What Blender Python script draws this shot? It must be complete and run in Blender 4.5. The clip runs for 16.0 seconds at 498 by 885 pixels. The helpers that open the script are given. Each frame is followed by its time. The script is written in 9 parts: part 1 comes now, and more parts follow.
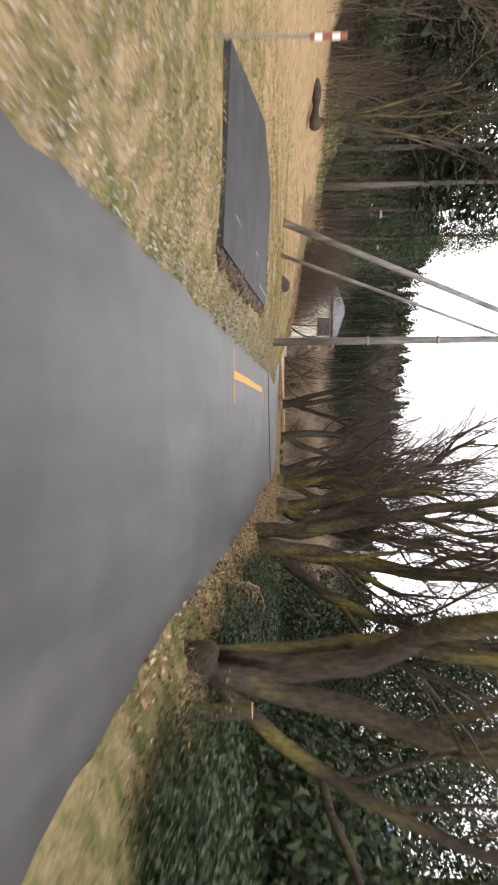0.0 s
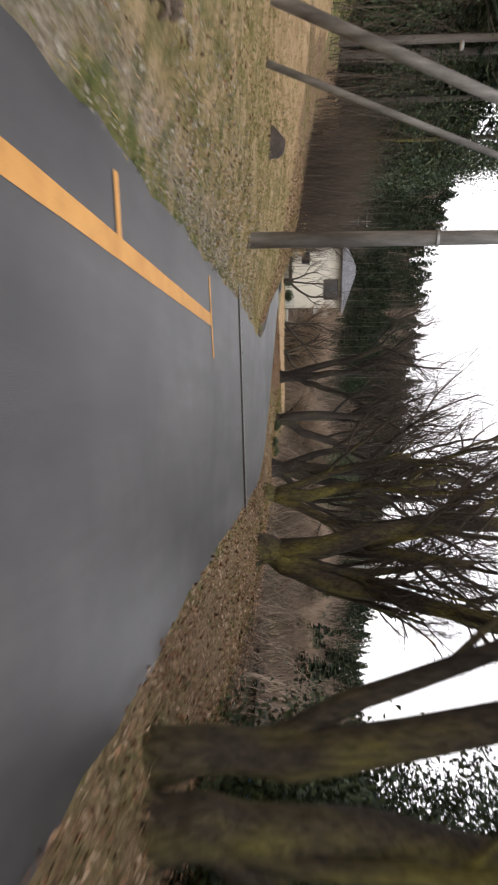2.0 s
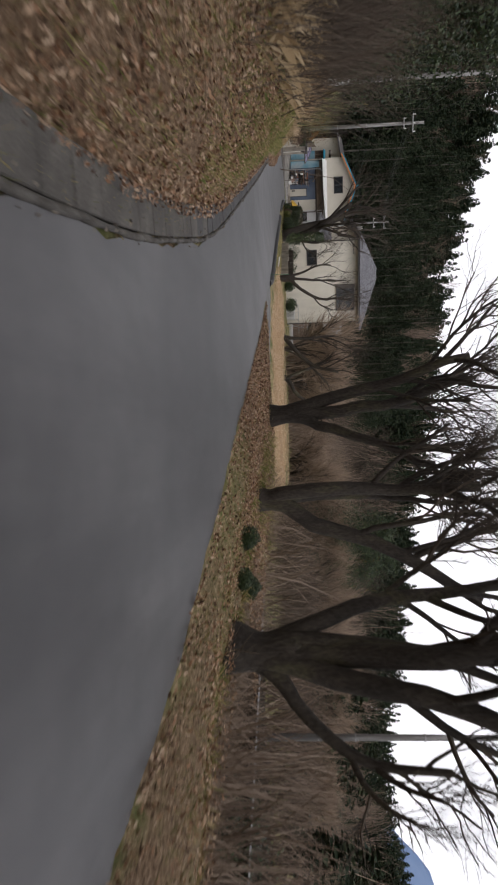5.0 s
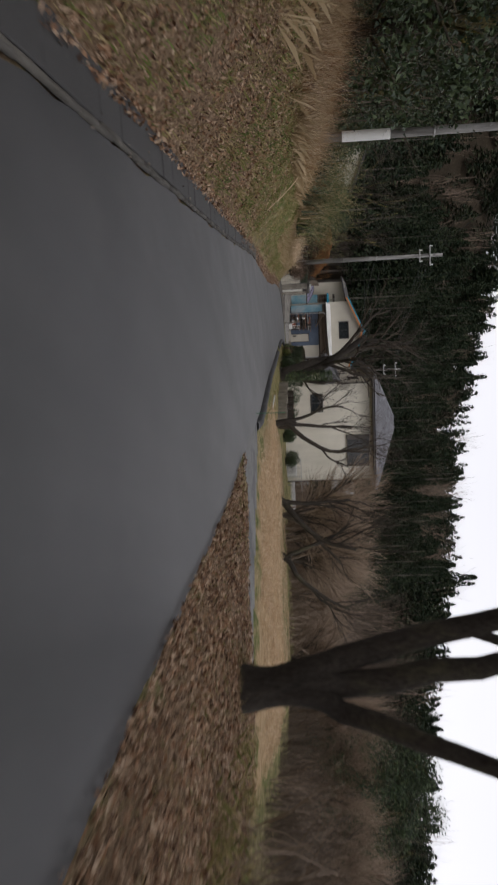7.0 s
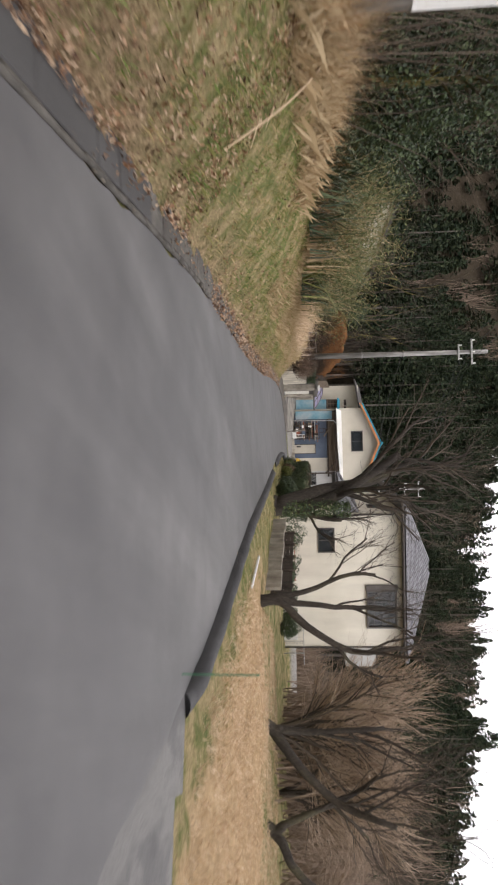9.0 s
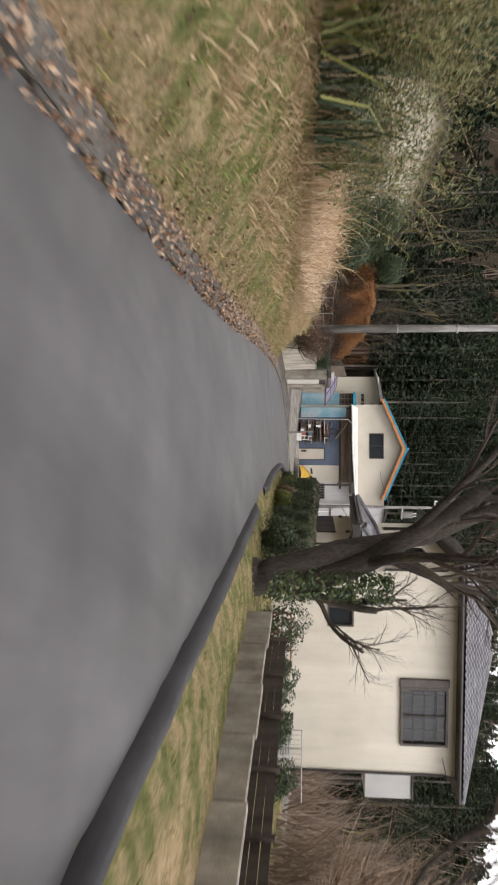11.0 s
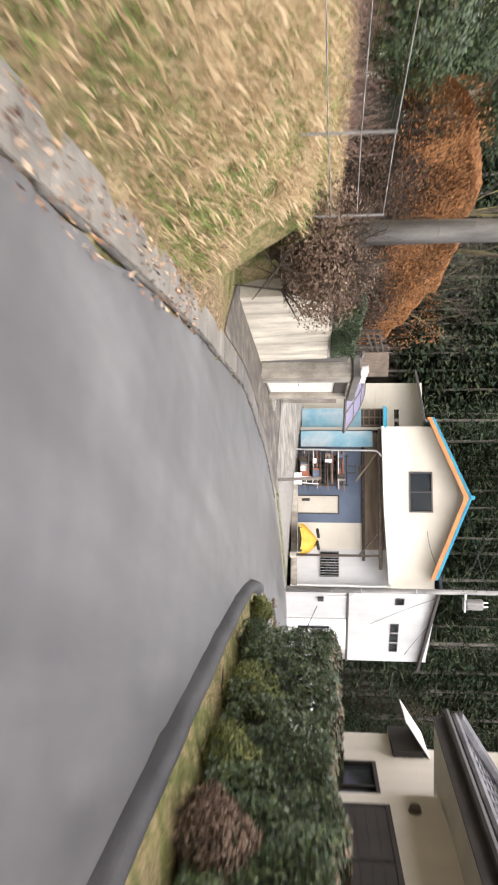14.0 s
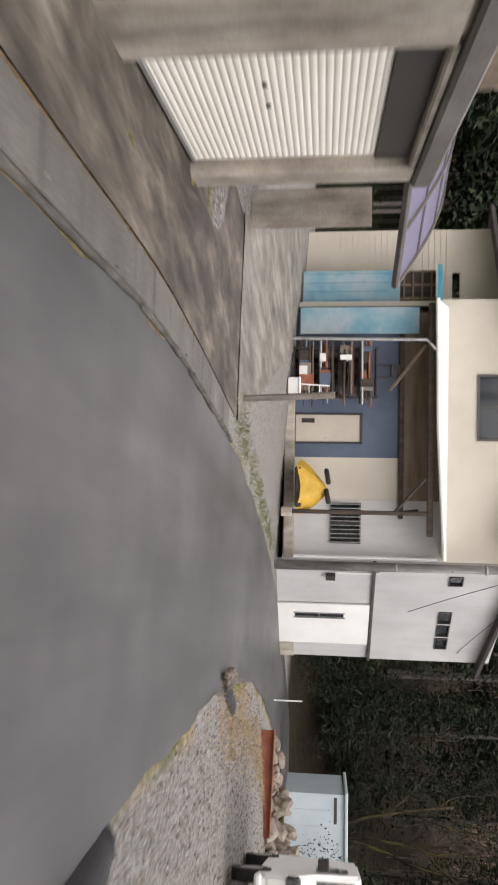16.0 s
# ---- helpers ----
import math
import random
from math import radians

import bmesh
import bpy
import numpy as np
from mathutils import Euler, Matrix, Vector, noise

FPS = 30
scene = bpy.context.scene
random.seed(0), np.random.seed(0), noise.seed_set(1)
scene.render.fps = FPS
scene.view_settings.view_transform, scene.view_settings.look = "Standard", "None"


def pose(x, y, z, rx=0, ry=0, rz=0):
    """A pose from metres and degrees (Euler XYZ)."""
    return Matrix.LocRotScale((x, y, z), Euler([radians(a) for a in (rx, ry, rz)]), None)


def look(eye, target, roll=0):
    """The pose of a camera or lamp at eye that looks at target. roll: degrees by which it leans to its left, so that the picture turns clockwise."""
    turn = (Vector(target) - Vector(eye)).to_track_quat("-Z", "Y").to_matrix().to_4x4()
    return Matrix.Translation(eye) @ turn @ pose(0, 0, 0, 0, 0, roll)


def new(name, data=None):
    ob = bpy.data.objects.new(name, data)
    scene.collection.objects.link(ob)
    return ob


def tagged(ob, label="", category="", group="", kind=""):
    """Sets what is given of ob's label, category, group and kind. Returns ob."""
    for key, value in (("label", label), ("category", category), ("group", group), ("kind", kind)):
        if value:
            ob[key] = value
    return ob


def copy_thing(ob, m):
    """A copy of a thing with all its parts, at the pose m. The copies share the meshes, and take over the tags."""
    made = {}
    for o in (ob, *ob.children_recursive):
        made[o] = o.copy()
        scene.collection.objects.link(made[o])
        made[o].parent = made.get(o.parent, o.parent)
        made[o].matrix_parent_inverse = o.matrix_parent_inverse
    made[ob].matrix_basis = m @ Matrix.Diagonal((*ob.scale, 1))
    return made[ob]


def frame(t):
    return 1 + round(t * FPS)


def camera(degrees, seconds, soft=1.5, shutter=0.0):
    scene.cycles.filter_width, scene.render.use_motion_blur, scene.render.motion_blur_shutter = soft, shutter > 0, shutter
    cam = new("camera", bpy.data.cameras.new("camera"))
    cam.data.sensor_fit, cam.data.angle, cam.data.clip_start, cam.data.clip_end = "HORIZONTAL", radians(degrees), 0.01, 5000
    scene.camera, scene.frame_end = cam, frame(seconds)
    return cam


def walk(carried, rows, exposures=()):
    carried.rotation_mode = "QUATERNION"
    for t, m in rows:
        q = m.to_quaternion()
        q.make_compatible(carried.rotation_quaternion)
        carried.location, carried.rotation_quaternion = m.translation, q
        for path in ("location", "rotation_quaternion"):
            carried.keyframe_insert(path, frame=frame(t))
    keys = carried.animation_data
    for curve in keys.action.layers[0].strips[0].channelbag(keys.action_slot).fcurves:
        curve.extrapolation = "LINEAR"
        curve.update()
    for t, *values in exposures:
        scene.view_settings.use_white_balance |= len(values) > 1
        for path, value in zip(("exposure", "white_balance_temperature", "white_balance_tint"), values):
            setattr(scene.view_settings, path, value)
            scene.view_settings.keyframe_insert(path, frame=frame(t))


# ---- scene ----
cam = camera(38.07, 16.0, soft=2.0, shutter=0.4)
# seconds, eye in metres, heading to the left of +y, pitch and roll; the film is turned a quarter, so that its right is up
ROWS = [
    (0, -0.158, 2.902, 0.712, -0.50, -3.14, -0.29),
    (0.5, -0.199, 6.192, 0.751, -1.24, -3.46, -0.13),
    (1, -0.263, 9.530, 0.808, -1.98, -3.62, -0.09),
    (1.5, -0.289, 12.896, 0.874, -2.25, -3.42, -0.17),
    (2, -0.347, 16.198, 0.948, -2.17, -3.35, 0.19),
    (2.5, -0.447, 19.473, 1.028, -1.84, -3.24, 0.18),
    (3, -0.584, 22.740, 1.158, -1.37, -3.02, 0.02),
    (3.2, -0.663, 24.061, 1.204, -1.28, -3.09, -0.13),
    (5.3, -1.822, 37.172, 1.347, 1.00, -4.49, -1.76),
    (5.5, -1.987, 38.415, 1.344, 1.82, -4.43, -1.57),
    (6, -2.453, 41.497, 1.310, 4.90, -4.22, -1.33),
    (6.5, -3.136, 44.584, 1.317, 8.71, -4.08, -1.55),
    (7, -4.034, 47.724, 1.344, 12.53, -4.19, -2.15),
    (7.5, -5.151, 50.831, 1.363, 15.92, -4.09, -2.07),
    (8, -6.408, 53.955, 1.395, 18.55, -4.13, -1.74),
    (8.5, -7.789, 57.112, 1.420, 20.23, -4.30, -1.47),
    (8.7, -8.335, 58.383, 1.422, 20.73, -4.29, -1.55),
    (10.8, -13.998, 71.663, 1.412, 20.37, -4.81, 0.57),
    (11, -14.534, 72.917, 1.411, 20.49, -4.81, 0.46),
    (11.5, -15.918, 76.041, 1.407, 20.85, -4.90, 0.50),
    (12, -17.379, 79.213, 1.419, 21.21, -4.82, 0.37),
    (12.5, -18.814, 82.397, 1.398, 21.60, -4.88, -0.27),
    (13, -20.276, 85.574, 1.386, 21.86, -4.96, -0.11),
    (13.5, -21.797, 88.725, 1.388, 21.90, -5.09, -0.03),
    (14, -23.286, 91.904, 1.394, 21.56, -5.21, 0.16),
    (14.5, -24.675, 95.124, 1.403, 20.49, -5.12, 0.15),
    (15, -25.965, 98.363, 1.422, 18.58, -5.05, -0.03),
    (15.5, -27.103, 101.660, 1.430, 16.32, -5.46, 0.12),
    (16, -28.108, 104.994, 1.436, 13.31, -5.90, 0.66),
]
EXPOSURES = [(0.0, 0.84, 6500, 10), (0.5, 0.88, 6500, 10), (1.0, 0.95, 6500, 10), (1.5, 0.48, 6450, 10), (2.0, 0.3, 6400, 10), (2.5, 0.2, 6250, 10), (3.0, 0.25, 6150, 10), (5.5, -0.45, 6300, 11), (6.0, -0.5, 6300, 11), (6.5, -0.6, 6300, 11),
             (7.0, -0.65, 6250, 10), (7.5, -0.6, 6250, 10), (8.0, -0.4, 6400, 11), (8.5, 0.35, 6500, 11), (11.0, 0.55, 6500, 11), (11.5, 0.9, 6500, 11), (12.5, 1.1, 6500, 11), (13.0, 1.12, 6500, 11), (13.5, 1.5, 6450, 11), (14.0, 1.62, 6450, 11), (14.5, 1.6, 6450, 11), (15.0, 1.38, 6450, 11), (15.5, 1.05, 6500, 11), (16.0, 0.7, 6550, 11)]
walk(cam, [(t, pose(x, y, z, 90 + pitch, 0, yaw) @ pose(0, 0, 0, 0, 0, 90 + roll)) for t, x, y, z, yaw, pitch, roll in ROWS], EXPOSURES)

# ---- sky and sun: a bright, even overcast ----
world = bpy.data.worlds.new("overcast_sky")
scene.world = world
world.use_nodes = True
wt = world.node_tree
wt.nodes.clear()
sky = wt.nodes.new("ShaderNodeTexSky")
sky.sky_type, sky.sun_disc = "NISHITA", False
sky.sun_elevation, sky.sun_rotation = radians(42), radians(-150)
sky.air_density, sky.dust_density, sky.ozone_density = 1.0, 4.0, 1.0
cloud = wt.nodes.new("ShaderNodeTexNoise")
cloud.inputs["Scale"].default_value, cloud.inputs["Detail"].default_value = 1.6, 4
cloud_ramp = wt.nodes.new("ShaderNodeValToRGB")
cloud_ramp.color_ramp.elements[0].color = (9.9, 9.5, 9.8, 1)
cloud_ramp.color_ramp.elements[1].color = (12.3, 11.8, 11.8, 1)
veil = wt.nodes.new("ShaderNodeMix")
veil.data_type = "RGBA"
veil.inputs["Factor"].default_value = 0.86
back = wt.nodes.new("ShaderNodeBackground")
back.inputs["Strength"].default_value = 0.11
wout = wt.nodes.new("ShaderNodeOutputWorld")
wt.links.new(cloud.outputs["Fac"], cloud_ramp.inputs["Fac"])
wt.links.new(sky.outputs["Color"], veil.inputs["A"])
wt.links.new(cloud_ramp.outputs["Color"], veil.inputs["B"])
# the overcast is brightest in the haze low over the hills
where = wt.nodes.new("ShaderNodeTexCoord")
split = wt.nodes.new("ShaderNodeSeparateXYZ")
low = wt.nodes.new("ShaderNodeMapRange")
low.interpolation_type = "SMOOTHSTEP"
low.inputs["From Min"].default_value, low.inputs["From Max"].default_value = 0.0, 0.9
low.inputs["To Min"].default_value, low.inputs["To Max"].default_value = 1.5, 0.85
glow = wt.nodes.new("ShaderNodeVectorMath")
glow.operation = "SCALE"
wt.links.new(where.outputs["Generated"], split.inputs["Vector"])
wt.links.new(split.outputs["Z"], low.inputs["Value"])
wt.links.new(veil.outputs["Result"], glow.inputs[0])
wt.links.new(low.outputs["Result"], glow.inputs["Scale"])
wt.links.new(glow.outputs["Vector"], back.inputs["Color"])
wt.links.new(back.outputs["Background"], wout.inputs["Surface"])
sun_data = bpy.data.lights.new("sun", "SUN")
sun_data.energy, sun_data.angle, sun_data.color = 0.9, radians(25), (1.0, 0.96, 0.9)
sun = new("sun", sun_data)
sun.matrix_world = look((40, 20, 60), (0, 60, 0))

# ---- small building kit ----
rng = np.random.default_rng(7)


class Geo:
    """Collects vertices and faces of one mesh."""

    def __init__(self):
        self.v, self.f, self.n = [], [], 0

    def add(self, verts, faces):
        verts = np.asarray(verts, float)
        self.v.append(verts)
        n = self.n
        self.f.extend([tuple(n + i for i in face) for face in faces])
        self.n += len(verts)
        return self

    def box(self, x0, x1, y0, y1, z0, z1, m=None):
        v = np.array([(x, y, z) for z in (z0, z1) for y in (y0, y1) for x in (x0, x1)], float)
        if m is not None:
            v = np.array([m @ Vector(p) for p in v])
        return self.add(v, [(0, 2, 3, 1), (4, 5, 7, 6), (0, 1, 5, 4), (2, 6, 7, 3), (0, 4, 6, 2), (1, 3, 7, 5)])

    def soft_box(self, x0, x1, y0, y1, z0, z1, bevel=0.01, m=None, seg=1):
        bm = bmesh.new()
        bmesh.ops.create_cube(bm, size=1)
        for v in bm.verts:
            v.co = (x0 + (v.co.x + 0.5) * (x1 - x0), y0 + (v.co.y + 0.5) * (y1 - y0), z0 + (v.co.z + 0.5) * (z1 - z0))
        bmesh.ops.bevel(bm, geom=bm.edges[:], offset=bevel, segments=seg, affect="EDGES")
        return self.bm(bm, m)

    def bm(self, bm, m=None):
        bm.verts.index_update()
        v = [tuple((m @ p.co) if m is not None else p.co) for p in bm.verts]
        self.add(v, [[q.index for q in face.verts] for face in bm.faces])
        bm.free()
        return self

    def tube(self, points, radii, sides=6, caps=True):
        p = np.asarray(points, float)
        k = len(p)
        r = np.broadcast_to(np.asarray(radii, float), (k,))
        d = np.gradient(p, axis=0)
        d /= np.linalg.norm(d, axis=1)[:, None] + 1e-9
        u = np.empty_like(d)
        last = np.cross(d[0], (1.0, 0, 0) if abs(d[0, 2]) > 0.9 else (0, 0, 1.0))
        for i in range(k):
            last = last - d[i] * (last @ d[i])
            last = last / (np.linalg.norm(last) + 1e-9)
            u[i] = last
        w = np.cross(d, u)
        a = np.arange(sides) * 2 * np.pi / sides
        ring = p[:, None] + r[:, None, None] * (np.cos(a)[None, :, None] * u[:, None] + np.sin(a)[None, :, None] * w[:, None])
        faces = []
        for i in range(k - 1):
            for j in range(sides):
                q = (j + 1) % sides
                faces.append((i * sides + j, i * sides + q, (i + 1) * sides + q, (i + 1) * sides + j))
        if caps:
            faces += [tuple(range(sides))[::-1], tuple((k - 1) * sides + j for j in range(sides))]
        return self.add(ring.reshape(-1, 3), faces)

    def disc(self, c, r, axis="z", h=0.02, sides=16):
        c = np.array(c, float)
        d = {"x": (h, 0, 0), "y": (0, h, 0), "z": (0, 0, h)}[axis]
        return self.tube([c, c + d], [r, r], sides)

    def mesh(self, name, mat, smooth=False):
        me = bpy.data.meshes.new(name)
        v = np.concatenate(self.v) if self.v else np.zeros((0, 3))
        me.from_pydata(v.tolist(), [], self.f)
        if mat is not None:
            me.materials.append(mat)
        if smooth:
            me.polygons.foreach_set("use_smooth", [True] * len(me.polygons))
        me.update()
        return me

    def ob(self, name, mat, parent=None, label="", smooth=False):
        o = new(name, self.mesh(name, mat, smooth))
        o.parent = parent
        return tagged(o, label)


def fast_mesh(name, verts, quads, mat, smooth=False):
    """A mesh of many quads from arrays."""
    me = bpy.data.meshes.new(name)
    verts, quads = np.asarray(verts, np.float32), np.asarray(quads, np.int32)
    me.vertices.add(len(verts))
    me.vertices.foreach_set("co", verts.ravel())
    k = quads.shape[1]
    me.loops.add(quads.size)
    me.loops.foreach_set("vertex_index", quads.ravel())
    me.polygons.add(len(quads))
    me.polygons.foreach_set("loop_start", np.arange(0, quads.size, k, dtype=np.int32))
    if smooth:
        me.polygons.foreach_set("use_smooth", np.ones(len(quads), bool))
    me.materials.append(mat)
    me.update(calc_edges=True)
    return me


def part(name, geo, mat, parent, label="", smooth=False):
    return geo.ob(name, mat, parent, label, smooth)


def thing(name, m, label, category, group=""):
    e = new(name)
    e.empty_display_size = 0.2
    e.matrix_world = m
    return tagged(e, label, category, group)


def material(name, stops, scale=3.0, detail=6, rough=(0.7, 0.95), bump=0.2, bump_scale=30.0, metal=0.0, fine=None, island=0.0, stretch=(1, 1, 1), spec=0.4, distance=0.02):
    """A surface: colours along a coarse noise, a fine noise over them, and relief."""
    m = bpy.data.materials.new(name)
    m.use_nodes = True
    t = m.node_tree
    nodes, link = t.nodes, t.links.new
    bsdf = nodes["Principled BSDF"]
    bsdf.inputs["Metallic"].default_value = metal
    bsdf.inputs["Specular IOR Level"].default_value = spec
    geo = nodes.new("ShaderNodeNewGeometry")
    mapping = nodes.new("ShaderNodeMapping")
    mapping.inputs["Scale"].default_value = stretch
    link(geo.outputs["Position"], mapping.inputs["Vector"])
    n1 = nodes.new("ShaderNodeTexNoise")
    n1.inputs["Scale"].default_value, n1.inputs["Detail"].default_value, n1.inputs["Roughness"].default_value = scale, detail, 0.6
    link(mapping.outputs["Vector"], n1.inputs["Vector"])
    ramp = nodes.new("ShaderNodeValToRGB")
    el = ramp.color_ramp.elements
    while len(el) < len(stops):
        el.new(0.5)
    for e, (pos, col) in zip(el, stops):
        e.position, e.color = pos, (*col, 1)
    fac = n1.outputs["Fac"]
    if island:
        mix = nodes.new("ShaderNodeMix")
        mix.inputs["Factor"].default_value = island
        link(fac, mix.inputs["A"])
        link(geo.outputs["Random Per Island"], mix.inputs["B"])
        fac = mix.outputs["Result"]
    link(fac, ramp.inputs["Fac"])
    col = ramp.outputs["Color"]
    n2 = nodes.new("ShaderNodeTexNoise")
    n2.inputs["Scale"].default_value, n2.inputs["Detail"].default_value = bump_scale, 4
    link(mapping.outputs["Vector"], n2.inputs["Vector"])
    if fine:
        mul = nodes.new("ShaderNodeMix")
        mul.data_type, mul.blend_type = "RGBA", "MULTIPLY"
        mul.inputs["Factor"].default_value = 1.0
        r2 = nodes.new("ShaderNodeValToRGB")
        r2.color_ramp.elements[0].position, r2.color_ramp.elements[1].position = 0.3, 0.7
        r2.color_ramp.elements[0].color = (*[1 - fine] * 3, 1)
        r2.color_ramp.elements[1].color = (*[1 + fine] * 3, 1)
        link(n2.outputs["Fac"], r2.inputs["Fac"])
        link(col, mul.inputs["A"])
        link(r2.outputs["Color"], mul.inputs["B"])
        col = mul.outputs["Result"]
    link(col, bsdf.inputs["Base Color"])
    rr = nodes.new("ShaderNodeMapRange")
    rr.inputs["To Min"].default_value, rr.inputs["To Max"].default_value = rough
    link(n1.outputs["Fac"], rr.inputs["Value"])
    link(rr.outputs["Result"], bsdf.inputs["Roughness"])
    if bump:
        b = nodes.new("ShaderNodeBump")
        b.inputs["Strength"].default_value, b.inputs["Distance"].default_value = bump, distance
        link(n2.outputs["Fac"], b.inputs["Height"])
        link(b.outputs["Normal"], bsdf.inputs["Normal"])
    return m


def g(v):
    return (v, v, v)


M = dict(
    asphalt=material("asphalt", [(0.3, (0.042, 0.041, 0.042)), (0.5, (0.07, 0.069, 0.069)), (0.7, (0.104, 0.101, 0.1))], 0.3, 8, (0.36, 0.6), 0.5, 140, fine=0.25, stretch=(1.6, 0.5, 1), spec=0.5, distance=0.005),
    old_asphalt=material("old_asphalt", [(0.3, (0.04, 0.038, 0.038)), (0.7, (0.072, 0.07, 0.069))], 0.6, 8, (0.6, 0.9), 0.5, 120, fine=0.3, distance=0.008),
    patched=material("patched_asphalt", [(0.35, (0.06, 0.06, 0.062)), (0.47, (0.11, 0.108, 0.106)), (0.53, (0.17, 0.167, 0.16)), (0.7, (0.13, 0.127, 0.123))], 0.9, 9, (0.6, 0.85), 0.6, 90, fine=0.3, stretch=(1, 0.5, 1), distance=0.01),
    pale_gutter=material("pale_gutter_concrete", [(0.3, (0.1, 0.092, 0.078)), (0.5, (0.165, 0.152, 0.13)), (0.72, (0.26, 0.242, 0.21))], 1.4, 9, (0.7, 0.95), 0.4, 45, fine=0.18, distance=0.008),
    gutter=material("gutter_concrete", [(0.3, (0.045, 0.041, 0.036)), (0.5, (0.085, 0.078, 0.068)), (0.72, (0.16, 0.148, 0.13))], 1.6, 9, (0.7, 0.95), 0.6, 40, fine=0.3, distance=0.015),
    apron=material("stained_apron", [(0.3, (0.03, 0.026, 0.022)), (0.45, (0.068, 0.058, 0.047)), (0.58, (0.118, 0.102, 0.083)), (0.72, (0.22, 0.195, 0.163))], 1.3, 10, (0.6, 0.9), 0.3, 50, fine=0.16, stretch=(1.6, 0.5, 1), distance=0.008),
    drive=material("worn_drive_concrete", [(0.3, (0.1, 0.092, 0.08)), (0.46, (0.2, 0.187, 0.163)), (0.6, (0.3, 0.28, 0.245)), (0.7, (0.36, 0.337, 0.295))], 0.9, 9, (0.7, 0.95), 0.4, 45, fine=0.16, stretch=(1.4, 0.5, 1), distance=0.01),
    kerb=material("kerb_asphalt", [(0.35, (0.014, 0.014, 0.016)), (0.7, (0.036, 0.035, 0.036))], 1.3, 8, (0.45, 0.8), 0.6, 60, fine=0.3, distance=0.015),
    soil=material("crumbled_soil", [(0.3, (0.06, 0.045, 0.033)), (0.7, (0.17, 0.13, 0.1))], 6, 6, (0.9, 1), 0.6, 40, fine=0.3, island=0.4),
    concrete=material("concrete", [(0.3, (0.18, 0.158, 0.13)), (0.46, (0.3, 0.27, 0.228)), (0.6, (0.41, 0.375, 0.32)), (0.75, (0.5, 0.465, 0.41))], 1.2, 9, (0.75, 0.95), 0.3, 45, fine=0.14, distance=0.008),
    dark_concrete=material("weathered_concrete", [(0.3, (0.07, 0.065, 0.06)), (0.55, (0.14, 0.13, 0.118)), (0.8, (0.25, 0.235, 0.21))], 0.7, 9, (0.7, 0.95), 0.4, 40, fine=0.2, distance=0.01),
    ivory_wall=material("ivory_board", [(0.3, (0.5, 0.465, 0.39)), (0.7, (0.6, 0.565, 0.485))], 0.5, 8, (0.7, 0.9), 0.15, 70, fine=0.05, distance=0.004),
    cream_wall=material("cream_plaster", [(0.3, (0.66, 0.62, 0.53)), (0.7, (0.77, 0.73, 0.64))], 0.5, 8, (0.8, 0.95), 0.15, 80, fine=0.05, distance=0.004),
    stained_wall=material("stained_plaster", [(0.3, (0.26, 0.235, 0.19)), (0.42, (0.48, 0.44, 0.36)), (0.54, (0.66, 0.61, 0.5)), (0.7, (0.74, 0.69, 0.57))], 1.3, 9, (0.8, 0.95), 0.25, 50, fine=0.1, stretch=(1.6, 1.6, 0.3), distance=0.004),
    white_wall=material("white_siding", [(0.3, (0.43, 0.43, 0.428)), (0.7, (0.53, 0.53, 0.525))], 0.6, 6, (0.5, 0.75), 0.05, 50, fine=0.03),
    white_metal=material("white_painted_metal", [(0.3, (0.72, 0.72, 0.7)), (0.7, (0.84, 0.84, 0.82))], 0.8, 5, (0.35, 0.55), 0.03, 40, fine=0.03),
    trunk=material("cherry_bark", [(0.3, (0.024, 0.019, 0.014)), (0.47, (0.058, 0.046, 0.032)), (0.56, (0.1, 0.085, 0.036)), (0.7, (0.19, 0.165, 0.04))], 1.1, 8, (0.85, 1.0), 0.9, 16, fine=0.45, stretch=(1.6, 1.6, 0.45), distance=0.05),
    dark_bark=material("dark_wet_bark", [(0.3, (0.022, 0.018, 0.015)), (0.55, (0.048, 0.04, 0.032)), (0.7, (0.075, 0.068, 0.04)), (0.82, (0.11, 0.1, 0.045))], 1.1, 8, (0.85, 1.0), 0.9, 16, fine=0.45, stretch=(1.6, 1.6, 0.45), distance=0.05),
    twig=material("twig_bark", [(0.3, (0.04, 0.032, 0.026)), (0.7, (0.1, 0.08, 0.062))], 0.6, 3, (0.85, 1.0), 0, 10, island=0.5),
    pole=material("pole_concrete", [(0.3, (0.11, 0.106, 0.102)), (0.5, (0.22, 0.214, 0.206)), (0.68, (0.38, 0.372, 0.36))], 1.4, 8, (0.7, 0.95), 0.3, 50, fine=0.12, stretch=(3, 3, 0.5), distance=0.004),
    steel=material("galvanised_steel", [(0.3, (0.3, 0.3, 0.3)), (0.7, (0.5, 0.5, 0.49))], 5, 6, (0.35, 0.6), 0.05, 50, metal=0.8),
    yellow_line=material("yellow_road_paint", [(0.3, (0.62, 0.3, 0.08)), (0.7, (0.78, 0.42, 0.13))], 3, 8, (0.6, 0.85), 0.3, 130, fine=0.15, distance=0.004),
)


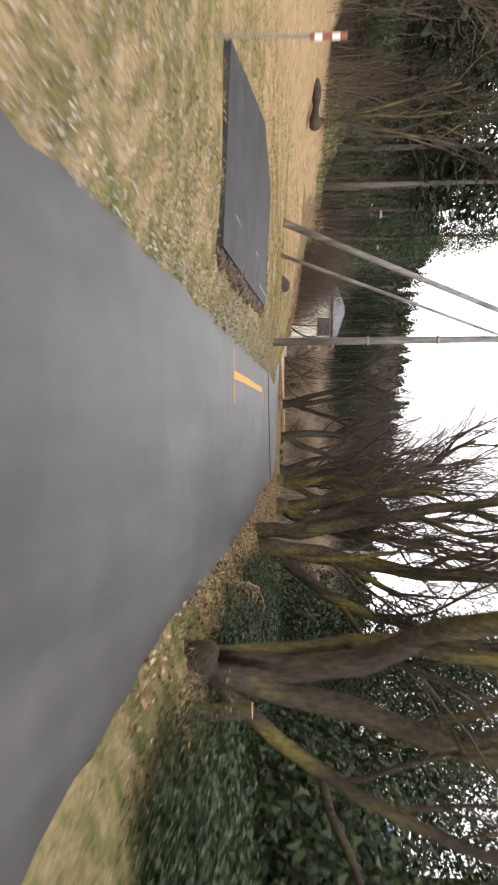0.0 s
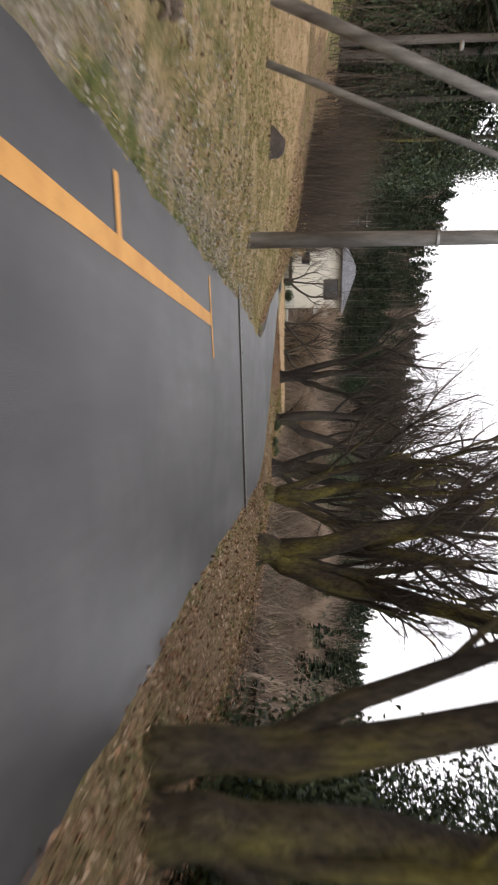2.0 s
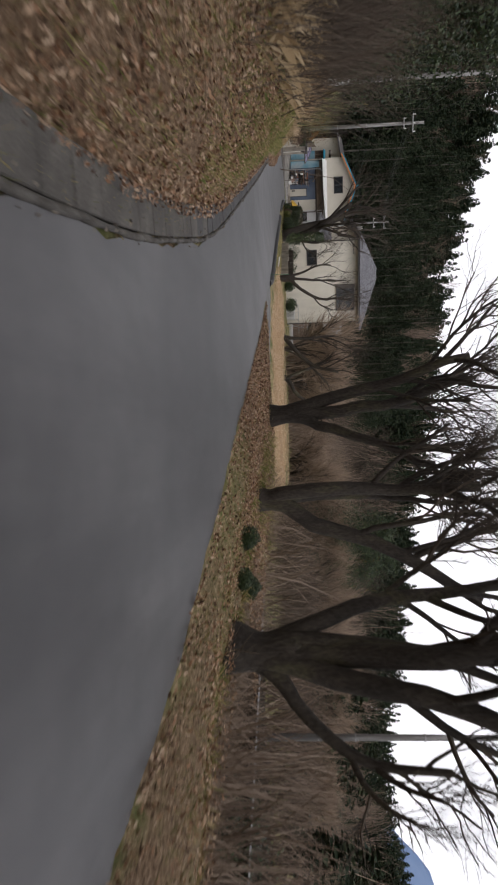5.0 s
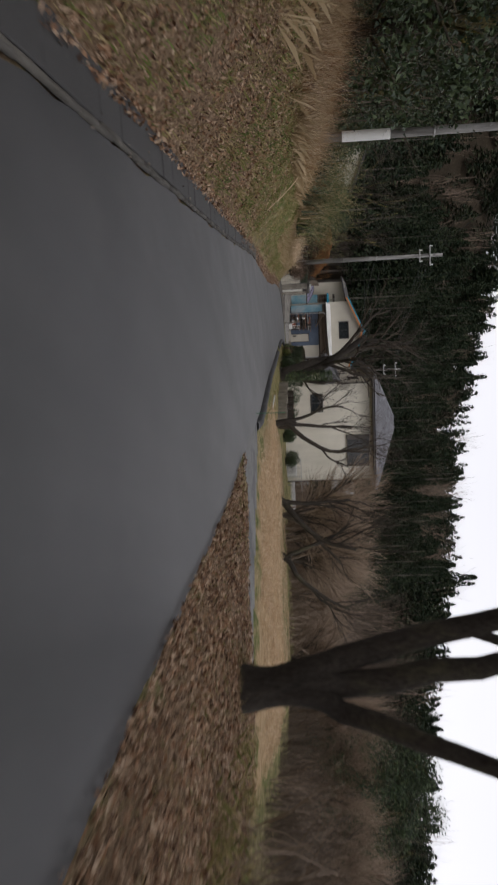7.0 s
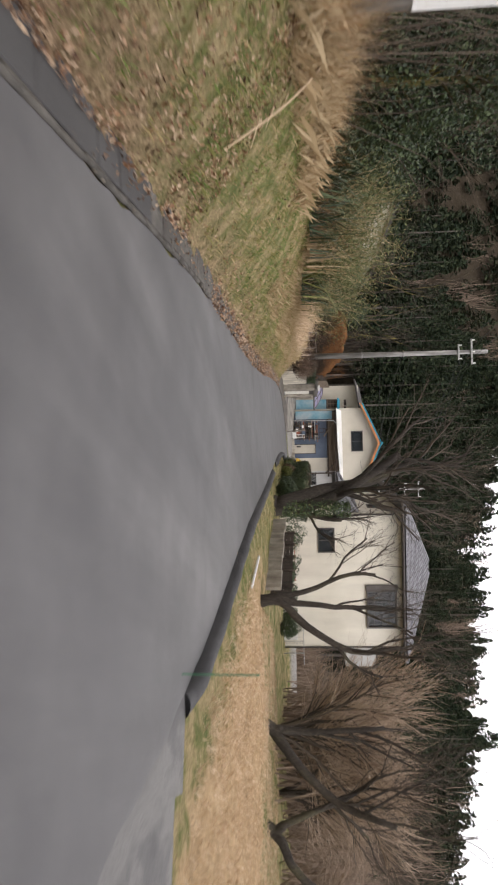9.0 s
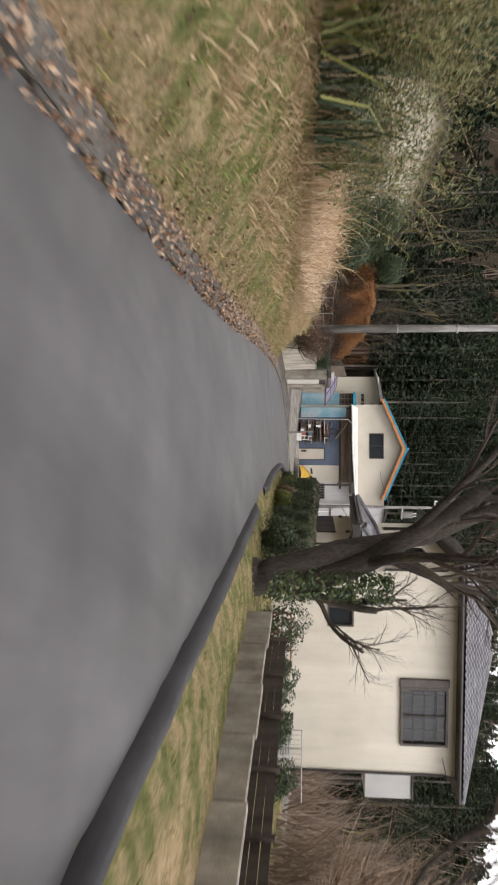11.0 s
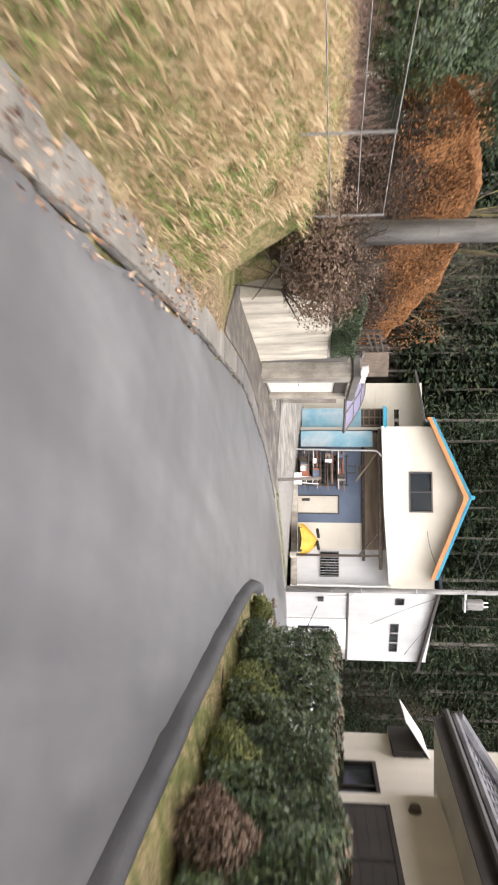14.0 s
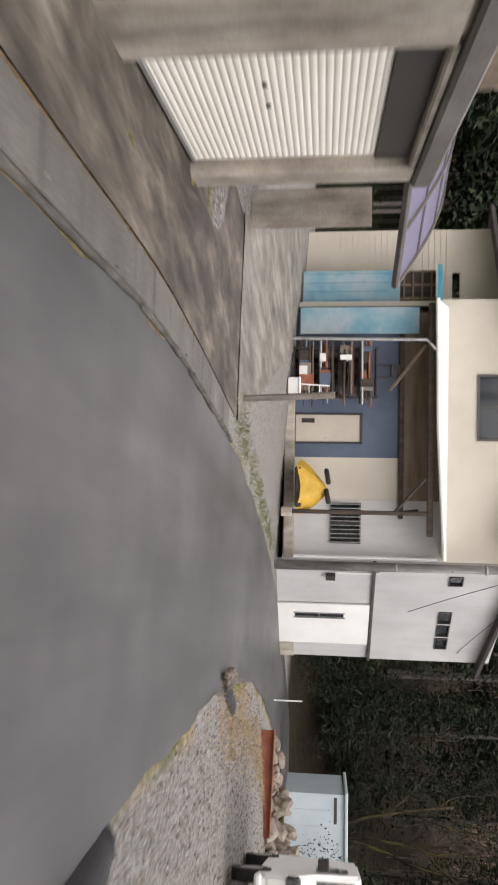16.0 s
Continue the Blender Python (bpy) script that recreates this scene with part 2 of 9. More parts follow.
def streaks(mat, scale, stretch, lo, hi):
    """Long pale and dark streaks over a finished surface."""
    t = mat.node_tree
    bsdf = t.nodes["Principled BSDF"]
    col = bsdf.inputs["Base Color"].links[0].from_socket
    geo, mapping, noise = (t.nodes.new("ShaderNode" + k) for k in ("NewGeometry", "Mapping", "TexNoise"))
    mapping.inputs["Scale"].default_value = stretch
    noise.inputs["Scale"].default_value, noise.inputs["Detail"].default_value, noise.inputs["Roughness"].default_value = scale, 6, 0.62
    rng_node = t.nodes.new("ShaderNodeValToRGB")
    rng_node.color_ramp.elements[0].position, rng_node.color_ramp.elements[1].position = 0.32, 0.68
    rng_node.color_ramp.elements[0].color, rng_node.color_ramp.elements[1].color = (lo, lo, lo, 1), (hi, hi, hi, 1)
    mul = t.nodes.new("ShaderNodeMix")
    mul.data_type, mul.blend_type = "RGBA", "MULTIPLY"
    mul.inputs["Factor"].default_value = 1.0
    t.links.new(geo.outputs["Position"], mapping.inputs["Vector"])
    t.links.new(mapping.outputs["Vector"], noise.inputs["Vector"])
    t.links.new(noise.outputs["Fac"], rng_node.inputs["Fac"])
    t.links.new(col, mul.inputs["A"])
    t.links.new(rng_node.outputs["Color"], mul.inputs["B"])
    t.links.new(mul.outputs["Result"], bsdf.inputs["Base Color"])


streaks(M["asphalt"], 1.0, (1.5, 0.16, 1), 0.72, 1.3)
streaks(M["asphalt"], 0.9, (1, 1, 1), 0.78, 1.26)


def painted_lane_shade(mat):
    """Painted shade: darkens the asphalt colour along the lane's wooded stretch."""
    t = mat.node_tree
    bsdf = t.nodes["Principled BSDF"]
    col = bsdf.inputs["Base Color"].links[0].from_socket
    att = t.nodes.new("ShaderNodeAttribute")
    att.attribute_name = "lane_shade"
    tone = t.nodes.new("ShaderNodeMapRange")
    # the asphalt colour drops to 0.45 where the painted shade is full
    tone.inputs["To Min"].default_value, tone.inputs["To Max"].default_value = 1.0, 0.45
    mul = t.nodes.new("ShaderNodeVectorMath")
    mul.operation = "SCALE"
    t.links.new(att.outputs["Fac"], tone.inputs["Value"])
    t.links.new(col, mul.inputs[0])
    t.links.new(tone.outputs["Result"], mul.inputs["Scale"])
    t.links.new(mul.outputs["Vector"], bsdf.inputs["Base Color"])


painted_lane_shade(M["asphalt"])
streaks(M["drive"], 1.6, (1.8, 0.35, 1), 0.55, 1.25)
streaks(M["apron"], 3.5, (1.5, 0.6, 1), 0.6, 1.5)
streaks(M["concrete"], 1.4, (2, 2, 0.25), 0.62, 1.2)
streaks(M["stained_wall"], 2.2, (1, 1, 0.6), 0.75, 1.12)
streaks(M["cream_wall"], 1.2, (1.5, 1.5, 0.2), 0.9, 1.06)
streaks(M["white_wall"], 1.2, (1.5, 1.5, 0.2), 0.9, 1.05)
streaks(M["kerb"], 2.0, (1, 0.6, 1), 0.7, 1.8)

# ---- plan of the road: left edge and right edge, station by station ----
ROAD = [
    (-1, -14.29, 2.58, -14.64), (-1.43, -0.18, 2.25, -0.54), (-1.67, 6.38, 1.94, 6.53), (-1.81, 10.31, 1.73, 9.56), (-1.97, 15.75, 1.85, 15.38), (-2.17, 20.99, 1.81, 20.6),
    (-2.33, 25.53, 1.6, 25.15), (-2.49, 29.57, 1.57, 29.47), (-2.55, 33.59, 1.58, 33.19), (-2.61, 37.11, 1.57, 37.21), (-3.3, 41, 0.9, 41.6), (-4.25, 44.5, -0.5, 46),
    (-4.87, 46.4, -0.95, 47.3), (-5.75, 48.6, -1.6, 48.9), (-8.3, 54.4, -3.5, 54.2), (-10.9, 60.3, -5.7, 60.2), (-12.5, 63.8, -7.5, 64.2), (-15, 69.3, -9.9, 70.2),
    (-17.3, 75.3, -12.6, 75.7), (-18.7, 78.9, -14, 78.6), (-21, 84.2, -16.6, 84.5), (-23, 88.4, -18.3, 88.2), (-25, 93, -20.3, 92.6), (-27, 97.8, -22.4, 97.1),
    (-28.5, 101.9, -23.9, 100.8), (-29.5, 105, -25.2, 104.2), (-30.1, 108.4, -26.1, 107), (-30.5, 111.2, -26.6, 109.8), (-30.65, 115.3, -26.9, 114), (-30.6, 117.6, -26.95, 116.5),
    (-29.9, 123.3, -26.55, 121.5), (-28.3, 129.5, -24.9, 127.6), (-25.2, 137, -21.8, 135), (-20, 146.5, -17, 144.5),
]
LEFT = np.array([(r[0], r[1]) for r in ROAD], float)
RIGHT = np.array([(r[2], r[3]) for r in ROAD], float)


def beside(line, x, y):
    """Signed distance of points from a line (left is positive) and the nearest point's y."""
    p = np.stack([np.asarray(x, float).ravel(), np.asarray(y, float).ravel()], 1)
    best, sign, ny = np.full(len(p), 1e9), np.ones(len(p)), np.zeros(len(p))
    for a, b in zip(line[:-1], line[1:]):
        d = b - a
        k = np.clip(((p - a) @ d) / (d @ d), 0, 1)
        q = a + k[:, None] * d
        dist = np.hypot(*(p - q).T)
        s = np.sign(d[0] * (p[:, 1] - a[1]) - d[1] * (p[:, 0] - a[0]))
        hit = dist < best
        best[hit], sign[hit], ny[hit] = dist[hit], s[hit], q[hit, 1]
    return best * sign, ny


def ramp(x, a, b):
    k = np.clip((x - a) / (b - a), 0, 1)
    return k * k * (3 - 2 * k)


GRADE = 0.02276


def grade(y):
    """The lane climbs gently up to the drain grating and is level beyond it."""
    d = np.clip(31.5 - np.asarray(y, float), -4, 90)
    return -GRADE * np.where(d < 4, (d + 4) ** 2 / 16, d)


WALL_LINE = np.array([(-29.3, 99.6), (-30.45, 102.6), (-32.1, 108.3), (-33.35, 112.9), (-48, 117.5), (-70, 122)])
SIDE_NEAR = np.array([(-7.75, 64.4), (-6.5, 63.75), (-5.0, 63.6), (-3.3, 63.3), (0, 62.2), (8, 59), (22, 54)])
SIDE_FAR = np.array([(-9.9, 70.3), (-8.4, 69.3), (-6.6, 68.3), (-3, 67.0), (5, 64), (24, 58.5)])


def lumps(x, y, size, seed=0.0):
    """Cheap smooth unevenness between about -1 and 1."""
    a, b = x / size + seed, y / size + seed * 1.7
    return (np.sin(a * 1.9 + 1.3 * np.sin(b * 1.1)) + np.sin(b * 2.3 + 1.7 * np.sin(a * 0.9 + 2)) + np.sin(a * 3.7 - b * 2.9)) / 3


def ground_z(x, y):
    shape = np.shape(x)
    x, y = np.asarray(x, float).ravel(), np.asarray(y, float).ravel()
    dl, yl = beside(LEFT, x, y)
    dr, yr = beside(RIGHT, x, y)
    dr = -dr
    # left: a level field, then a grass bank, then the yard of the far house
    keys = [-20, 20, 32, 40, 48, 60, 70, 90, 97, 101]
    flat = np.interp(yl, keys, [0.2, 0.2, 0.5, 0.55, 0.65, 0.6, 0.55, 0.55, 0.55, 0.55])
    slope = np.interp(yl, keys, [0.2, 0.2, 0.2, 0.35, 0.55, 0.7, 0.75, 0.6, 0.7, 1.0])
    top = np.interp(yl, keys, [0.28, 0.28, 0.3, 0.8, 1.8, 2.1, 2.1, 1.6, 1.8, 1.9])
    out = np.maximum(dl - flat, 0)
    bank = top * (1 - np.exp(-slope * out / np.maximum(top, 0.1) * 1.25))
    field = np.interp(yl, keys, [0.06, 0.06, 0.06, 0.1, 0.12, 0.12, 0.1, 0.06, 0.04, 0.03]) * out + np.interp(yl, keys, [0.17, 0.17, 0.17, 0.1, 0, 0, 0, 0, 0, 0]) * np.clip(out - 8, 0, 14)
    zl = bank + field + 0.32 * np.maximum(dl - np.interp(yl, [0, 35, 50, 90], [22, 18, 9, 30]), 0)
    zl = np.minimum(zl, 26)
    wl, _ = beside(WALL_LINE, x, y)
    yard = np.clip(0.085 * np.maximum(dl - 0.8, 0), 0, 0.9)
    zl = np.where(yl > 101.5, np.where(wl > 0.5, np.minimum(zl, 2.0 + 0.02 * np.maximum(wl, 0)), yard), np.where((yl > 99.3) & (wl <= 0.3), 0.06 * ramp(dl, 0.2, 1), zl))
    gx, gy = -0.358 * (x + 31.75) + 0.934 * (y - 108.6), -0.934 * (x + 31.75) - 0.358 * (y - 108.6)
    zl = np.where((gx > -0.4) & (gx < 4.6) & (gy > -0.6) & (gy < 4.6), -0.02, zl)
    zl = np.where((yl > 38.5) & (yl < 101) & (dl < 0.58), -0.045, zl)
    # right: verge with trees, falling ground behind it, gardens and a gravel lot further on
    keys = [-20, 40, 48, 60, 66, 100, 112, 140]
    wide = np.interp(yr, keys, [1.7, 1.8, 3.5, 5, 8, 30, 30, 30])
    drop = np.interp(yr, keys, [0.42, 0.35, 0.2, 0.1, 0.05, 0.0, 0.0, 0.0])
    most = np.interp(yr, keys, [2.6, 2.6, 1.4, 0.7, 0.2, 0, 0, 0])
    verge = np.interp(yr, [-20, 60, 66, 72, 100, 108, 125, 130], [0.16, 0.16, 0.02, 0.14, 0.14, 0.03, 0.03, 0.1])
    zr = -0.02 + (verge + 0.02) * ramp(dr, 0.12, 0.8) - np.minimum(drop * np.maximum(dr - wide, 0), most)
    zr = zr - np.interp(yr, [40, 46, 52, 57], [0, 0.11, 0.11, 0]) * np.clip(dr - 0.8, 0, 4)
    zr = zr + np.where((yr > 109) & (yr < 128), 0.08 * np.clip(dr - 0.6, 0, 5), 0)
    z = np.where(dl > 0, zl, np.where(dr > 0, zr, -0.02))
    # side road bed
    sn, _ = beside(SIDE_NEAR, x, y)
    sf, _ = beside(SIDE_FAR, x, y)
    bed = (sn > 0.3) & (sf < -0.2) & (x > -12) & (dr > 0)
    z = np.where(bed, -0.022 - 0.02 * np.maximum(dr - 2, 0) - 0.06 * np.maximum(dr - 8, 0), z)
    # wooded hills all round
    far = np.hypot(x + 12, (y - 60) * 0.8)
    north = ramp(y, 140, 205) * np.interp(x, [-160, -62, -47, -33, -16, 0, 12, 23, 35, 50, 64, 180], [70, 38, 31.5, 28.5, 26, 23.5, 21.2, 19.8, 18.2, 16.5, 13.5, 13])
    east = ramp(x + 0.15 * (y - 60), 40, 130) * 17
    west = ramp(-x - 0.2 * (y - 60), 50, 140) * 52
    z = z + np.maximum.reduce([north, east, west])
    rough = np.clip(np.minimum(np.where(dl > 0, dl, 1e3), np.where(dr > 0, dr, 1e3)), 0, 3) / 3
    rough = np.where((dl > 0) & (yl > 38), np.clip(dl - 0.6, 0, 3) / 3, rough)
    rough = np.where(bed | ((dl <= 0) & (dr <= 0)), 0, rough)
    z = z + rough * (0.05 * lumps(x, y, 1.1, 3) + 0.1 * lumps(x, y, 4, 1)) * np.where((yl > 101) | (yr > 105), 0.15, 1.0)
    return (z + grade(y)).reshape(shape)


def gz(x, y):
    return float(ground_z(np.array([x]), np.array([y]))[0])


def axis(a, b, c, d, fine, coarse):
    """Coordinates from a to d, close together between b and c."""
    mid = np.arange(b, c + fine, fine)
    lo = b - np.cumsum(np.geomspace(fine, coarse, 60))
    hi = mid[-1] + np.cumsum(np.geomspace(fine, coarse, 60))
    return np.concatenate([lo[lo > a][::-1], mid, hi[hi < d]])


def build_ground(mat):
    xs, ys = axis(-420, -44, 12, 420, 0.45, 26), axis(-260, -6, 136, 520, 0.5, 26)
    gx, gy = np.meshgrid(xs, ys)
    v = np.stack([gx, gy, ground_z(gx, gy)], -1).reshape(-1, 3)
    nx, ny = len(xs), len(ys)
    i = (np.arange(ny - 1)[:, None] * nx + np.arange(nx - 1)[None]).ravel()
    me = fast_mesh("ground", v, np.stack([i, i + 1, i + nx + 1, i + nx], 1), mat, True)
    dl, yl = beside(LEFT, v[:, 0], v[:, 1])
    dr, yr = beside(RIGHT, v[:, 0], v[:, 1])
    dr = -dr
    wl, _ = beside(WALL_LINE, v[:, 0], v[:, 1])
    sf, _ = beside(SIDE_FAR, v[:, 0], v[:, 1])
    # kinds of cover: dry straw, fallen leaves, bare soil or gravel, forest floor
    straw = np.where((dl > 0) & (yl < 42), 0.5 + 0.5 * ramp(dl, 3, 7), 0.0) + np.where((sf > 0) & (dr > 0) & (yr > 62) & (v[:, 1] < 92), ramp(dr, 0.5, 2) * ramp(-v[:, 1], -84, -78) * ramp(-v[:, 0], -1.6, 0.2), 0)
    straw = np.maximum(straw, np.where((dl > 0) & (yl > 74) & (yl < 101), 0.2 + 0.4 * ramp(dl, 1.5, 3.0), 0))
    leaves = np.where((dl > 0) & (dl < 9) & (yl > 38), ramp(-yl, -66, -58) * 0.75 + 0.5 * ramp(-dl, -1.5, -0.8) + 0.15 * ramp(yl, 98, 100), 0) + np.where((dr > 0) & (dr < 7) & (yr < 62), 0.3 + 0.4 * ramp(yr, 14, 24) - 0.25 * ramp(yr, 40, 48) + 0.4 * ramp(yr, 50, 54), 0)
    grit = np.where((dl > 0) & (yl > 113) & (wl < 0), 1.0, 0) + np.where((dr > 0) & (yr > 109) & (yr < 130), 1.0, 0) + np.where((dl > 0) & (yl > 15) & (yl < 28), 0.5 * ramp(-dl, -1.3, -0.3), 0)
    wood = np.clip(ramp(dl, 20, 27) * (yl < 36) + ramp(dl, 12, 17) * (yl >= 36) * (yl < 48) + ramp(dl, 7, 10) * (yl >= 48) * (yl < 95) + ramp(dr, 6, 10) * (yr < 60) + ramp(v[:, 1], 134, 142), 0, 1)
    for name, a in (("straw", straw), ("leaves", leaves), ("grit", grit), ("wood", wood)):
        me.attributes.new(name, "FLOAT", "POINT").data.foreach_set("value", np.clip(a, 0, 1).astype(np.float32))
    return tagged(new("ground", me), "rolling ground of winter grass, dry straw and fallen leaves", "ground", kind="structure")


def ground_material():
    m = bpy.data.materials.new("winter_ground")
    m.use_nodes = True
    t = m.node_tree
    nodes, link = t.nodes, t.links.new
    bsdf = nodes["Principled BSDF"]
    bsdf.inputs["Roughness"].default_value = 0.95
    bsdf.inputs["Specular IOR Level"].default_value = 0.15
    pos = nodes.new("ShaderNodeNewGeometry")

    def noise_at(scale, detail=6):
        n = nodes.new("ShaderNodeTexNoise")
        n.inputs["Scale"].default_value, n.inputs["Detail"].default_value, n.inputs["Roughness"].default_value = scale, detail, 0.65
        link(pos.outputs["Position"], n.inputs["Vector"])
        return n.outputs["Fac"]

    def ramped(fac, stops):
        r = nodes.new("ShaderNodeValToRGB")
        while len(r.color_ramp.elements) < len(stops):
            r.color_ramp.elements.new(0.5)
        for e, (p, c) in zip(r.color_ramp.elements, stops):
            e.position, e.color = p, (*c, 1)
        link(fac, r.inputs["Fac"])
        return r.outputs["Color"]

    def blend(fac, a, b, kind="MIX"):
        x = nodes.new("ShaderNodeMix")
        x.data_type, x.blend_type = "RGBA", kind
        if isinstance(fac, float):
            x.inputs["Factor"].default_value = fac
        else:
            link(fac, x.inputs["Factor"])
        link(a, x.inputs["A"])
        link(b, x.inputs["B"])
        return x.outputs["Result"]

    def weight(name, n, push=1.6):
        a = nodes.new("ShaderNodeAttribute")
        a.attribute_name = name
        s = nodes.new("ShaderNodeMath")
        s.operation = "MULTIPLY_ADD"
        link(n, s.inputs[0])
        s.inputs[1].default_value, s.inputs[2].default_value = push, -push / 2 - 0.5
        u = nodes.new("ShaderNodeMath")
        u.operation = "MULTIPLY_ADD"
        link(a.outputs["Fac"], u.inputs[0])
        u.inputs[1].default_value = 2.0
        link(s.outputs[0], u.inputs[2])
        c = nodes.new("ShaderNodeClamp")
        link(u.outputs[0], c.inputs["Value"])
        return c.outputs["Result"]

    mid, fine, big = noise_at(2.3), noise_at(24, 6), noise_at(0.35, 5)
    grass = ramped(mid, [(0.34, (0.095, 0.115, 0.035)), (0.46, (0.17, 0.17, 0.065)), (0.56, (0.3, 0.24, 0.125)), (0.7, (0.38, 0.3, 0.17))])
    straw = ramped(mid, [(0.3, (0.27, 0.185, 0.1)), (0.5, (0.4, 0.28, 0.155)), (0.72, (0.5, 0.37, 0.225))])
    leaf = ramped(fine, [(0.3, (0.07, 0.045, 0.03)), (0.45, (0.17, 0.11, 0.065)), (0.6, (0.3, 0.21, 0.135)), (0.74, (0.46, 0.37, 0.28))])
    grit = ramped(fine, [(0.3, (0.17, 0.16, 0.145)), (0.5, (0.27, 0.255, 0.235)), (0.7, (0.4, 0.385, 0.36))])
    # dark litter, taken darker still to paint in the canopy's shade
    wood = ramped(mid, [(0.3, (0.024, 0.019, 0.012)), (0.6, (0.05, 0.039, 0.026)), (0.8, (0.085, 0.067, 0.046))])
    c = blend(weight("straw", mid), grass, straw)
    c = blend(weight("leaves", big), c, leaf)
    c = blend(weight("grit", mid, 0.4), c, grit)
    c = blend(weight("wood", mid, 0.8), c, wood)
    speck = ramped(fine, [(0.34, g(0.55)), (0.5, g(0.95)), (0.68, g(1.35))])
    c = blend(1.0, c, speck, "MULTIPLY")
    link(c, bsdf.inputs["Base Color"])
    b = nodes.new("ShaderNodeBump")
    b.inputs["Strength"].default_value, b.inputs["Distance"].default_value = 0.8, 0.06
    link(fine, b.inputs["Height"])
    link(b.outputs["Normal"], bsdf.inputs["Normal"])
    return m


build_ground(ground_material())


def strip(name, edge_a, edge_b, mat, z=0.0, cols=6, label="", category="", lift=None):
    """A paved sheet between two edges with the same number of stations."""
    a, b = np.asarray(edge_a, float), np.asarray(edge_b, float)
    k = np.linspace(0, 1, cols)
    p = a[:, None] * (1 - k)[None, :, None] + b[:, None] * k[None, :, None]
    n = len(a)
    zz = np.full((n, cols), z) if lift is None else lift(p[..., 0], p[..., 1])
    v = np.concatenate([p, zz[..., None]], -1).reshape(-1, 3)
    i = (np.arange(n - 1)[:, None] * cols + np.arange(cols - 1)[None]).ravel()
    me = fast_mesh(name, v, np.stack([i, i + 1, i + cols + 1, i + cols], 1), mat, True)
    return tagged(new(name, me), label, category, kind="structure")


def resample(line, step):
    line = np.asarray(line, float)
    s = np.r_[0, np.cumsum(np.linalg.norm(np.diff(line, axis=0), axis=1))]
    # Catmull-Rom through the stations
    out = []
    for i in range(len(line) - 1):
        p0, p1, p2, p3 = line[max(i - 1, 0)], line[i], line[i + 1], line[min(i + 2, len(line) - 1)]
        for k in np.linspace(0, 1, max(2, int((s[i + 1] - s[i]) / step)), endpoint=False):
            out.append(0.5 * ((2 * p1) + (-p0 + p2) * k + (2 * p0 - 5 * p1 + 4 * p2 - p3) * k**2 + (-p0 + 3 * p1 - 3 * p2 + p3) * k**3))
    out.append(line[-1])
    return np.array(out)


def even(line, n):
    line = resample(line, 0.3)
    s = np.r_[0, np.cumsum(np.linalg.norm(np.diff(line, axis=0), axis=1))]
    at = np.linspace(0, s[-1], n)
    return np.stack([np.interp(at, s, line[:, k]) for k in range(line.shape[1])], 1)


dense = resample(np.array(ROAD, float), 0.5)
wob = np.arange(len(dense))
edge_l = dense[:, :2] + np.stack([0.035 * np.sin(wob * 0.9) + 0.03 * np.sin(wob * 2.3), 0 * wob], 1)
edge_r = dense[:, 2:] + np.stack([0.035 * np.sin(wob * 0.7 + 1) + 0.03 * np.sin(wob * 1.9), 0 * wob], 1)
strip("road", edge_l, edge_r, M["asphalt"], 0.0, 9, "narrow grey asphalt lane, worn and patched", "road", lift=lambda x, y: grade(y))
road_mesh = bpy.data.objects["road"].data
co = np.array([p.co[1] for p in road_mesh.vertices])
# painted shade fades in from y 41 and is gone by y 64
road_mesh.attributes.new("lane_shade", "FLOAT", "POINT").data.foreach_set("value", (ramp(co, 41, 45) * ramp(-co, -64, -56)).astype(np.float32))


def side_fall(d):
    return -0.004 - 0.02 * np.maximum(d - 2, 0) - 0.06 * np.maximum(d - 8, 0)


strip("side_road", even(np.r_[[(-8.2, 64.9)], SIDE_NEAR], 40), even(np.r_[[(-10.4, 70.4)], SIDE_FAR], 40), M["patched"], 0.0, 6, "asphalt side lane branching off between grass", "road",
      lift=lambda x, y: side_fall(-beside(RIGHT, x, y)[0].reshape(x.shape)))

# ---- trees ----
def unit(v):
    return v / (np.linalg.norm(v) + 1e-9)


def grow(r, trunk, twigs, p, d, length, radius, level, last, up=0.25, bend=0.22, kids=(4, 5, 5, 4), stem=None):
    """One limb with its branches; the last levels go into the twigs."""
    n = (7, 6, 4, 3, 2)[min(level, 4)]
    pts, dirs = [np.array(p, float)], [unit(np.array(d, float))]
    for _ in range(n):
        q = unit(dirs[-1] + r.normal(0, bend, 3) + np.array([0, 0, up * (0.5 if level < 2 else 0.25)]))
        pts.append(pts[-1] + q * length / n)
        dirs.append(q)
    k = np.linspace(0, 1, n + 1)
    radii = radius * (1 - k * (0.45 if level < last else 0.8))
    if stem is not None:
        trunk.tube(np.concatenate([stem[0], pts[1:]]), np.concatenate([stem[1], radii[1:]]), 11)
    else:
        (trunk if level < 2 else twigs).tube(pts, radii, (9, 7, 4, 3, 3)[min(level, 4)], caps=level == 0)
    if level >= last:
        return
    for j in range(kids[min(level, len(kids) - 1)]):
        at = 0.3 + 0.7 * (j + r.uniform(0.2, 0.9)) / kids[min(level, len(kids) - 1)]
        i = min(int(at * n), n - 1)
        side = unit(np.cross(dirs[i], r.normal(0, 1, 3)))
        spread = r.uniform(0.45, 1.0)
        grow(r, trunk, twigs, pts[i] + (pts[i + 1] - pts[i]) * (at * n - i), dirs[i] + spread * side + np.array([0, 0, 0.1]),
             length * r.uniform(0.45, 0.72), radii[i] * r.uniform(0.42, 0.62), level + 1, last, up, bend, kids)


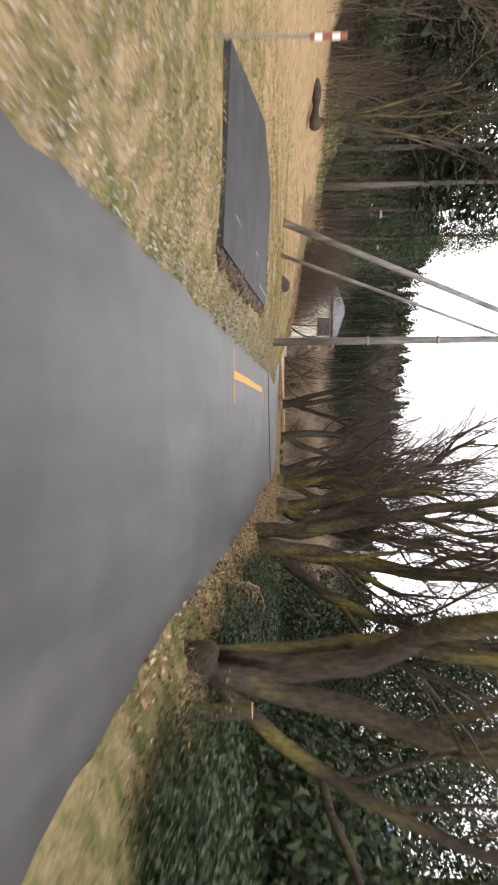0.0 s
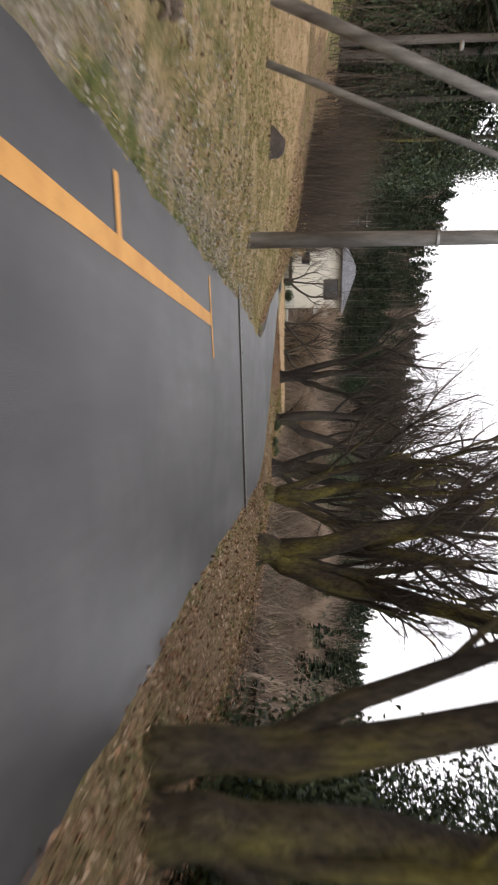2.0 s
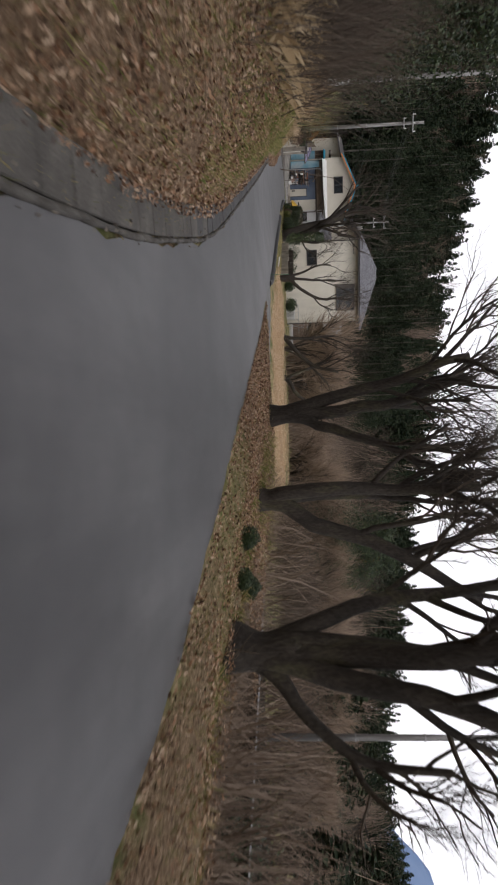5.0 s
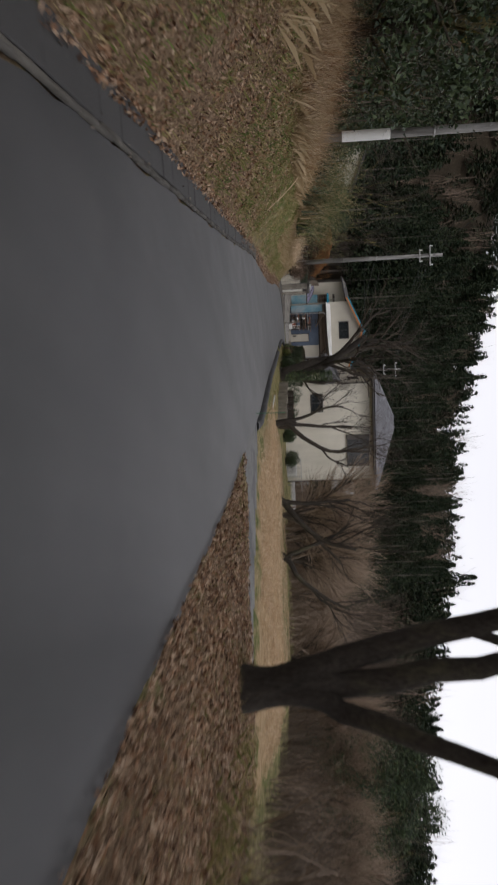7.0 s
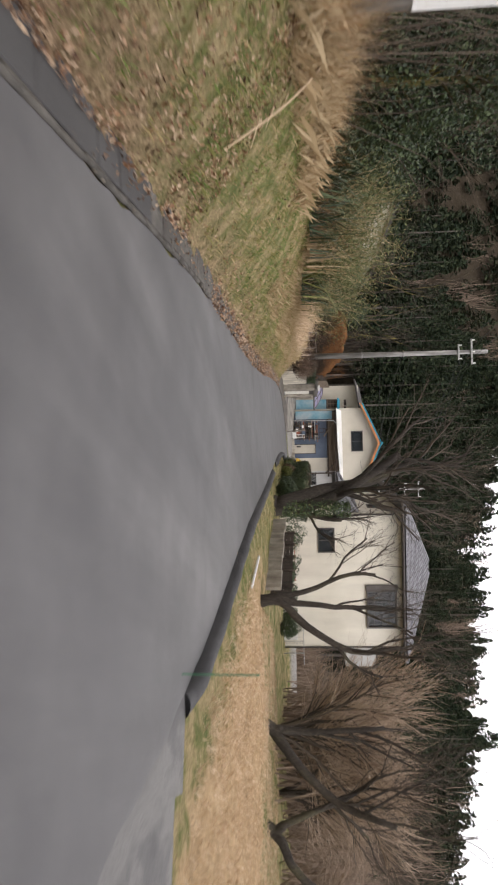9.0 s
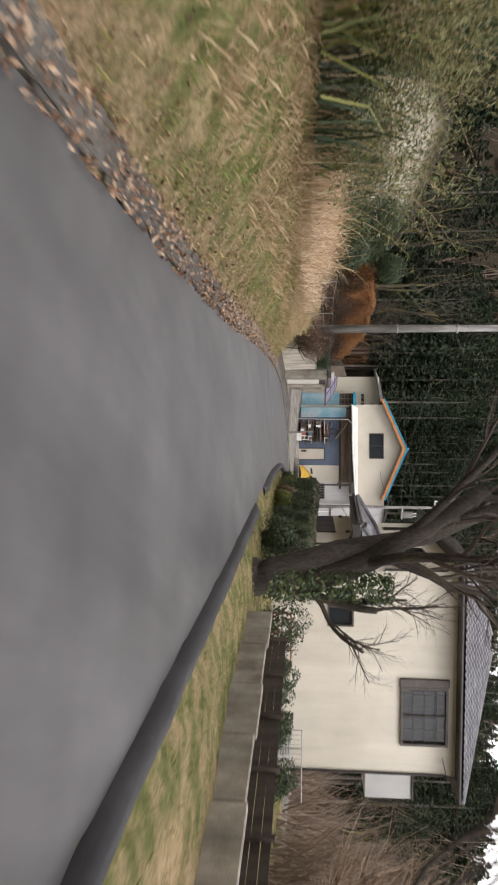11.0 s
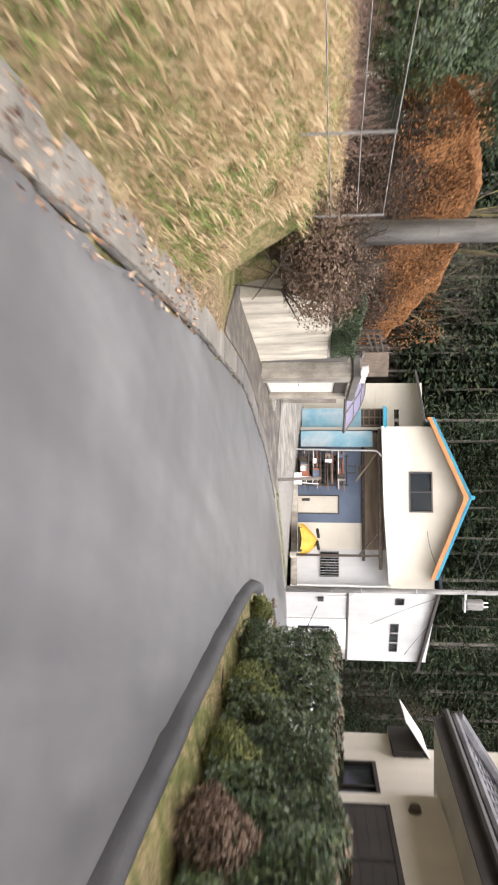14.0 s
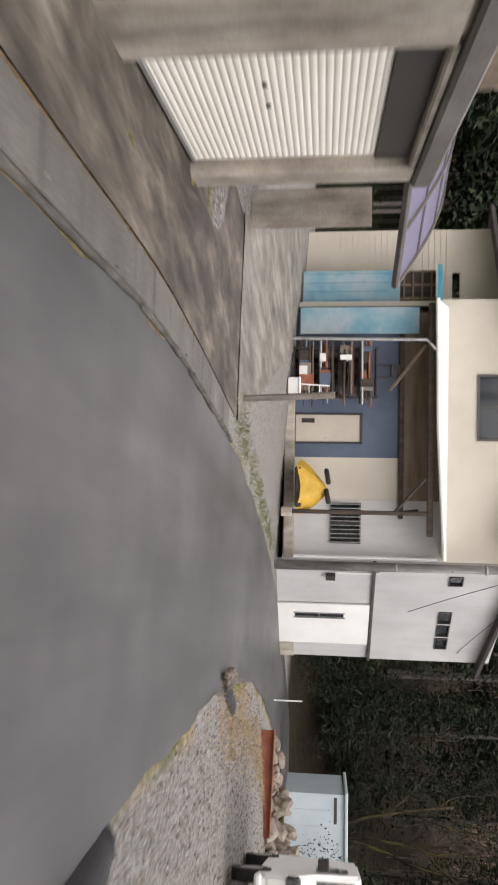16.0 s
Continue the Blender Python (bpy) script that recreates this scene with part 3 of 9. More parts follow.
def bare_tree(x, y, height, radius, forks, seed, label, last=4, lean=(0, 0), up=0.25, kids=(4, 5, 5, 4), trunk_h=0.3, z=None, thick=0.66, bark="trunk"):
    """A leafless tree: a short flared bole that splits into forks, each (direction x, y, steepness, share)."""
    r = np.random.default_rng(seed)
    t = thing("bare_tree", pose(x, y, (gz(x, y) if z is None else z) - 0.05), label, "tree", "bare trees along the lane")
    bole, twigs = Geo(), Geo()
    h = height * trunk_h
    k = np.linspace(0, 1, 9)
    pts = np.stack([lean[0] * h * k + 0.05 * np.sin(k * 5 + seed), lean[1] * h * k + 0.05 * np.cos(k * 4 + seed), h * k], 1)
    if len(forks) > 1:
        top = np.r_[pts, pts[-1:] + [[0, 0, radius * 0.55]]]
        top[0, 2] -= 0.45
        bole.tube(top, np.r_[radius * (0.95 - 0.4 * k) * (1 + 0.3 * np.exp(-k * h / 0.3)), radius * 0.3], 13)
    for fx, fy, steep, share in forks:
        # every fork runs down inside the bole, so that the trunk is fluted and parts smoothly
        off = np.array([fx, fy]) / (np.hypot(fx, fy) + 0.4) * radius * 0.42
        q = pts + np.array([off[0], off[1], 0]) * (1.15 - 0.3 * np.sin(k * 3))[:, None]
        q[:, :2] += np.array([fx, fy]) / steep * h * 0.35 * (k ** 3)[:, None]
        rad = radius * thick * share
        base = rad + (radius * 0.8 - rad) * (1 - k) ** 1.5
        base = base * (1 + 0.3 * np.exp(-k * h / 0.3)) * (1 + 0.05 * np.sin(k * 11 + seed))
        q[0, 2] -= 0.45
        grow(r, bole, twigs, q[-1], (fx, fy, steep), height * 0.62 * share, rad, 0, last, up, 0.13, kids, (q, base))
    part("trunk", bole, M[bark], t, smooth=True)
    tagged(part("twig_mass", twigs, M["twig"], t), kind="stuff")
    return t


def quads_at(centers, normals, spins, sizes, aspect=1.0, sides=4):
    """Leaf quads: centres, facing directions, spin angles and sizes."""
    n = unit_rows(normals)
    ref = np.where(np.abs(n[:, 2:3]) > 0.9, [[1.0, 0, 0]], [[0, 0, 1.0]])
    u = unit_rows(np.cross(n, ref))
    w = np.cross(n, u)
    c, s = np.cos(spins)[:, None], np.sin(spins)[:, None]
    a, b = (c * u + s * w) * sizes[:, None] * aspect, (c * w - s * u) * sizes[:, None]
    if sides == 3:
        v = np.stack([centers - a - b * 0.5, centers + a - b * 0.3, centers + b], 1).reshape(-1, 3)
        return v, np.arange(len(v)).reshape(-1, 3)
    v = np.stack([centers - a, centers - b * 0.6, centers + a, centers + b * 0.6], 1).reshape(-1, 3)
    return v, np.arange(len(v)).reshape(-1, 4)


def unit_rows(a):
    return a / (np.linalg.norm(a, axis=1)[:, None] + 1e-9)


def joined(templates, places):
    """Many copies of template meshes (verts, quads) put into one pair of arrays; places: index, x, y, z, turn, size, height."""
    vs, fs, n = [], [], 0
    for i, x, y, z, turn, size, tall in places:
        v, f = templates[int(i)]
        c, s = np.cos(turn), np.sin(turn)
        w = np.stack([(v[:, 0] * c - v[:, 1] * s) * size + x, (v[:, 0] * s + v[:, 1] * c) * size + y, v[:, 2] * tall + z], 1)
        vs.append(w)
        fs.append(f + n)
        n += len(v)
    return np.concatenate(vs), np.concatenate(fs)


def conifer_template(r, sprays=420, height=14.0, width=2.4, low=0.15, size=1.0, narrow=0.42):
    """Drooping sprays in whorls up a stem."""
    k = low + (1 - low) * r.uniform(0, 1, sprays) ** 0.85
    a = r.uniform(0, 2 * np.pi, sprays)
    rad = width * (1 - k) ** 0.75 * r.uniform(0.35, 1.0, sprays) * (1 + 0.25 * np.sin(k * 40)) + 0.08
    c = np.stack([rad * np.cos(a), rad * np.sin(a), k * height], 1)
    nrm = np.stack([np.cos(a) * 0.6, np.sin(a) * 0.6, np.full(sprays, 0.8)], 1) + r.normal(0, 0.45, (sprays, 3))
    v, f = quads_at(c, nrm, r.uniform(0, 6.3, sprays), size * r.uniform(0.3, 0.75, sprays) * (1.15 - 0.5 * k), narrow, 3)
    return v, f


def stem_template(r, height=14.0, radius=0.16, sides=5):
    a = np.arange(sides) * 2 * np.pi / sides
    ring = np.stack([np.cos(a), np.sin(a)], 1)
    v = np.concatenate([np.c_[ring * radius, np.full(sides, -0.5)], np.c_[ring * radius * 0.35, np.full(sides, height)]])
    f = np.array([(j, (j + 1) % sides, sides + (j + 1) % sides, sides + j) for j in range(sides)])
    return v, f


def brush_template(r, stems=60, height=4.0, width=2.2, thick=0.02):
    """A leafless thicket: thin bent stems as narrow crossed ribbons."""
    vs, fs, n = [], [], 0
    for _ in range(stems):
        a, lean = r.uniform(0, 6.3), r.uniform(0.05, 0.75)
        base = r.normal(0, width * 0.28, 2)
        h = height * r.uniform(0.45, 1.0)
        k = np.linspace(0, 1, 3)
        x = base[0] + np.cos(a) * lean * h * k**1.5 + r.normal(0, 0.12, 3) * k * 2
        y = base[1] + np.sin(a) * lean * h * k**1.5 + r.normal(0, 0.12, 3) * k * 2
        z = h * k
        side = np.array([-np.sin(a + 0.8), np.cos(a + 0.8), 0]) * thick
        p = np.stack([x, y, z], 1)
        w = (1 - 0.8 * k)[:, None]
        v = np.stack([p - side * w, p + side * w], 1).reshape(-1, 3)
        vs.append(v)
        fs.append(np.array([(2 * i, 2 * i + 1, 2 * i + 3, 2 * i + 2) for i in range(2)]) + n)
        n += 6
    return np.concatenate(vs), np.concatenate(fs)


def bare_crown_template(r, height=7.0, limbs=5, branches=5, twigs=6, spread=0.55, thick=0.045):
    """A leafless wild tree: ribbons that part three times into a rounded fan of twigs."""
    segs = []

    def limb(p, d, length, w, level):
        d = unit(d)
        m = p + d * length * 0.5 + r.normal(0, 0.035 * length, 3)
        e = m + unit(d + r.normal(0, 0.16, 3) + [0, 0, 0.06]) * length * 0.5
        segs.append((p, m, e, w))
        if level == 3:
            return
        for _ in range((limbs, branches, twigs)[level]):
            k = r.uniform(0.35, 1.0) if level else r.uniform(0.3, 1.0)
            q = p + (m - p) * 2 * k if k < 0.5 else m + (e - m) * (2 * k - 1)
            limb(q, d + r.normal(0, spread, 3) + [0, 0, 0.18], length * r.uniform(0.5, 0.85), w * (0.55, 0.45, 0.5)[level], level + 1)

    limb(np.zeros(3), np.array([r.normal(0, 0.12), r.normal(0, 0.12), 1.0]), height * 0.42, thick, 0)
    vs, fs = [], []
    for i, (a, m, e, w) in enumerate(segs):
        side = unit(np.cross(e - a, r.normal(0, 1, 3))) * w
        vs.append(np.array([a - side, a + side, m - side * 0.8, m + side * 0.8, e - side * 0.3, e + side * 0.3]))
        fs.append(np.array([(0, 1, 3, 2), (2, 3, 5, 4)]) + 6 * i)
    return np.concatenate(vs), np.concatenate(fs)


def leafy_template(r, leaves=500, radius=1.0, flat=0.8, size=(0.05, 0.11), shell=0.45):
    d = unit_rows(r.normal(0, 1, (leaves, 3)))
    rad = radius * (shell + (1 - shell) * r.uniform(0, 1, leaves) ** 0.5) * (1 + 0.22 * np.sin(d[:, 0] * 5 + d[:, 2] * 4) + 0.15 * np.sin(d[:, 1] * 9))
    c = d * rad[:, None] * [1, 1, flat] + [0, 0, radius * flat]
    return quads_at(c, d + r.normal(0, 0.6, (leaves, 3)), r.uniform(0, 6.3, leaves), r.uniform(*size, leaves), 1.3, 3)


M["cedar"] = material("cedar_foliage", [(0.2, (0.013, 0.023, 0.013)), (0.5, (0.027, 0.042, 0.022)), (0.8, (0.056, 0.068, 0.034))], 0.15, 3, (0.8, 1), 0, 10, island=0.7, spec=0.2)
M["brush"] = material("bare_brushwood", [(0.2, (0.125, 0.093, 0.072)), (0.5, (0.22, 0.168, 0.132)), (0.8, (0.35, 0.275, 0.215))], 0.12, 4, (0.9, 1), 0, 10, island=0.5, spec=0.1)
M["evergreen"] = material("evergreen_leaves", [(0.2, (0.015, 0.028, 0.012)), (0.5, (0.035, 0.06, 0.022)), (0.8, (0.08, 0.11, 0.045))], 0.6, 4, (0.4, 0.7), 0, 10, island=0.7, spec=0.4)
M["stem"] = material("cedar_stem", [(0.3, (0.1, 0.085, 0.075)), (0.7, (0.2, 0.18, 0.16))], 0.5, 4, (0.9, 1), 0.3, 12, spec=0.1)


def wooded(name, n, where, templates, mat, size, tall, seed, label, category):
    """One mass of far growth: n plants at places drawn by where(rng, n)."""
    r = np.random.default_rng(seed)
    xy = where(r, n)
    z = ground_z(xy[:, 0], xy[:, 1])
    places = [(r.integers(len(templates)), x, y, zz - 0.2, r.uniform(0, 6.3), r.uniform(*size), r.uniform(*tall)) for (x, y), zz in zip(xy, z)]
    v, f = joined(templates, places)
    return tagged(new(name, fast_mesh(name, v, f, mat)), label, category, kind="stuff"), places


# ---- buildings ----
M.update(
    blue_wall=material("blue_grey_paint", [(0.3, (0.075, 0.1, 0.15)), (0.7, (0.115, 0.145, 0.2))], 0.9, 7, (0.6, 0.85), 0.12, 60, fine=0.08),
    board=material("brown_board", [(0.3, (0.12, 0.09, 0.065)), (0.7, (0.24, 0.19, 0.14))], 1.4, 7, (0.7, 0.9), 0.3, 30, fine=0.15, stretch=(0.4, 0.4, 3)),
    dark_wood=material("dark_weathered_wood", [(0.3, (0.03, 0.022, 0.018)), (0.7, (0.09, 0.07, 0.055))], 2.2, 7, (0.7, 0.95), 0.4, 26, fine=0.25, stretch=(3, 3, 0.4)),
    grey_wood=material("grey_weathered_wood", [(0.3, (0.14, 0.125, 0.11)), (0.7, (0.3, 0.27, 0.24))], 2.2, 7, (0.75, 0.95), 0.4, 30, fine=0.2, stretch=(3, 3, 0.4)),
    blue_metal=material("blue_roof_metal", [(0.3, (0.02, 0.2, 0.32)), (0.7, (0.04, 0.32, 0.45))], 1.2, 6, (0.4, 0.65), 0.05, 40, fine=0.08),
    orange_board=material("orange_bargeboard", [(0.3, (0.42, 0.16, 0.06)), (0.7, (0.58, 0.25, 0.1))], 1.5, 6, (0.6, 0.85), 0.1, 40, fine=0.1),
    tile=material("grey_roof_tile", [(0.3, (0.1, 0.1, 0.112)), (0.55, (0.19, 0.19, 0.205)), (0.8, (0.33, 0.33, 0.35))], 2.4, 6, (0.4, 0.7), 0.15, 25, fine=0.2),
    dark_trim=material("dark_brown_trim", [(0.3, (0.03, 0.026, 0.024)), (0.7, (0.06, 0.053, 0.05))], 2, 5, (0.4, 0.65), 0.05, 30),
    bronze_frame=material("bronze_window_frame", [(0.3, (0.075, 0.065, 0.06)), (0.7, (0.12, 0.11, 0.1))], 3, 4, (0.35, 0.5), 0, 30, metal=0.4),
    cream_door=material("cream_door_paint", [(0.3, (0.46, 0.42, 0.35)), (0.7, (0.56, 0.52, 0.44))], 1, 6, (0.5, 0.7), 0.05, 40, fine=0.04),
    shutter=material("cream_white_shutter", [(0.3, (0.74, 0.72, 0.64)), (0.7, (0.84, 0.82, 0.75))], 0.9, 6, (0.4, 0.6), 0.03, 40, fine=0.03),
    teal_sheet=material("faded_teal_sheet", [(0.25, (0.06, 0.22, 0.32)), (0.45, (0.18, 0.33, 0.4)), (0.7, (0.42, 0.44, 0.45))], 0.7, 7, (0.5, 0.75), 0.05, 40, fine=0.08),
    tarp=material("yellow_tarpaulin", [(0.3, (0.5, 0.3, 0.03)), (0.7, (0.66, 0.42, 0.06))], 1.6, 6, (0.45, 0.65), 0.25, 9, fine=0.08, distance=0.03),
    rubber=material("black_rubber", [(0.3, g(0.015)), (0.7, g(0.03))], 5, 5, (0.7, 0.9), 0.1, 60),
    rust=material("rusty_red_steel", [(0.3, (0.2, 0.06, 0.035)), (0.6, (0.33, 0.12, 0.075)), (0.8, (0.42, 0.2, 0.14))], 2.5, 8, (0.65, 0.9), 0.2, 40, fine=0.15),
    curtain=material("pale_curtain", [(0.3, (0.4, 0.39, 0.37)), (0.7, (0.55, 0.54, 0.52))], 2, 4, (0.8, 0.95), 0, 30, stretch=(6, 6, 0.3)),
    # dimness of the rooms, put into a near-black colour
    room_shade=material("painted_room_shade", [(0.3, g(0.02)), (0.7, g(0.04))], 2, 4, (0.8, 0.95), 0, 30),
    stone=material("field_stone", [(0.25, (0.06, 0.053, 0.048)), (0.5, (0.145, 0.125, 0.107)), (0.75, (0.3, 0.26, 0.21))], 1.8, 8, (0.75, 0.95), 0.5, 20, fine=0.2, island=0.5, distance=0.03),
)


def glass_material():
    m = bpy.data.materials.new("window_glass")
    m.use_nodes = True
    t = m.node_tree
    b = t.nodes["Principled BSDF"]
    b.inputs["Base Color"].default_value = (0.03, 0.035, 0.04, 1)
    b.inputs["Roughness"].default_value = 0.06
    b.inputs["Specular IOR Level"].default_value = 0.6
    b.inputs["Alpha"].default_value = 0.75
    return m


M["glass"] = glass_material()


def pane_material():
    m = bpy.data.materials.new("violet_polycarbonate")
    m.use_nodes = True
    t = m.node_tree
    b = t.nodes["Principled BSDF"]
    b.inputs["Base Color"].default_value, b.inputs["Roughness"].default_value = (0.4, 0.38, 0.6, 1), 0.3
    thin = t.nodes.new("ShaderNodeBsdfTranslucent")
    thin.inputs["Color"].default_value = (0.5, 0.48, 0.74, 1)
    mix = t.nodes.new("ShaderNodeMixShader")
    mix.inputs["Fac"].default_value = 0.7
    t.links.new(b.outputs["BSDF"], mix.inputs[1])
    t.links.new(thin.outputs["BSDF"], mix.inputs[2])
    t.links.new(mix.outputs["Shader"], t.nodes["Material Output"].inputs["Surface"])
    return m


M["purple_pane"] = pane_material()


def wall(x0, x1, z0, z1, holes=(), y0=0.0, y1=0.15):
    """A wall along x with openings (x0, x1, z0, z1) right through it."""
    xs = sorted({x0, x1, *[h for o in holes for h in o[:2]]})
    zs = sorted({z0, z1, *[h for o in holes for h in o[2:]]})
    nx, nz = len(xs), len(zs)
    v = [(x, y, z) for y in (y0, y1) for z in zs for x in xs]
    at = lambda i, j, s: s * nx * nz + j * nx + i
    full = lambda i, j: 0 <= i < nx - 1 and 0 <= j < nz - 1 and not any(o[0] < (xs[i] + xs[i + 1]) / 2 < o[1] and o[2] < (zs[j] + zs[j + 1]) / 2 < o[3] for o in holes)
    f = []
    for i in range(nx - 1):
        for j in range(nz - 1):
            if not full(i, j):
                continue
            f += [(at(i, j, 0), at(i + 1, j, 0), at(i + 1, j + 1, 0), at(i, j + 1, 0)), (at(i, j, 1), at(i, j + 1, 1), at(i + 1, j + 1, 1), at(i + 1, j, 1))]
            for di, dj, (a, b) in ((-1, 0, ((i, j), (i, j + 1))), (1, 0, ((i + 1, j + 1), (i + 1, j))), (0, -1, ((i + 1, j), (i, j))), (0, 1, ((i, j + 1), (i + 1, j + 1)))):
                if not full(i + di, j + dj):
                    f.append((at(*a, 0), at(*b, 0), at(*b, 1), at(*a, 1)))
    geo = Geo().add(v, f)
    return geo


def window(parent, x0, x1, z0, z1, y=0.0, panes=2, frame=0.05, mat="bronze_frame", curtain=False, proud=0.04, name="window"):
    """A framed window set in a wall that faces -y."""
    fr = Geo()
    fr.box(x0, x1, y - proud, y + 0.08, z0, z0 + frame).box(x0, x1, y - proud, y + 0.08, z1 - frame, z1)
    fr.box(x0, x0 + frame, y - proud, y + 0.08, z0 + frame, z1 - frame).box(x1 - frame, x1, y - proud, y + 0.08, z0 + frame, z1 - frame)
    w = part(name, fr, M[mat], parent)
    n = panes
    for i in range(n):
        a, b = x0 + frame + (x1 - x0 - 2 * frame) * i / n, x0 + frame + (x1 - x0 - 2 * frame) * (i + 1) / n
        o = part("pane", Geo().box(a + 0.012, b - 0.012, y + 0.03, y + 0.036, z0 + frame, z1 - frame), M["glass"], w)
        o.visible_shadow = False
        if i:
            part("mullion", Geo().box(a - 0.02, a + 0.02, y - 0.01, y + 0.06, z0 + frame, z1 - frame), M[mat], w)
    # without a curtain, a near-black sheet stands for the unlit room
    part("curtain" if curtain else "backing", Geo().box(x0 + frame, x1 - frame, y + 0.13, y + 0.14, z0 + frame, z1 - frame), M["curtain" if curtain else "room_shade"], w)
    return w


def tiled_slope(a, b, c, d, col=0.27, row=0.24, wave=0.035):
    """A roof slope of pantiles between eaves a-b and ridge d-c (corners as 3D points): waves across, steps up the slope."""
    a, b, c, d = (np.array(p, float) for p in (a, b, c, d))
    n = unit(np.cross(b - a, d - a))
    n = n if n[2] > 0 else -n
    nc = max(4, int(np.linalg.norm(b - a) / col) * 6)
    nr = max(2, int(np.linalg.norm((d + c) / 2 - (a + b) / 2) / row))
    u = np.linspace(0, 1, nc + 1)
    rows = []
    for i in range(nr):
        for k, lift in ((i / nr, 0.028), ((i + 1) / nr - 1e-4, 0.0)):
            p = (a + (b - a) * u[:, None]) * (1 - k) + (d + (c - d) * u[:, None]) * k
            s = np.abs(np.sin(np.linalg.norm(p - (a * (1 - k) + d * k), axis=1) / col * np.pi))
            rows.append(p + n * (wave * s[:, None] + lift))
    v = np.concatenate(rows)
    m = nc + 1
    i = (np.arange(len(rows) - 1)[:, None] * m + np.arange(nc)[None]).ravel()
    geo = Geo()
    geo.add(v, np.stack([i, i + 1, i + m + 1, i + m], 1).tolist())
    return geo


def slab(corners, thick):
    """A flat plate with four (or three) top corners and a thickness downwards."""
    c = np.array(corners, float)
    n = len(c)
    v = np.concatenate([c, c - [0, 0, thick]])
    faces = [tuple(range(n)), tuple(range(2 * n - 1, n - 1, -1))] + [(i, i + n, (i + 1) % n + n, (i + 1) % n) for i in range(n)]
    return Geo().add(v, faces)


def blue_roofed_house():
    t = thing("blue_roofed_house", pose(-29.8, 127.7, 0, 0, 0, 13.3), "two-storey white house with blue gable roof and open porch", "house")
    door, slit = (-4.5, -3.6, 0.55, 2.58), (-1.75, -0.5, 1.65, 2.6)
    up = (-5.72, -3.7, 6.05, 7.2)
    part("porch_wall", wall(-7.6, -3.15, 0.3, 3.75, [door]), M["blue_wall"], t, "blue-grey painted porch wall")
    part("porch_wall", wall(-3.15, -1.85, 0.3, 3.75), M["ivory_wall"], t, "cream panel beside the blue wall")
    part("porch_wall", wall(-1.85, 0.0, 0.2, 5.0, [slit], -0.02, 0.13), M["white_wall"], t, "pale grey panel with a barred window")
    part("board_band", Geo().box(-7.6, -1.85, -0.05, 0.15, 3.86, 4.95), M["board"], t, "brown boarded band under the eaves")
    part("beam", Geo().soft_box(-7.7, -1.3, -0.12, 0.1, 3.72, 3.87, 0.02), M["dark_wood"], t)
    part("upper_wall", wall(-8.0, 0.0, 4.95, 7.2, [up], -0.03, 0.15), M["ivory_wall"], t)
    part("gable", Geo().add([(-8.0, -0.03, 7.2), (-0.9, -0.03, 7.2), (-4.4, -0.03, 8.75), (-8.0, 0.15, 7.2), (-0.9, 0.15, 7.2), (-4.4, 0.15, 8.75)],
                            [(0, 1, 2), (5, 4, 3), (0, 2, 5, 3), (1, 4, 5, 2), (0, 3, 4, 1)]), M["ivory_wall"], t)
    part("side_wall", Geo().box(-8.0, -7.85, 0.15, 9, 0.2, 7.15), M["ivory_wall"], t)
    part("side_wall", Geo().box(-0.15, 0.0, 0.15, 9, 0.2, 7.15), M["white_wall"], t)
    part("rear_wall", Geo().box(-8.0, 0.0, 8.85, 9, 0.2, 7.2), M["ivory_wall"], t)
    part("floor_slab", Geo().soft_box(-7.8, -0.1, -0.55, 8.8, 0.25, 0.55, 0.02), M["concrete"], t)
    part("roof", slab([(-4.4, -0.75, 8.92), (-4.4, 9.4, 8.92), (-8.35, 9.4, 7.2), (-8.35, -0.75, 7.2)], 0.09), M["blue_metal"], t)
    part("roof", slab([(-4.4, -0.75, 8.92), (-0.45, -0.75, 7.2), (-0.45, 9.4, 7.2), (-4.4, 9.4, 8.92)], 0.09), M["blue_metal"], t)
    ribs = Geo()
    for i in range(22):
        y = -0.7 + i * 0.46
        ribs.tube([(-8.35, y, 7.23), (-4.4, y, 8.95)], 0.022, 4).tube([(-0.45, y, 7.23), (-4.4, y, 8.95)], 0.022, 4)
    part("roof_seams", ribs, M["blue_metal"], t)
    part("ridge_cap", Geo().tube([(-4.4, -0.85, 8.97), (-4.4, 9.45, 8.97)], 0.1, 8), M["blue_metal"], t)
    for s in (-1, 1):
        part("bargeboard", Geo().add([(-4.4, -0.77, 8.8), (-4.4 + s * 3.95, -0.77, 7.1), (-4.4 + s * 3.95, -0.77, 6.9), (-4.4, -0.77, 8.58),
                                      (-4.4, -0.7, 8.8), (-4.4 + s * 3.95, -0.7, 7.1), (-4.4 + s * 3.95, -0.7, 6.9), (-4.4, -0.7, 8.58)],
                                     [(0, 1, 2, 3), (7, 6, 5, 4), (0, 4, 5, 1), (2, 6, 7, 3), (1, 5, 6, 2)]), M["orange_board"], t, "orange painted bargeboard")
        part("soffit", slab([(-4.4, -0.7, 8.8), (-4.4, 0.0, 8.8), (-4.4 + s * 3.95, 0.0, 7.08), (-4.4 + s * 3.95, -0.7, 7.08)], 0.03), M["dark_trim"], t)
    window(t, *up, -0.03, 2, 0.07)
    d = part("door", Geo().soft_box(-4.47, -3.63, 0.02, 0.07, 0.56, 2.56, 0.01), M["cream_door"], t, "cream flush front door")
    part("letter_slot", Geo().box(-4.36, -4.22, 0.01, 0.03, 0.75, 1.15), M["dark_trim"], d)
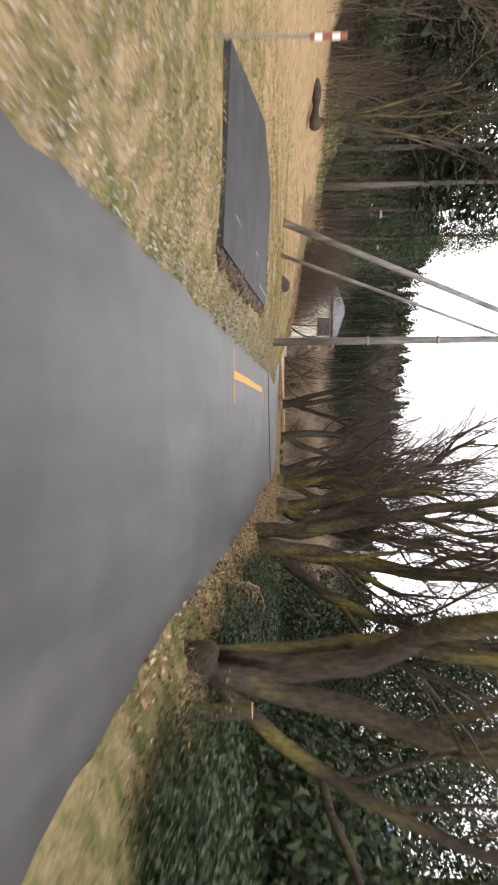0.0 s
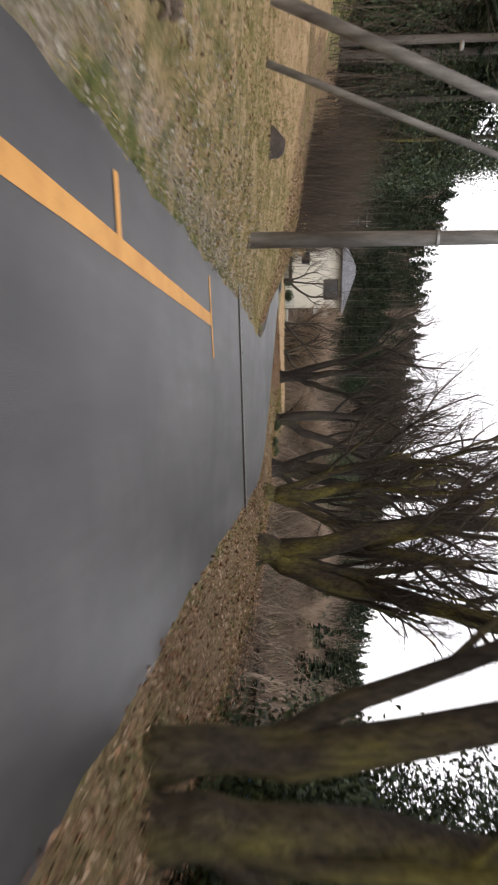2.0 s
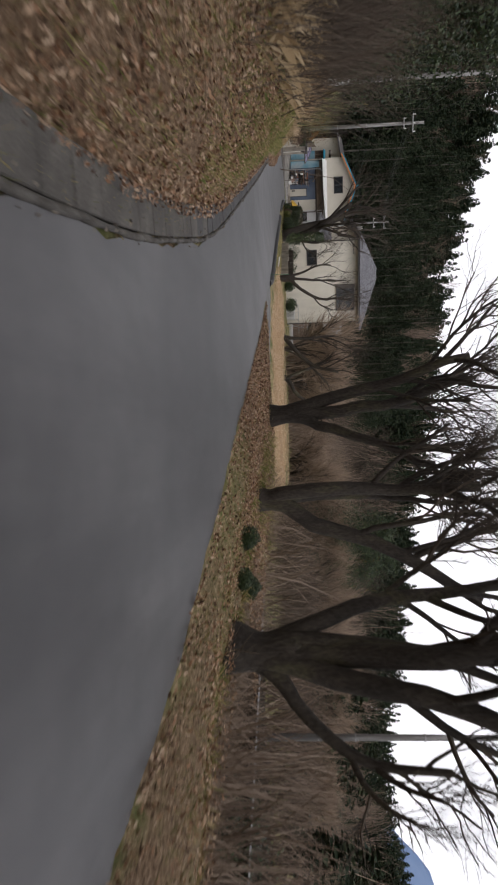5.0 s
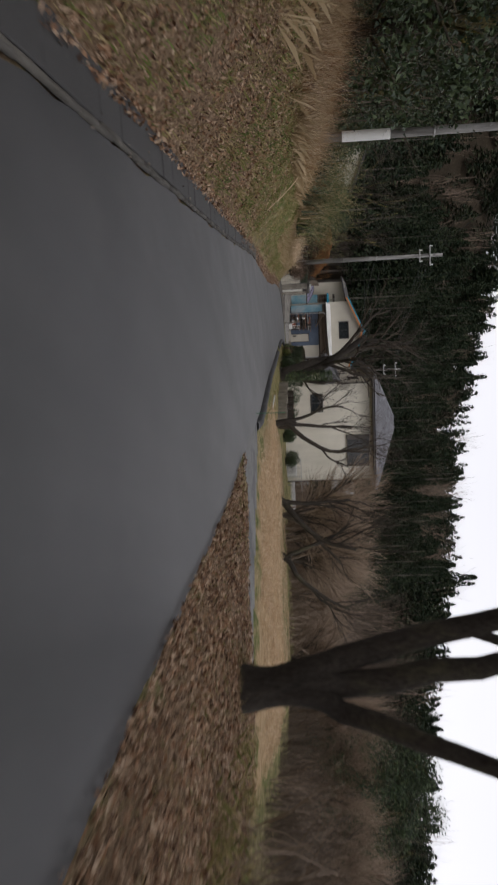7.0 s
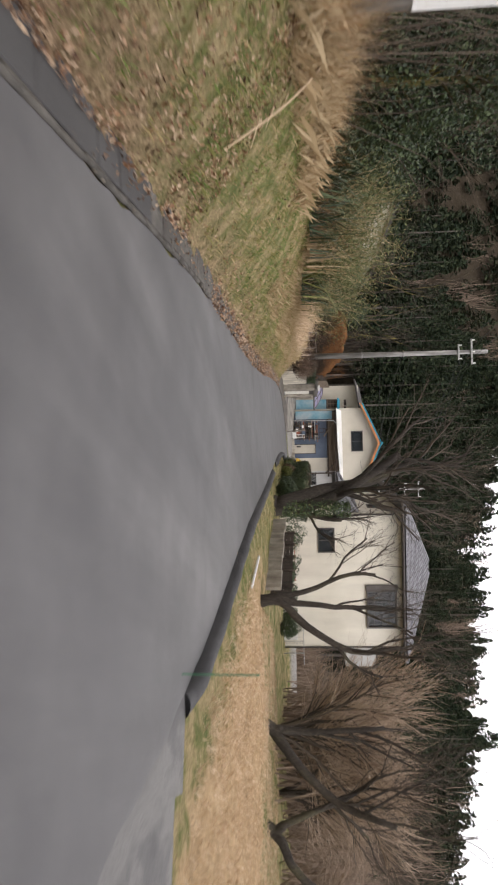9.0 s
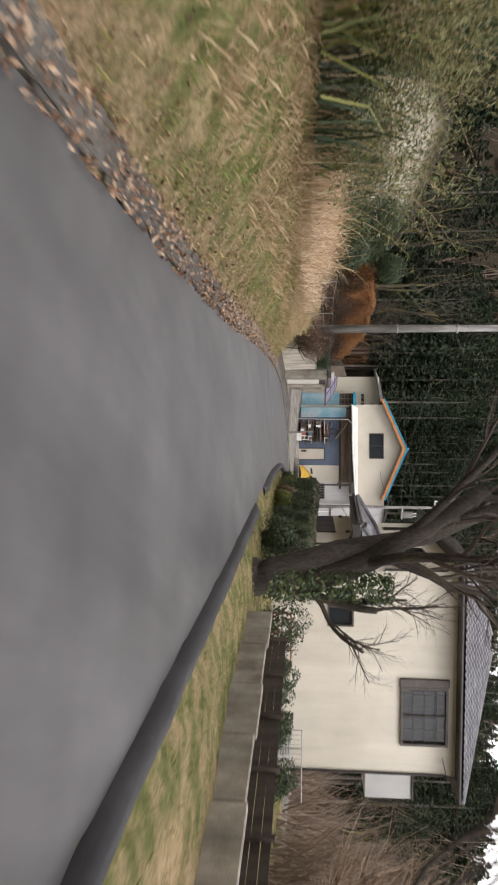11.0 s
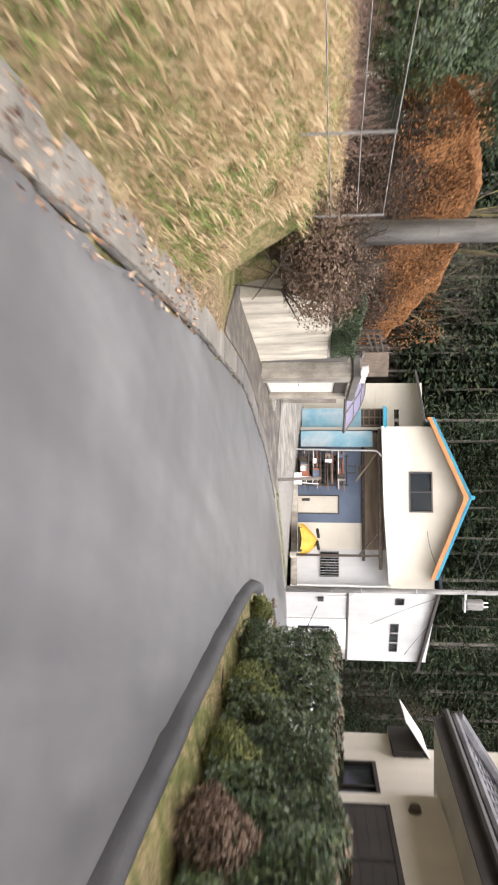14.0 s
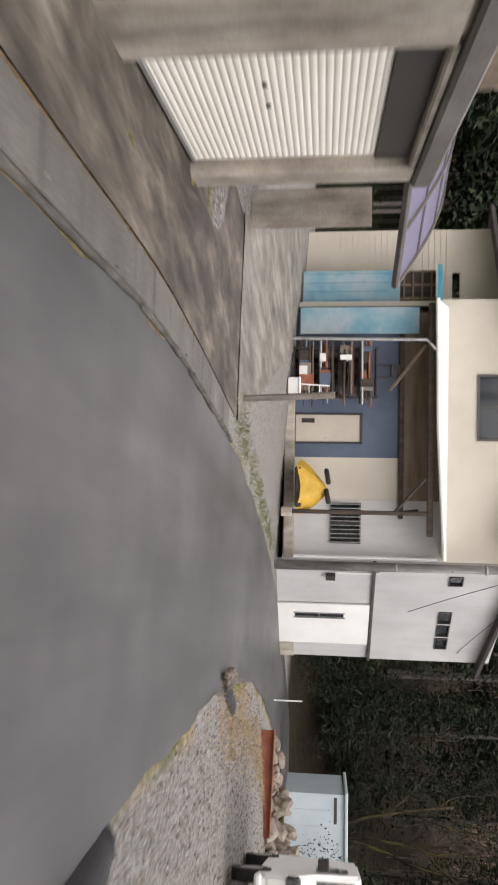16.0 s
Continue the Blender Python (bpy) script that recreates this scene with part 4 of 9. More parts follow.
    part("handle", Geo().tube([(-3.75, -0.03, 1.48), (-3.75, 0.03, 1.48)], 0.025, 8), M["steel"], d)
    part("door_frame", Geo().box(-4.53, -4.47, -0.02, 0.1, 0.5, 2.62).box(-3.63, -3.57, -0.02, 0.1, 0.5, 2.62).box(-4.53, -3.57, -0.02, 0.1, 2.56, 2.62), M["dark_trim"], t)
    w = window(t, *slit, 0.0, 2, 0.05)
    for i in range(10):
        part("bar", Geo().tube([(-1.72 + i * 0.13, -0.09, 1.6), (-1.72 + i * 0.13, -0.09, 2.62)], 0.016, 6), M["steel"], w)
    # lean-to eaves with gutter
    part("eaves_roof", slab([(-7.75, -1.25, 4.72), (-0.35, -1.25, 4.98), (-0.05, 0.0, 5.2), (-7.75, 0.0, 5.2)], 0.07), M["white_metal"], t)
    part("gutter", Geo().tube([(-7.8, -1.3, 4.66), (-4, -1.3, 4.72), (-0.25, -1.3, 4.92)], 0.06, 8), M["white_metal"], t)
    part("eaves_beam", Geo().soft_box(-7.7, -0.9, -1.12, -0.98, 4.45, 4.62, 0.015), M["dark_wood"], t)
    p = part("post", Geo().soft_box(-1.62, -1.5, -1.1, -0.98, 0.5, 4.5, 0.015), M["dark_wood"], t)
    part("footing", Geo().soft_box(-1.7, -1.42, -1.18, -0.9, 0.2, 0.52, 0.02), M["concrete"], p)
    part("brace", Geo().tube([(-1.56, -1.04, 3.5), (-2.7, -1.04, 4.5)], 0.05, 6), M["dark_wood"], p)
    part("brace", Geo().tube([(-1.56, -1.04, 3.5), (-1.56, -0.05, 4.3)], 0.045, 6), M["dark_wood"], p)
    p = part("steel_post", Geo().tube([(-6.65, -1.35, 0.3), (-6.6, -1.3, 4.35), (-6.3, -1.3, 4.62)], 0.05, 8), M["steel"], t)
    part("brace", Geo().tube([(-6.5, -0.9, 4.4), (-5.2, -0.4, 3.4)], 0.055, 6), M["board"], t)
    part("drain_pipe", Geo().tube([(-0.1, -0.12, 0.2), (-0.1, -0.12, 4.9)], 0.04, 8), M["white_metal"], t)
    # lower rear part to the side, with clapboard and a faded sheet lean-to
    part("clapboard_wall", wall(-10.6, -8.0, 0.4, 7.0, [(-9.2, -8.2, 5.55, 5.8)], 1.6, 1.75), M["ivory_wall"], t)
    for i in range(26):
        part("clapboard", Geo().box(-10.6, -8.0, 1.575, 1.6, 0.6 + i * 0.19, 0.6 + i * 0.19 + 0.172), M["ivory_wall"], t)
    part("eaves_roof", slab([(-11.0, 0.4, 6.6), (-8.0, 0.4, 7.05), (-8.0, 5, 7.9), (-11.0, 5, 7.4)], 0.12), M["dark_trim"], t)
    part("canopy", slab([(-9.0, -0.35, 4.9), (-7.65, -0.35, 4.9), (-7.65, 0.7, 5.1), (-9.0, 0.7, 5.1)], 0.1), M["blue_metal"], t)
    sheet = part("tin_sheet", Geo().box(-9.0, -7.75, 0.35, 0.38, 0.75, 3.75), M["teal_sheet"], t, "sun-bleached blue sheet wall")
    for i in range(5):
        part("seam", Geo().tube([(-8.9 + i * 0.27, 0.34, 0.75), (-8.9 + i * 0.27, 0.34, 3.75)], 0.012, 4), M["teal_sheet"], sheet)
    part("tin_sheet", Geo().box(-7.7, -6.9, -0.5, -0.47, 0.7, 4.25), M["teal_sheet"], t, "teal sheet standing beside the porch")
    lat = part("lattice", Geo().box(-9.0, -7.7, 0.42, 0.45, 3.75, 4.85), M["dark_wood"], t, "dark lattice above the sheet wall")
    for i in range(4):
        part("lath", Geo().box(-9.0 + i * 0.42, -8.94 + i * 0.42, 0.37, 0.42, 3.75, 4.85), M["board"], lat)
        part("lath", Geo().box(-9.0, -7.7, 0.36, 0.41, 3.85 + i * 0.28, 3.9 + i * 0.28), M["board"], lat)
    return t


def warehouse():
    t = thing("warehouse", pose(-29.75, 127.72, 0, 0, 0, 50), "tall white warehouse with a sliding door", "warehouse")
    slot, row = (2.42, 2.62, 0.55, 2.15), [(2.2, 2.75, 5.2, 5.62), (2.85, 3.4, 5.2, 5.62), (3.5, 4.05, 5.2, 5.62)]
    small = (0.55, 0.95, 5.35, 5.8)
    part("wall", wall(0.05, 4.75, 3.08, 7.1, [*row, small], 0, 0.15), M["white_wall"], t)
    part("wall", wall(0.05, 1.95, -0.1, 3.0, (), 0.03, 0.15), M["white_wall"], t)
    part("wall", wall(3.95, 4.75, 0.5, 3.0, (), 0.05, 0.17), M["white_wall"], t)
    part("wall", Geo().box(4.6, 4.75, 0.17, 7, -0.1, 6.8), M["white_wall"], t)
    part("plinth", Geo().soft_box(3.95, 4.8, 0.02, 0.2, -0.1, 0.5, 0.03), M["concrete"], t, "stained concrete plinth")
    part("door_rail", Geo().soft_box(0.0, 4.8, -0.06, 0.06, 3.0, 3.1, 0.01), M["bronze_frame"], t)
    d = part("sliding_door", wall(1.97, 3.95, -0.02, 2.98, [slot], -0.04, 0.03), M["white_metal"], t, "white panelled sliding door")
    part("pane", Geo().box(2.42, 2.62, 0.0, 0.006, 0.55, 2.15), M["glass"], d)
    # near-black sheet in place of the unlit inside of the warehouse
    part("backing", Geo().box(2.42, 2.62, 0.02, 0.025, 0.55, 2.15), M["room_shade"], d)
    part("slot_frame", Geo().box(2.38, 2.42, -0.06, 0, 0.5, 2.2).box(2.62, 2.66, -0.06, 0, 0.5, 2.2).box(2.38, 2.66, -0.06, 0, 1.33, 1.37), M["steel"], d)
    for i, o in enumerate(row):
        window(t, *o, 0.0, 1, 0.035, "dark_trim")
    window(t, *small, 0.0, 1, 0.04, "dark_trim")
    part("roof", slab([(-0.4, -0.35, 7.5), (5.1, -0.35, 6.75), (5.1, 7.5, 7.4), (-0.4, 7.5, 8.1)], 0.12), M["dark_trim"], t)
    part("wall_top", Geo().add([(0.05, 0, 7.1), (4.75, 0, 7.1), (0.05, 0, 7.42), (0.05, 0.15, 7.1), (4.75, 0.15, 7.1), (0.05, 0.15, 7.42)], [(0, 1, 2), (5, 4, 3), (0, 2, 5, 3), (1, 4, 5, 2)]), M["white_wall"], t)
    part("meter_box", Geo().soft_box(0.55, 0.75, -0.14, 0.03, 1.55, 1.85, 0.015), M["dark_trim"], t)
    part("conduit", Geo().tube([(0.5, -0.02, 1.85), (0.5, -0.02, 3.2), (0.12, -0.02, 3.4), (0.12, -0.02, 7.0)], 0.025, 6), M["white_metal"], t)
    return t


def garage():
    t = thing("garage", pose(-31.75, 108.6, 0.04, 0, 0, 106.5), "concrete garage built into the bank with a cream roller shutter", "garage")
    part("pillar", Geo().soft_box(-0.25, 0.6, -0.1, 4.6, -0.1, 2.3, 0.05, seg=2), M["concrete"], t)
    part("pillar", Geo().soft_box(3.1, 3.52, -0.1, 4.6, -0.1, 2.3, 0.03), M["concrete"], t)
    part("lintel", Geo().soft_box(0.6, 3.1, -0.08, 0.4, 2.22, 2.3, 0.02), M["concrete"], t)
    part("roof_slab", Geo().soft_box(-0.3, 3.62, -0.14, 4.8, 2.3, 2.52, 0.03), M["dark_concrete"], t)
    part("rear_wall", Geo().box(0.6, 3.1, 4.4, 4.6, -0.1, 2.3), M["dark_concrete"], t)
    part("shutter_box", Geo().soft_box(0.6, 3.1, 0.02, 0.3, 1.88, 2.24, 0.01), M["dark_trim"], t, "dark panel above the shutter")
    s = part("roller_shutter", Geo().box(0.6, 3.1, 0.06, 0.08, 0.0, 1.88), M["shutter"], t, "cream-white closed roller shutter")
    n = 30
    for i in range(n):
        z = 1.88 * i / n
        bm = Geo()
        k = np.linspace(0, 1, 5)
        prof = np.stack([0.06 - 0.009 * np.sin(k * np.pi) ** 0.7, z + 0.002 + k * (1.88 / n - 0.004)], 1)
        v = [(x, y, zz) for x in (0.62, 3.08) for y, zz in prof]
        bm.add(v, [(j, 5 + j, 6 + j, j + 1) for j in range(4)])
        part("slat", bm, M["shutter"], s)
    part("bottom_bar", Geo().soft_box(0.62, 3.08, 0.02, 0.07, 0.0, 0.05, 0.01), M["steel"], s)
    for x in (1.35, 1.75):
        part("lock", Geo().tube([(x, 0.03, 0.9), (x, 0.05, 0.9)], 0.022, 8), M["dark_trim"], s)
    return t


def retaining_wall():
    t = thing("retaining_wall", pose(0, 0, 0), "stained cream retaining wall beside the garage", "wall")
    a, b = np.array([-30.3, 102.7]), np.array([-31.6, 107.5])
    d = (b - a) / np.linalg.norm(b - a)
    n = np.array([d[1], -d[0]])
    ends = [a, a + d * 1.3, a + d * 3.2, b]
    for i in range(3):
        p, q = ends[i] + d * 0.008, ends[i + 1] - d * 0.008
        c = [p + n * 0.02, q + n * 0.02, q - n * 0.3, p - n * 0.3]
        v = [(*xy, -0.1) for xy in c] + [(*(xy - n * 0.06), 1.68) for xy in c]
        part("wall_panel", Geo().add(v, [(0, 1, 5, 4), (1, 2, 6, 5), (2, 3, 7, 6), (3, 0, 4, 7), (4, 5, 6, 7)]), M["stained_wall"], t)
    c = [b + n * -0.12, b + d * 0.75 + n * -0.12, b + d * 0.75 - n * 0.6, b - n * 0.6]
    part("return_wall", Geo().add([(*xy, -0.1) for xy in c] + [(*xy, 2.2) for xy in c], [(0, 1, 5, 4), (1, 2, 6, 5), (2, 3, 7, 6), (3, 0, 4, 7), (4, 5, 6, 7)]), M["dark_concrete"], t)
    part("coping", Geo().tube([(*(a - n * 0.12), 1.69), (*(b - n * 0.12), 1.69)], 0.06, 6), M["concrete"], t)
    return t


def carport():
    t = thing("carport", pose(0, 0, 0), "small carport with a curved violet polycarbonate roof", "carport")
    # the eave beam runs along the lane; arched ribs go back from it
    near, far, back = np.array([-32.78, 111.95]), np.array([-32.27, 113.72]), np.array([-0.961, 0.277])
    k = np.linspace(0, 1, 9)

    def arc(d):
        p = (near + (far - near) * d / 1.5)[None] + back[None] * 2.2 * k[:, None]
        return np.c_[p, 2.33 + 0.76 * np.sin(k * np.pi * 0.52)]
    for d in (0.0, 0.75, 1.5):
        part("rafter", Geo().tube(arc(d), 0.035, 6), M["bronze_frame"], t)
    for j in (0, 2, 4, 6, 8):
        part("purlin", Geo().tube([arc(0)[j], arc(1.5)[j]], 0.022, 6), M["bronze_frame"], t)
    for d0, d1 in ((0.02, 0.73), (0.77, 1.48)):
        for j in range(0, 8, 2):
            p, q = arc(d0), arc(d1)
            part("roof_pane", Geo().add([p[j], q[j], q[j + 1], q[j + 2], p[j + 2], p[j + 1]], [(0, 1, 2, 5), (5, 2, 3, 4)]), M["purple_pane"], t)
    for d in (0.1, 1.4):
        c = arc(d)[7]
        part("post", Geo().soft_box(c[0] - 0.04, c[0] + 0.04, c[1] - 0.04, c[1] + 0.04, 0.0, c[2], 0.01), M["bronze_frame"], t)
    part("eave_beam", Geo().tube([arc(0)[0], arc(1.5)[0]], 0.05, 8), M["bronze_frame"], t)
    return t


def board_screen():
    t = thing("board_screen", pose(-34.66, 115.2, gz(-34.4, 115.2) - 0.1, 0, 0, 12), "pale plywood screen standing beside the drive", "screen")
    part("board", Geo().soft_box(0, 0.62, 0, 0.03, 0.1, 2.0, 0.006), M["concrete"], t)
    for x in (0.03, 0.5):
        part("post", Geo().box(x, x + 0.09, 0.03, 0.12, 0, 1.95), M["dark_wood"], t)
    part("front_post", Geo().soft_box(-0.5, -0.42, -0.25, -0.17, 0.0, 2.15, 0.01), M["dark_wood"], t)
    return t


def white_house():
    t = thing("white_house", pose(-12.67, 100.69, 0, 0, 0, 23.5), "two-storey cream-white house with grey tiled roofs", "house")
    L, D, H = -7.28, 9.05, 6.6
    big, small = (-3.12, -1.08, 4.6, 6.2), (-6.5, -5.16, 2.07, 2.97)
    part("wall", wall(L, 0, 0, H, [big, small], 0, 0.16), M["cream_wall"], t)
    part("side_wall", Geo().box(-0.16, 0, 0.16, D, 0, H), M["cream_wall"], t)
    part("rear_wall", Geo().box(L, 0, D, D + 0.15, 0, H), M["cream_wall"], t)
    w = window(t, *big, 0.0, 2, 0.08, "bronze_frame", True, 0.12)
    for z in (5.0, 5.4, 5.8):
        part("bar", Geo().tube([(-3.05, -0.13, z), (-1.15, -0.13, z)], 0.012, 5), M["bronze_frame"], w)
    for i in range(5):
        part("bar", Geo().tube([(-2.9 + i * 0.4, -0.13, 4.65), (-2.9 + i * 0.4, -0.13, 6.15)], 0.01, 5), M["bronze_frame"], w)
    part("shutter_case", Geo().soft_box(-3.42, -3.12, -0.12, 0.02, 4.56, 6.24, 0.02), M["bronze_frame"], w)
    window(t, *small, 0.0, 2, 0.06)
    # hipped roof of the two-storey block
    e, z0, z1 = 0.6, H, 8.4
    lo = [(L - e, -e, z0), (e, -e, z0), (e, D + e, z0), (L - e, D + e, z0)]
    hi = [(-4.0, 3.3, z1), (-3.3, 3.3, z1), (-3.3, D - 3.3, z1), (-4.0, D - 3.3, z1)]
    for i in range(4):
        part("roof_slope", tiled_slope(lo[i], lo[(i + 1) % 4], hi[(i + 1) % 4], hi[i]), M["tile"], t)
        part("hip_ridge", Geo().tube([lo[i], hi[i]], 0.1, 8), M["tile"], t)
    part("soffit", Geo().box(L - e, e, -e, D + e, z0 - 0.12, z0 - 0.02), M["dark_trim"], t)
    part("gutter", Geo().tube([(L - e, -e - 0.06, z0 - 0.1), (e, -e - 0.06, z0 - 0.1)], 0.06, 8), M["dark_trim"], t)
    part("down_pipe", Geo().tube([(-0.06, -0.06, 0.1), (-0.06, -0.06, 6.05), (-0.2, -0.5, 6.45)], 0.045, 8), M["dark_trim"], t)
    part("down_pipe", Geo().tube([(L + 0.1, -0.06, 4.0), (L + 0.1, -0.06, 6.05), (L - 0.2, -0.5, 6.45)], 0.045, 8), M["dark_trim"], t)
    b = part("bay", Geo().soft_box(0.0, 1.3, 0.8, 2.3, 3.47, 5.12, 0.02), M["white_wall"], t, "white bay box on the side wall")
    part("bay_roof", Geo().soft_box(-0.02, 1.35, 0.74, 2.36, 5.12, 5.19, 0.01), M["dark_trim"], b)
    # the side towards the lane is built turned: x runs from the rear to the front corner (0), -y points to the lane
    side = thing("lean_to_wing", t.matrix_world @ pose(L, 0, 0, 0, 0, -90), "lean-to side of the cream house with dark storm shutters", "house")
    o, ridge = -0.78, 4.1
    hall = (-8.6, -7.0, 0.3, 2.45)
    ups = [(-7.85, -7.25, 4.68, 5.98), (-6.2, -5.65, 4.33, 5.12), (-5.55, -4.9, 5.38, 5.82), (-3.15, -1.75, 4.9, 5.75)]
    part("upper_wall", wall(-D, 0, 0, H, ups + [hall], 0.0, 0.15), M["cream_wall"], side)
    for q in ups:
        window(side, *q, 0.0, 1, 0.05, "bronze_frame", True)
    window(side, *hall, 0.0, 2, 0.06, "dark_trim")
    wide = (-5.75, -2.0, 0.4, 2.4)
    part("lean_to_wall", wall(-6.09, 0.0, 0, 3.1, [wide], o, o + 0.15), M["cream_wall"], side)
    part("lean_to_front", Geo().box(-0.16, 0.0, o + 0.15, 0.0, 0, 3.3), M["cream_wall"], side)
    part("lean_to_rear", Geo().box(-6.09, -5.95, o + 0.15, 0.0, 0, 3.3), M["cream_wall"], side)
    w = window(side, *wide, o, 3, 0.06, "dark_trim")
    for k in range(3):
        leaf = part("shutter_leaf", Geo().soft_box(-5.7 + k * 1.22, -4.5 + k * 1.22, o - 0.03, o + 0.0, 0.46, 2.34, 0.01), M["dark_trim"], w, "dark brown storm shutter")
        for j in range(13):
            part("rib", Geo().box(-5.68 + k * 1.22, -4.52 + k * 1.22, o - 0.038, o - 0.03, 0.52 + j * 0.14, 0.6 + j * 0.14), M["dark_trim"], leaf)
    # tiled lean-to roof, hipped at the front corner; its eave has settled towards the front
    e0, e1, f, za, zb = -6.95, 0.68, o - 0.72, 3.42, 3.14
    part("lean_to_roof", tiled_slope((e0, f, za), (e1, f, zb), (-0.3, -0.02, ridge), (e0 - 0.5, -0.02, ridge + 0.2)), M["tile"], side)
    part("lean_to_roof", tiled_slope((e1, f, zb), (e1, 0.06, zb), (-0.25, 0.02, ridge), (-0.25, -0.04, ridge)), M["tile"], side)
    part("lean_to_soffit", slab([(e0, f, za - 0.2), (e1, f, zb - 0.2), (e1, 0.04, zb - 0.2), (e0, -0.02, za - 0.2)], 0.05), M["cream_wall"], side)
    part("fascia", slab([(e0, f - 0.035, za - 0.02), (e1 + 0.035, f - 0.035, zb - 0.02), (e1 + 0.035, f - 0.005, zb - 0.02), (e0, f - 0.005, za - 0.02)], 0.26), M["dark_trim"], side)
    part("fascia", Geo().box(e1 + 0.008, e1 + 0.035, f, 0.05, zb - 0.28, zb - 0.02), M["dark_trim"], side)
    part("hip_ridge", Geo().tube([(e1 + 0.02, f - 0.02, zb + 0.1), (-0.25, 0.0, ridge + 0.1)], 0.09, 8), M["tile"], side)
    part("ridge_end", Geo().tube([(e1 + 0.02, f - 0.02, zb + 0.1), (e1 - 0.12, f + 0.12, zb + 0.24)], [0.12, 0.15], 10), M["tile"], side)
    part("ridge_tile", Geo().tube([(e0 - 0.5, -0.08, ridge + 0.28), (-0.25, -0.08, ridge + 0.08)], 0.1, 8), M["tile"], side)
    part("verge_tile", Geo().tube([(e0, f - 0.05, za + 0.08), (e0 - 0.5, -0.1, ridge + 0.28)], 0.1, 8), M["tile"], side)
    part("eave_tile", Geo().tube([(e0, f - 0.03, za + 0.05), (e1, f - 0.03, zb + 0.05)], 0.06, 8), M["tile"], side)
    part("gutter", Geo().tube([(e0, f - 0.1, za - 0.08), (e1, f - 0.1, zb - 0.08)], 0.055, 8), M["dark_trim"], side)
    part("down_pipe", Geo().tube([(0.05, o + 0.03, 0.1), (0.05, o + 0.03, 2.62), (0.3, o - 0.3, 2.86), (0.5, f + 0.05, 2.94)], 0.04, 8), M["dark_trim"], side)
    for k, z in ((-2.1, 2.84), (-5.67, 2.72)):
        part("vent_hood", Geo().tube([(k, o - 0.08, z), (k, o, z)], [0.07, 0.09], 12), M["bronze_frame"], side)
    # rear annex with a small ribbed porch roof
    part("annex_wall", Geo().box(-9.8, -D, 0.0, 0.15, 0, 2.95), M["cream_wall"], side)
    part("annex_end", Geo().box(-9.8, -9.65, 0.15, 3.0, 0, 2.95), M["cream_wall"], side)
    p = part("porch_roof", slab([(-9.9, -0.62, 3.02), (-8.85, -0.62, 3.02), (-8.85, 0.0, 3.42), (-9.9, 0.0, 3.42)], 0.02), M["white_metal"], side, "white ribbed porch roof")
    for i in range(5):
        x = -9.85 + i * 0.24
        part("rib", Geo().tube([(x, -0.62, 2.99), (x, 0.0, 3.39)], 0.016, 5), M["bronze_frame"], p)
    part("porch_beam", Geo().soft_box(-9.9, -8.85, -0.12, 0.0, 2.78, 3.3, 0.01), M["dark_trim"], side)
    return t


blue_roofed_house()
warehouse()
garage()
retaining_wall()
carport()
board_screen()
white_house()

# ---- kerbs, gutter, markings and other things of the lane ----
def along(line, y0, y1):
    """The stretch of a dense line between two y."""
    d = resample(line, 0.25)
    return d[(d[:, 1] >= y0) & (d[:, 1] <= y1)]


def kerb(y0, y1, name="kerb"):
    """A low rolled asphalt kerb along the right edge, rounded on top, with blunt ends."""
    p = along(RIGHT, y0, y1)
    d = unit_rows(np.gradient(p, axis=0))
    n = np.stack([d[:, 1], -d[:, 0]], 1)
    prof = [(-0.02, -0.02), (0.01, 0.09), (0.06, 0.15), (0.12, 0.17), (0.19, 0.155), (0.25, 0.1), (0.28, 0.0)]
    rows = []
    r = np.random.default_rng(int(y0))
    for i, (q, m) in enumerate(zip(p, n)):
        edge = min(i, len(p) - 1 - i)
        k = min(1.0, 0.35 + edge * 0.25) * (1 + 0.04 * np.sin(i * 0.7))
        rows.append([(*(q + m * (o + r.normal(0, 0.004))), z * k + r.normal(0, 0.004)) for o, z in prof])
    v = np.array(rows).reshape(-1, 3)
    c = len(prof)
    f = [(i * c + j, i * c + j + 1, (i + 1) * c + j + 1, (i + 1) * c + j) for i in range(len(p) - 1) for j in range(c - 1)]
    f += [tuple(range(c)), tuple(range(len(v) - 1, len(v) - 1 - c, -1))]
    o = Geo().add(v, f).ob(name, M["kerb"], smooth=True)
    return tagged(o, "dark rolled asphalt kerb, worn and blunt", "kerb", kind="structure")


kerb(68.9, 91.2)
kerb(93.8, 110.4)


def kerb_island():
    t = thing("kerb_end", pose(-27.05, 116.3, 0, 0, 0, 70), "short worn kerb end with broken pieces beside the gravel", "kerb")
    k = np.linspace(0, 1, 14)
    pts = np.stack([1.5 * k, -0.1 * np.sin(k * 2.4), np.zeros(14)], 1)
    prof = [(-0.14, -0.03), (-0.1, 0.05), (-0.04, 0.09), (0.05, 0.09), (0.11, 0.05), (0.15, -0.03)]
    v = [(p[0], p[1] + o, z * min(1, 0.3 + i * 0.25) * min(1, 0.2 + (13 - i) * 0.15)) for i, p in enumerate(pts) for o, z in prof]
    geo = Geo().add(v, [(i * 6 + j, i * 6 + j + 1, (i + 1) * 6 + j + 1, (i + 1) * 6 + j) for i in range(13) for j in range(5)] + [tuple(range(5, -1, -1))])
    part("kerb_piece", geo, M["kerb"], t, smooth=True)
    return t


kerb_island()


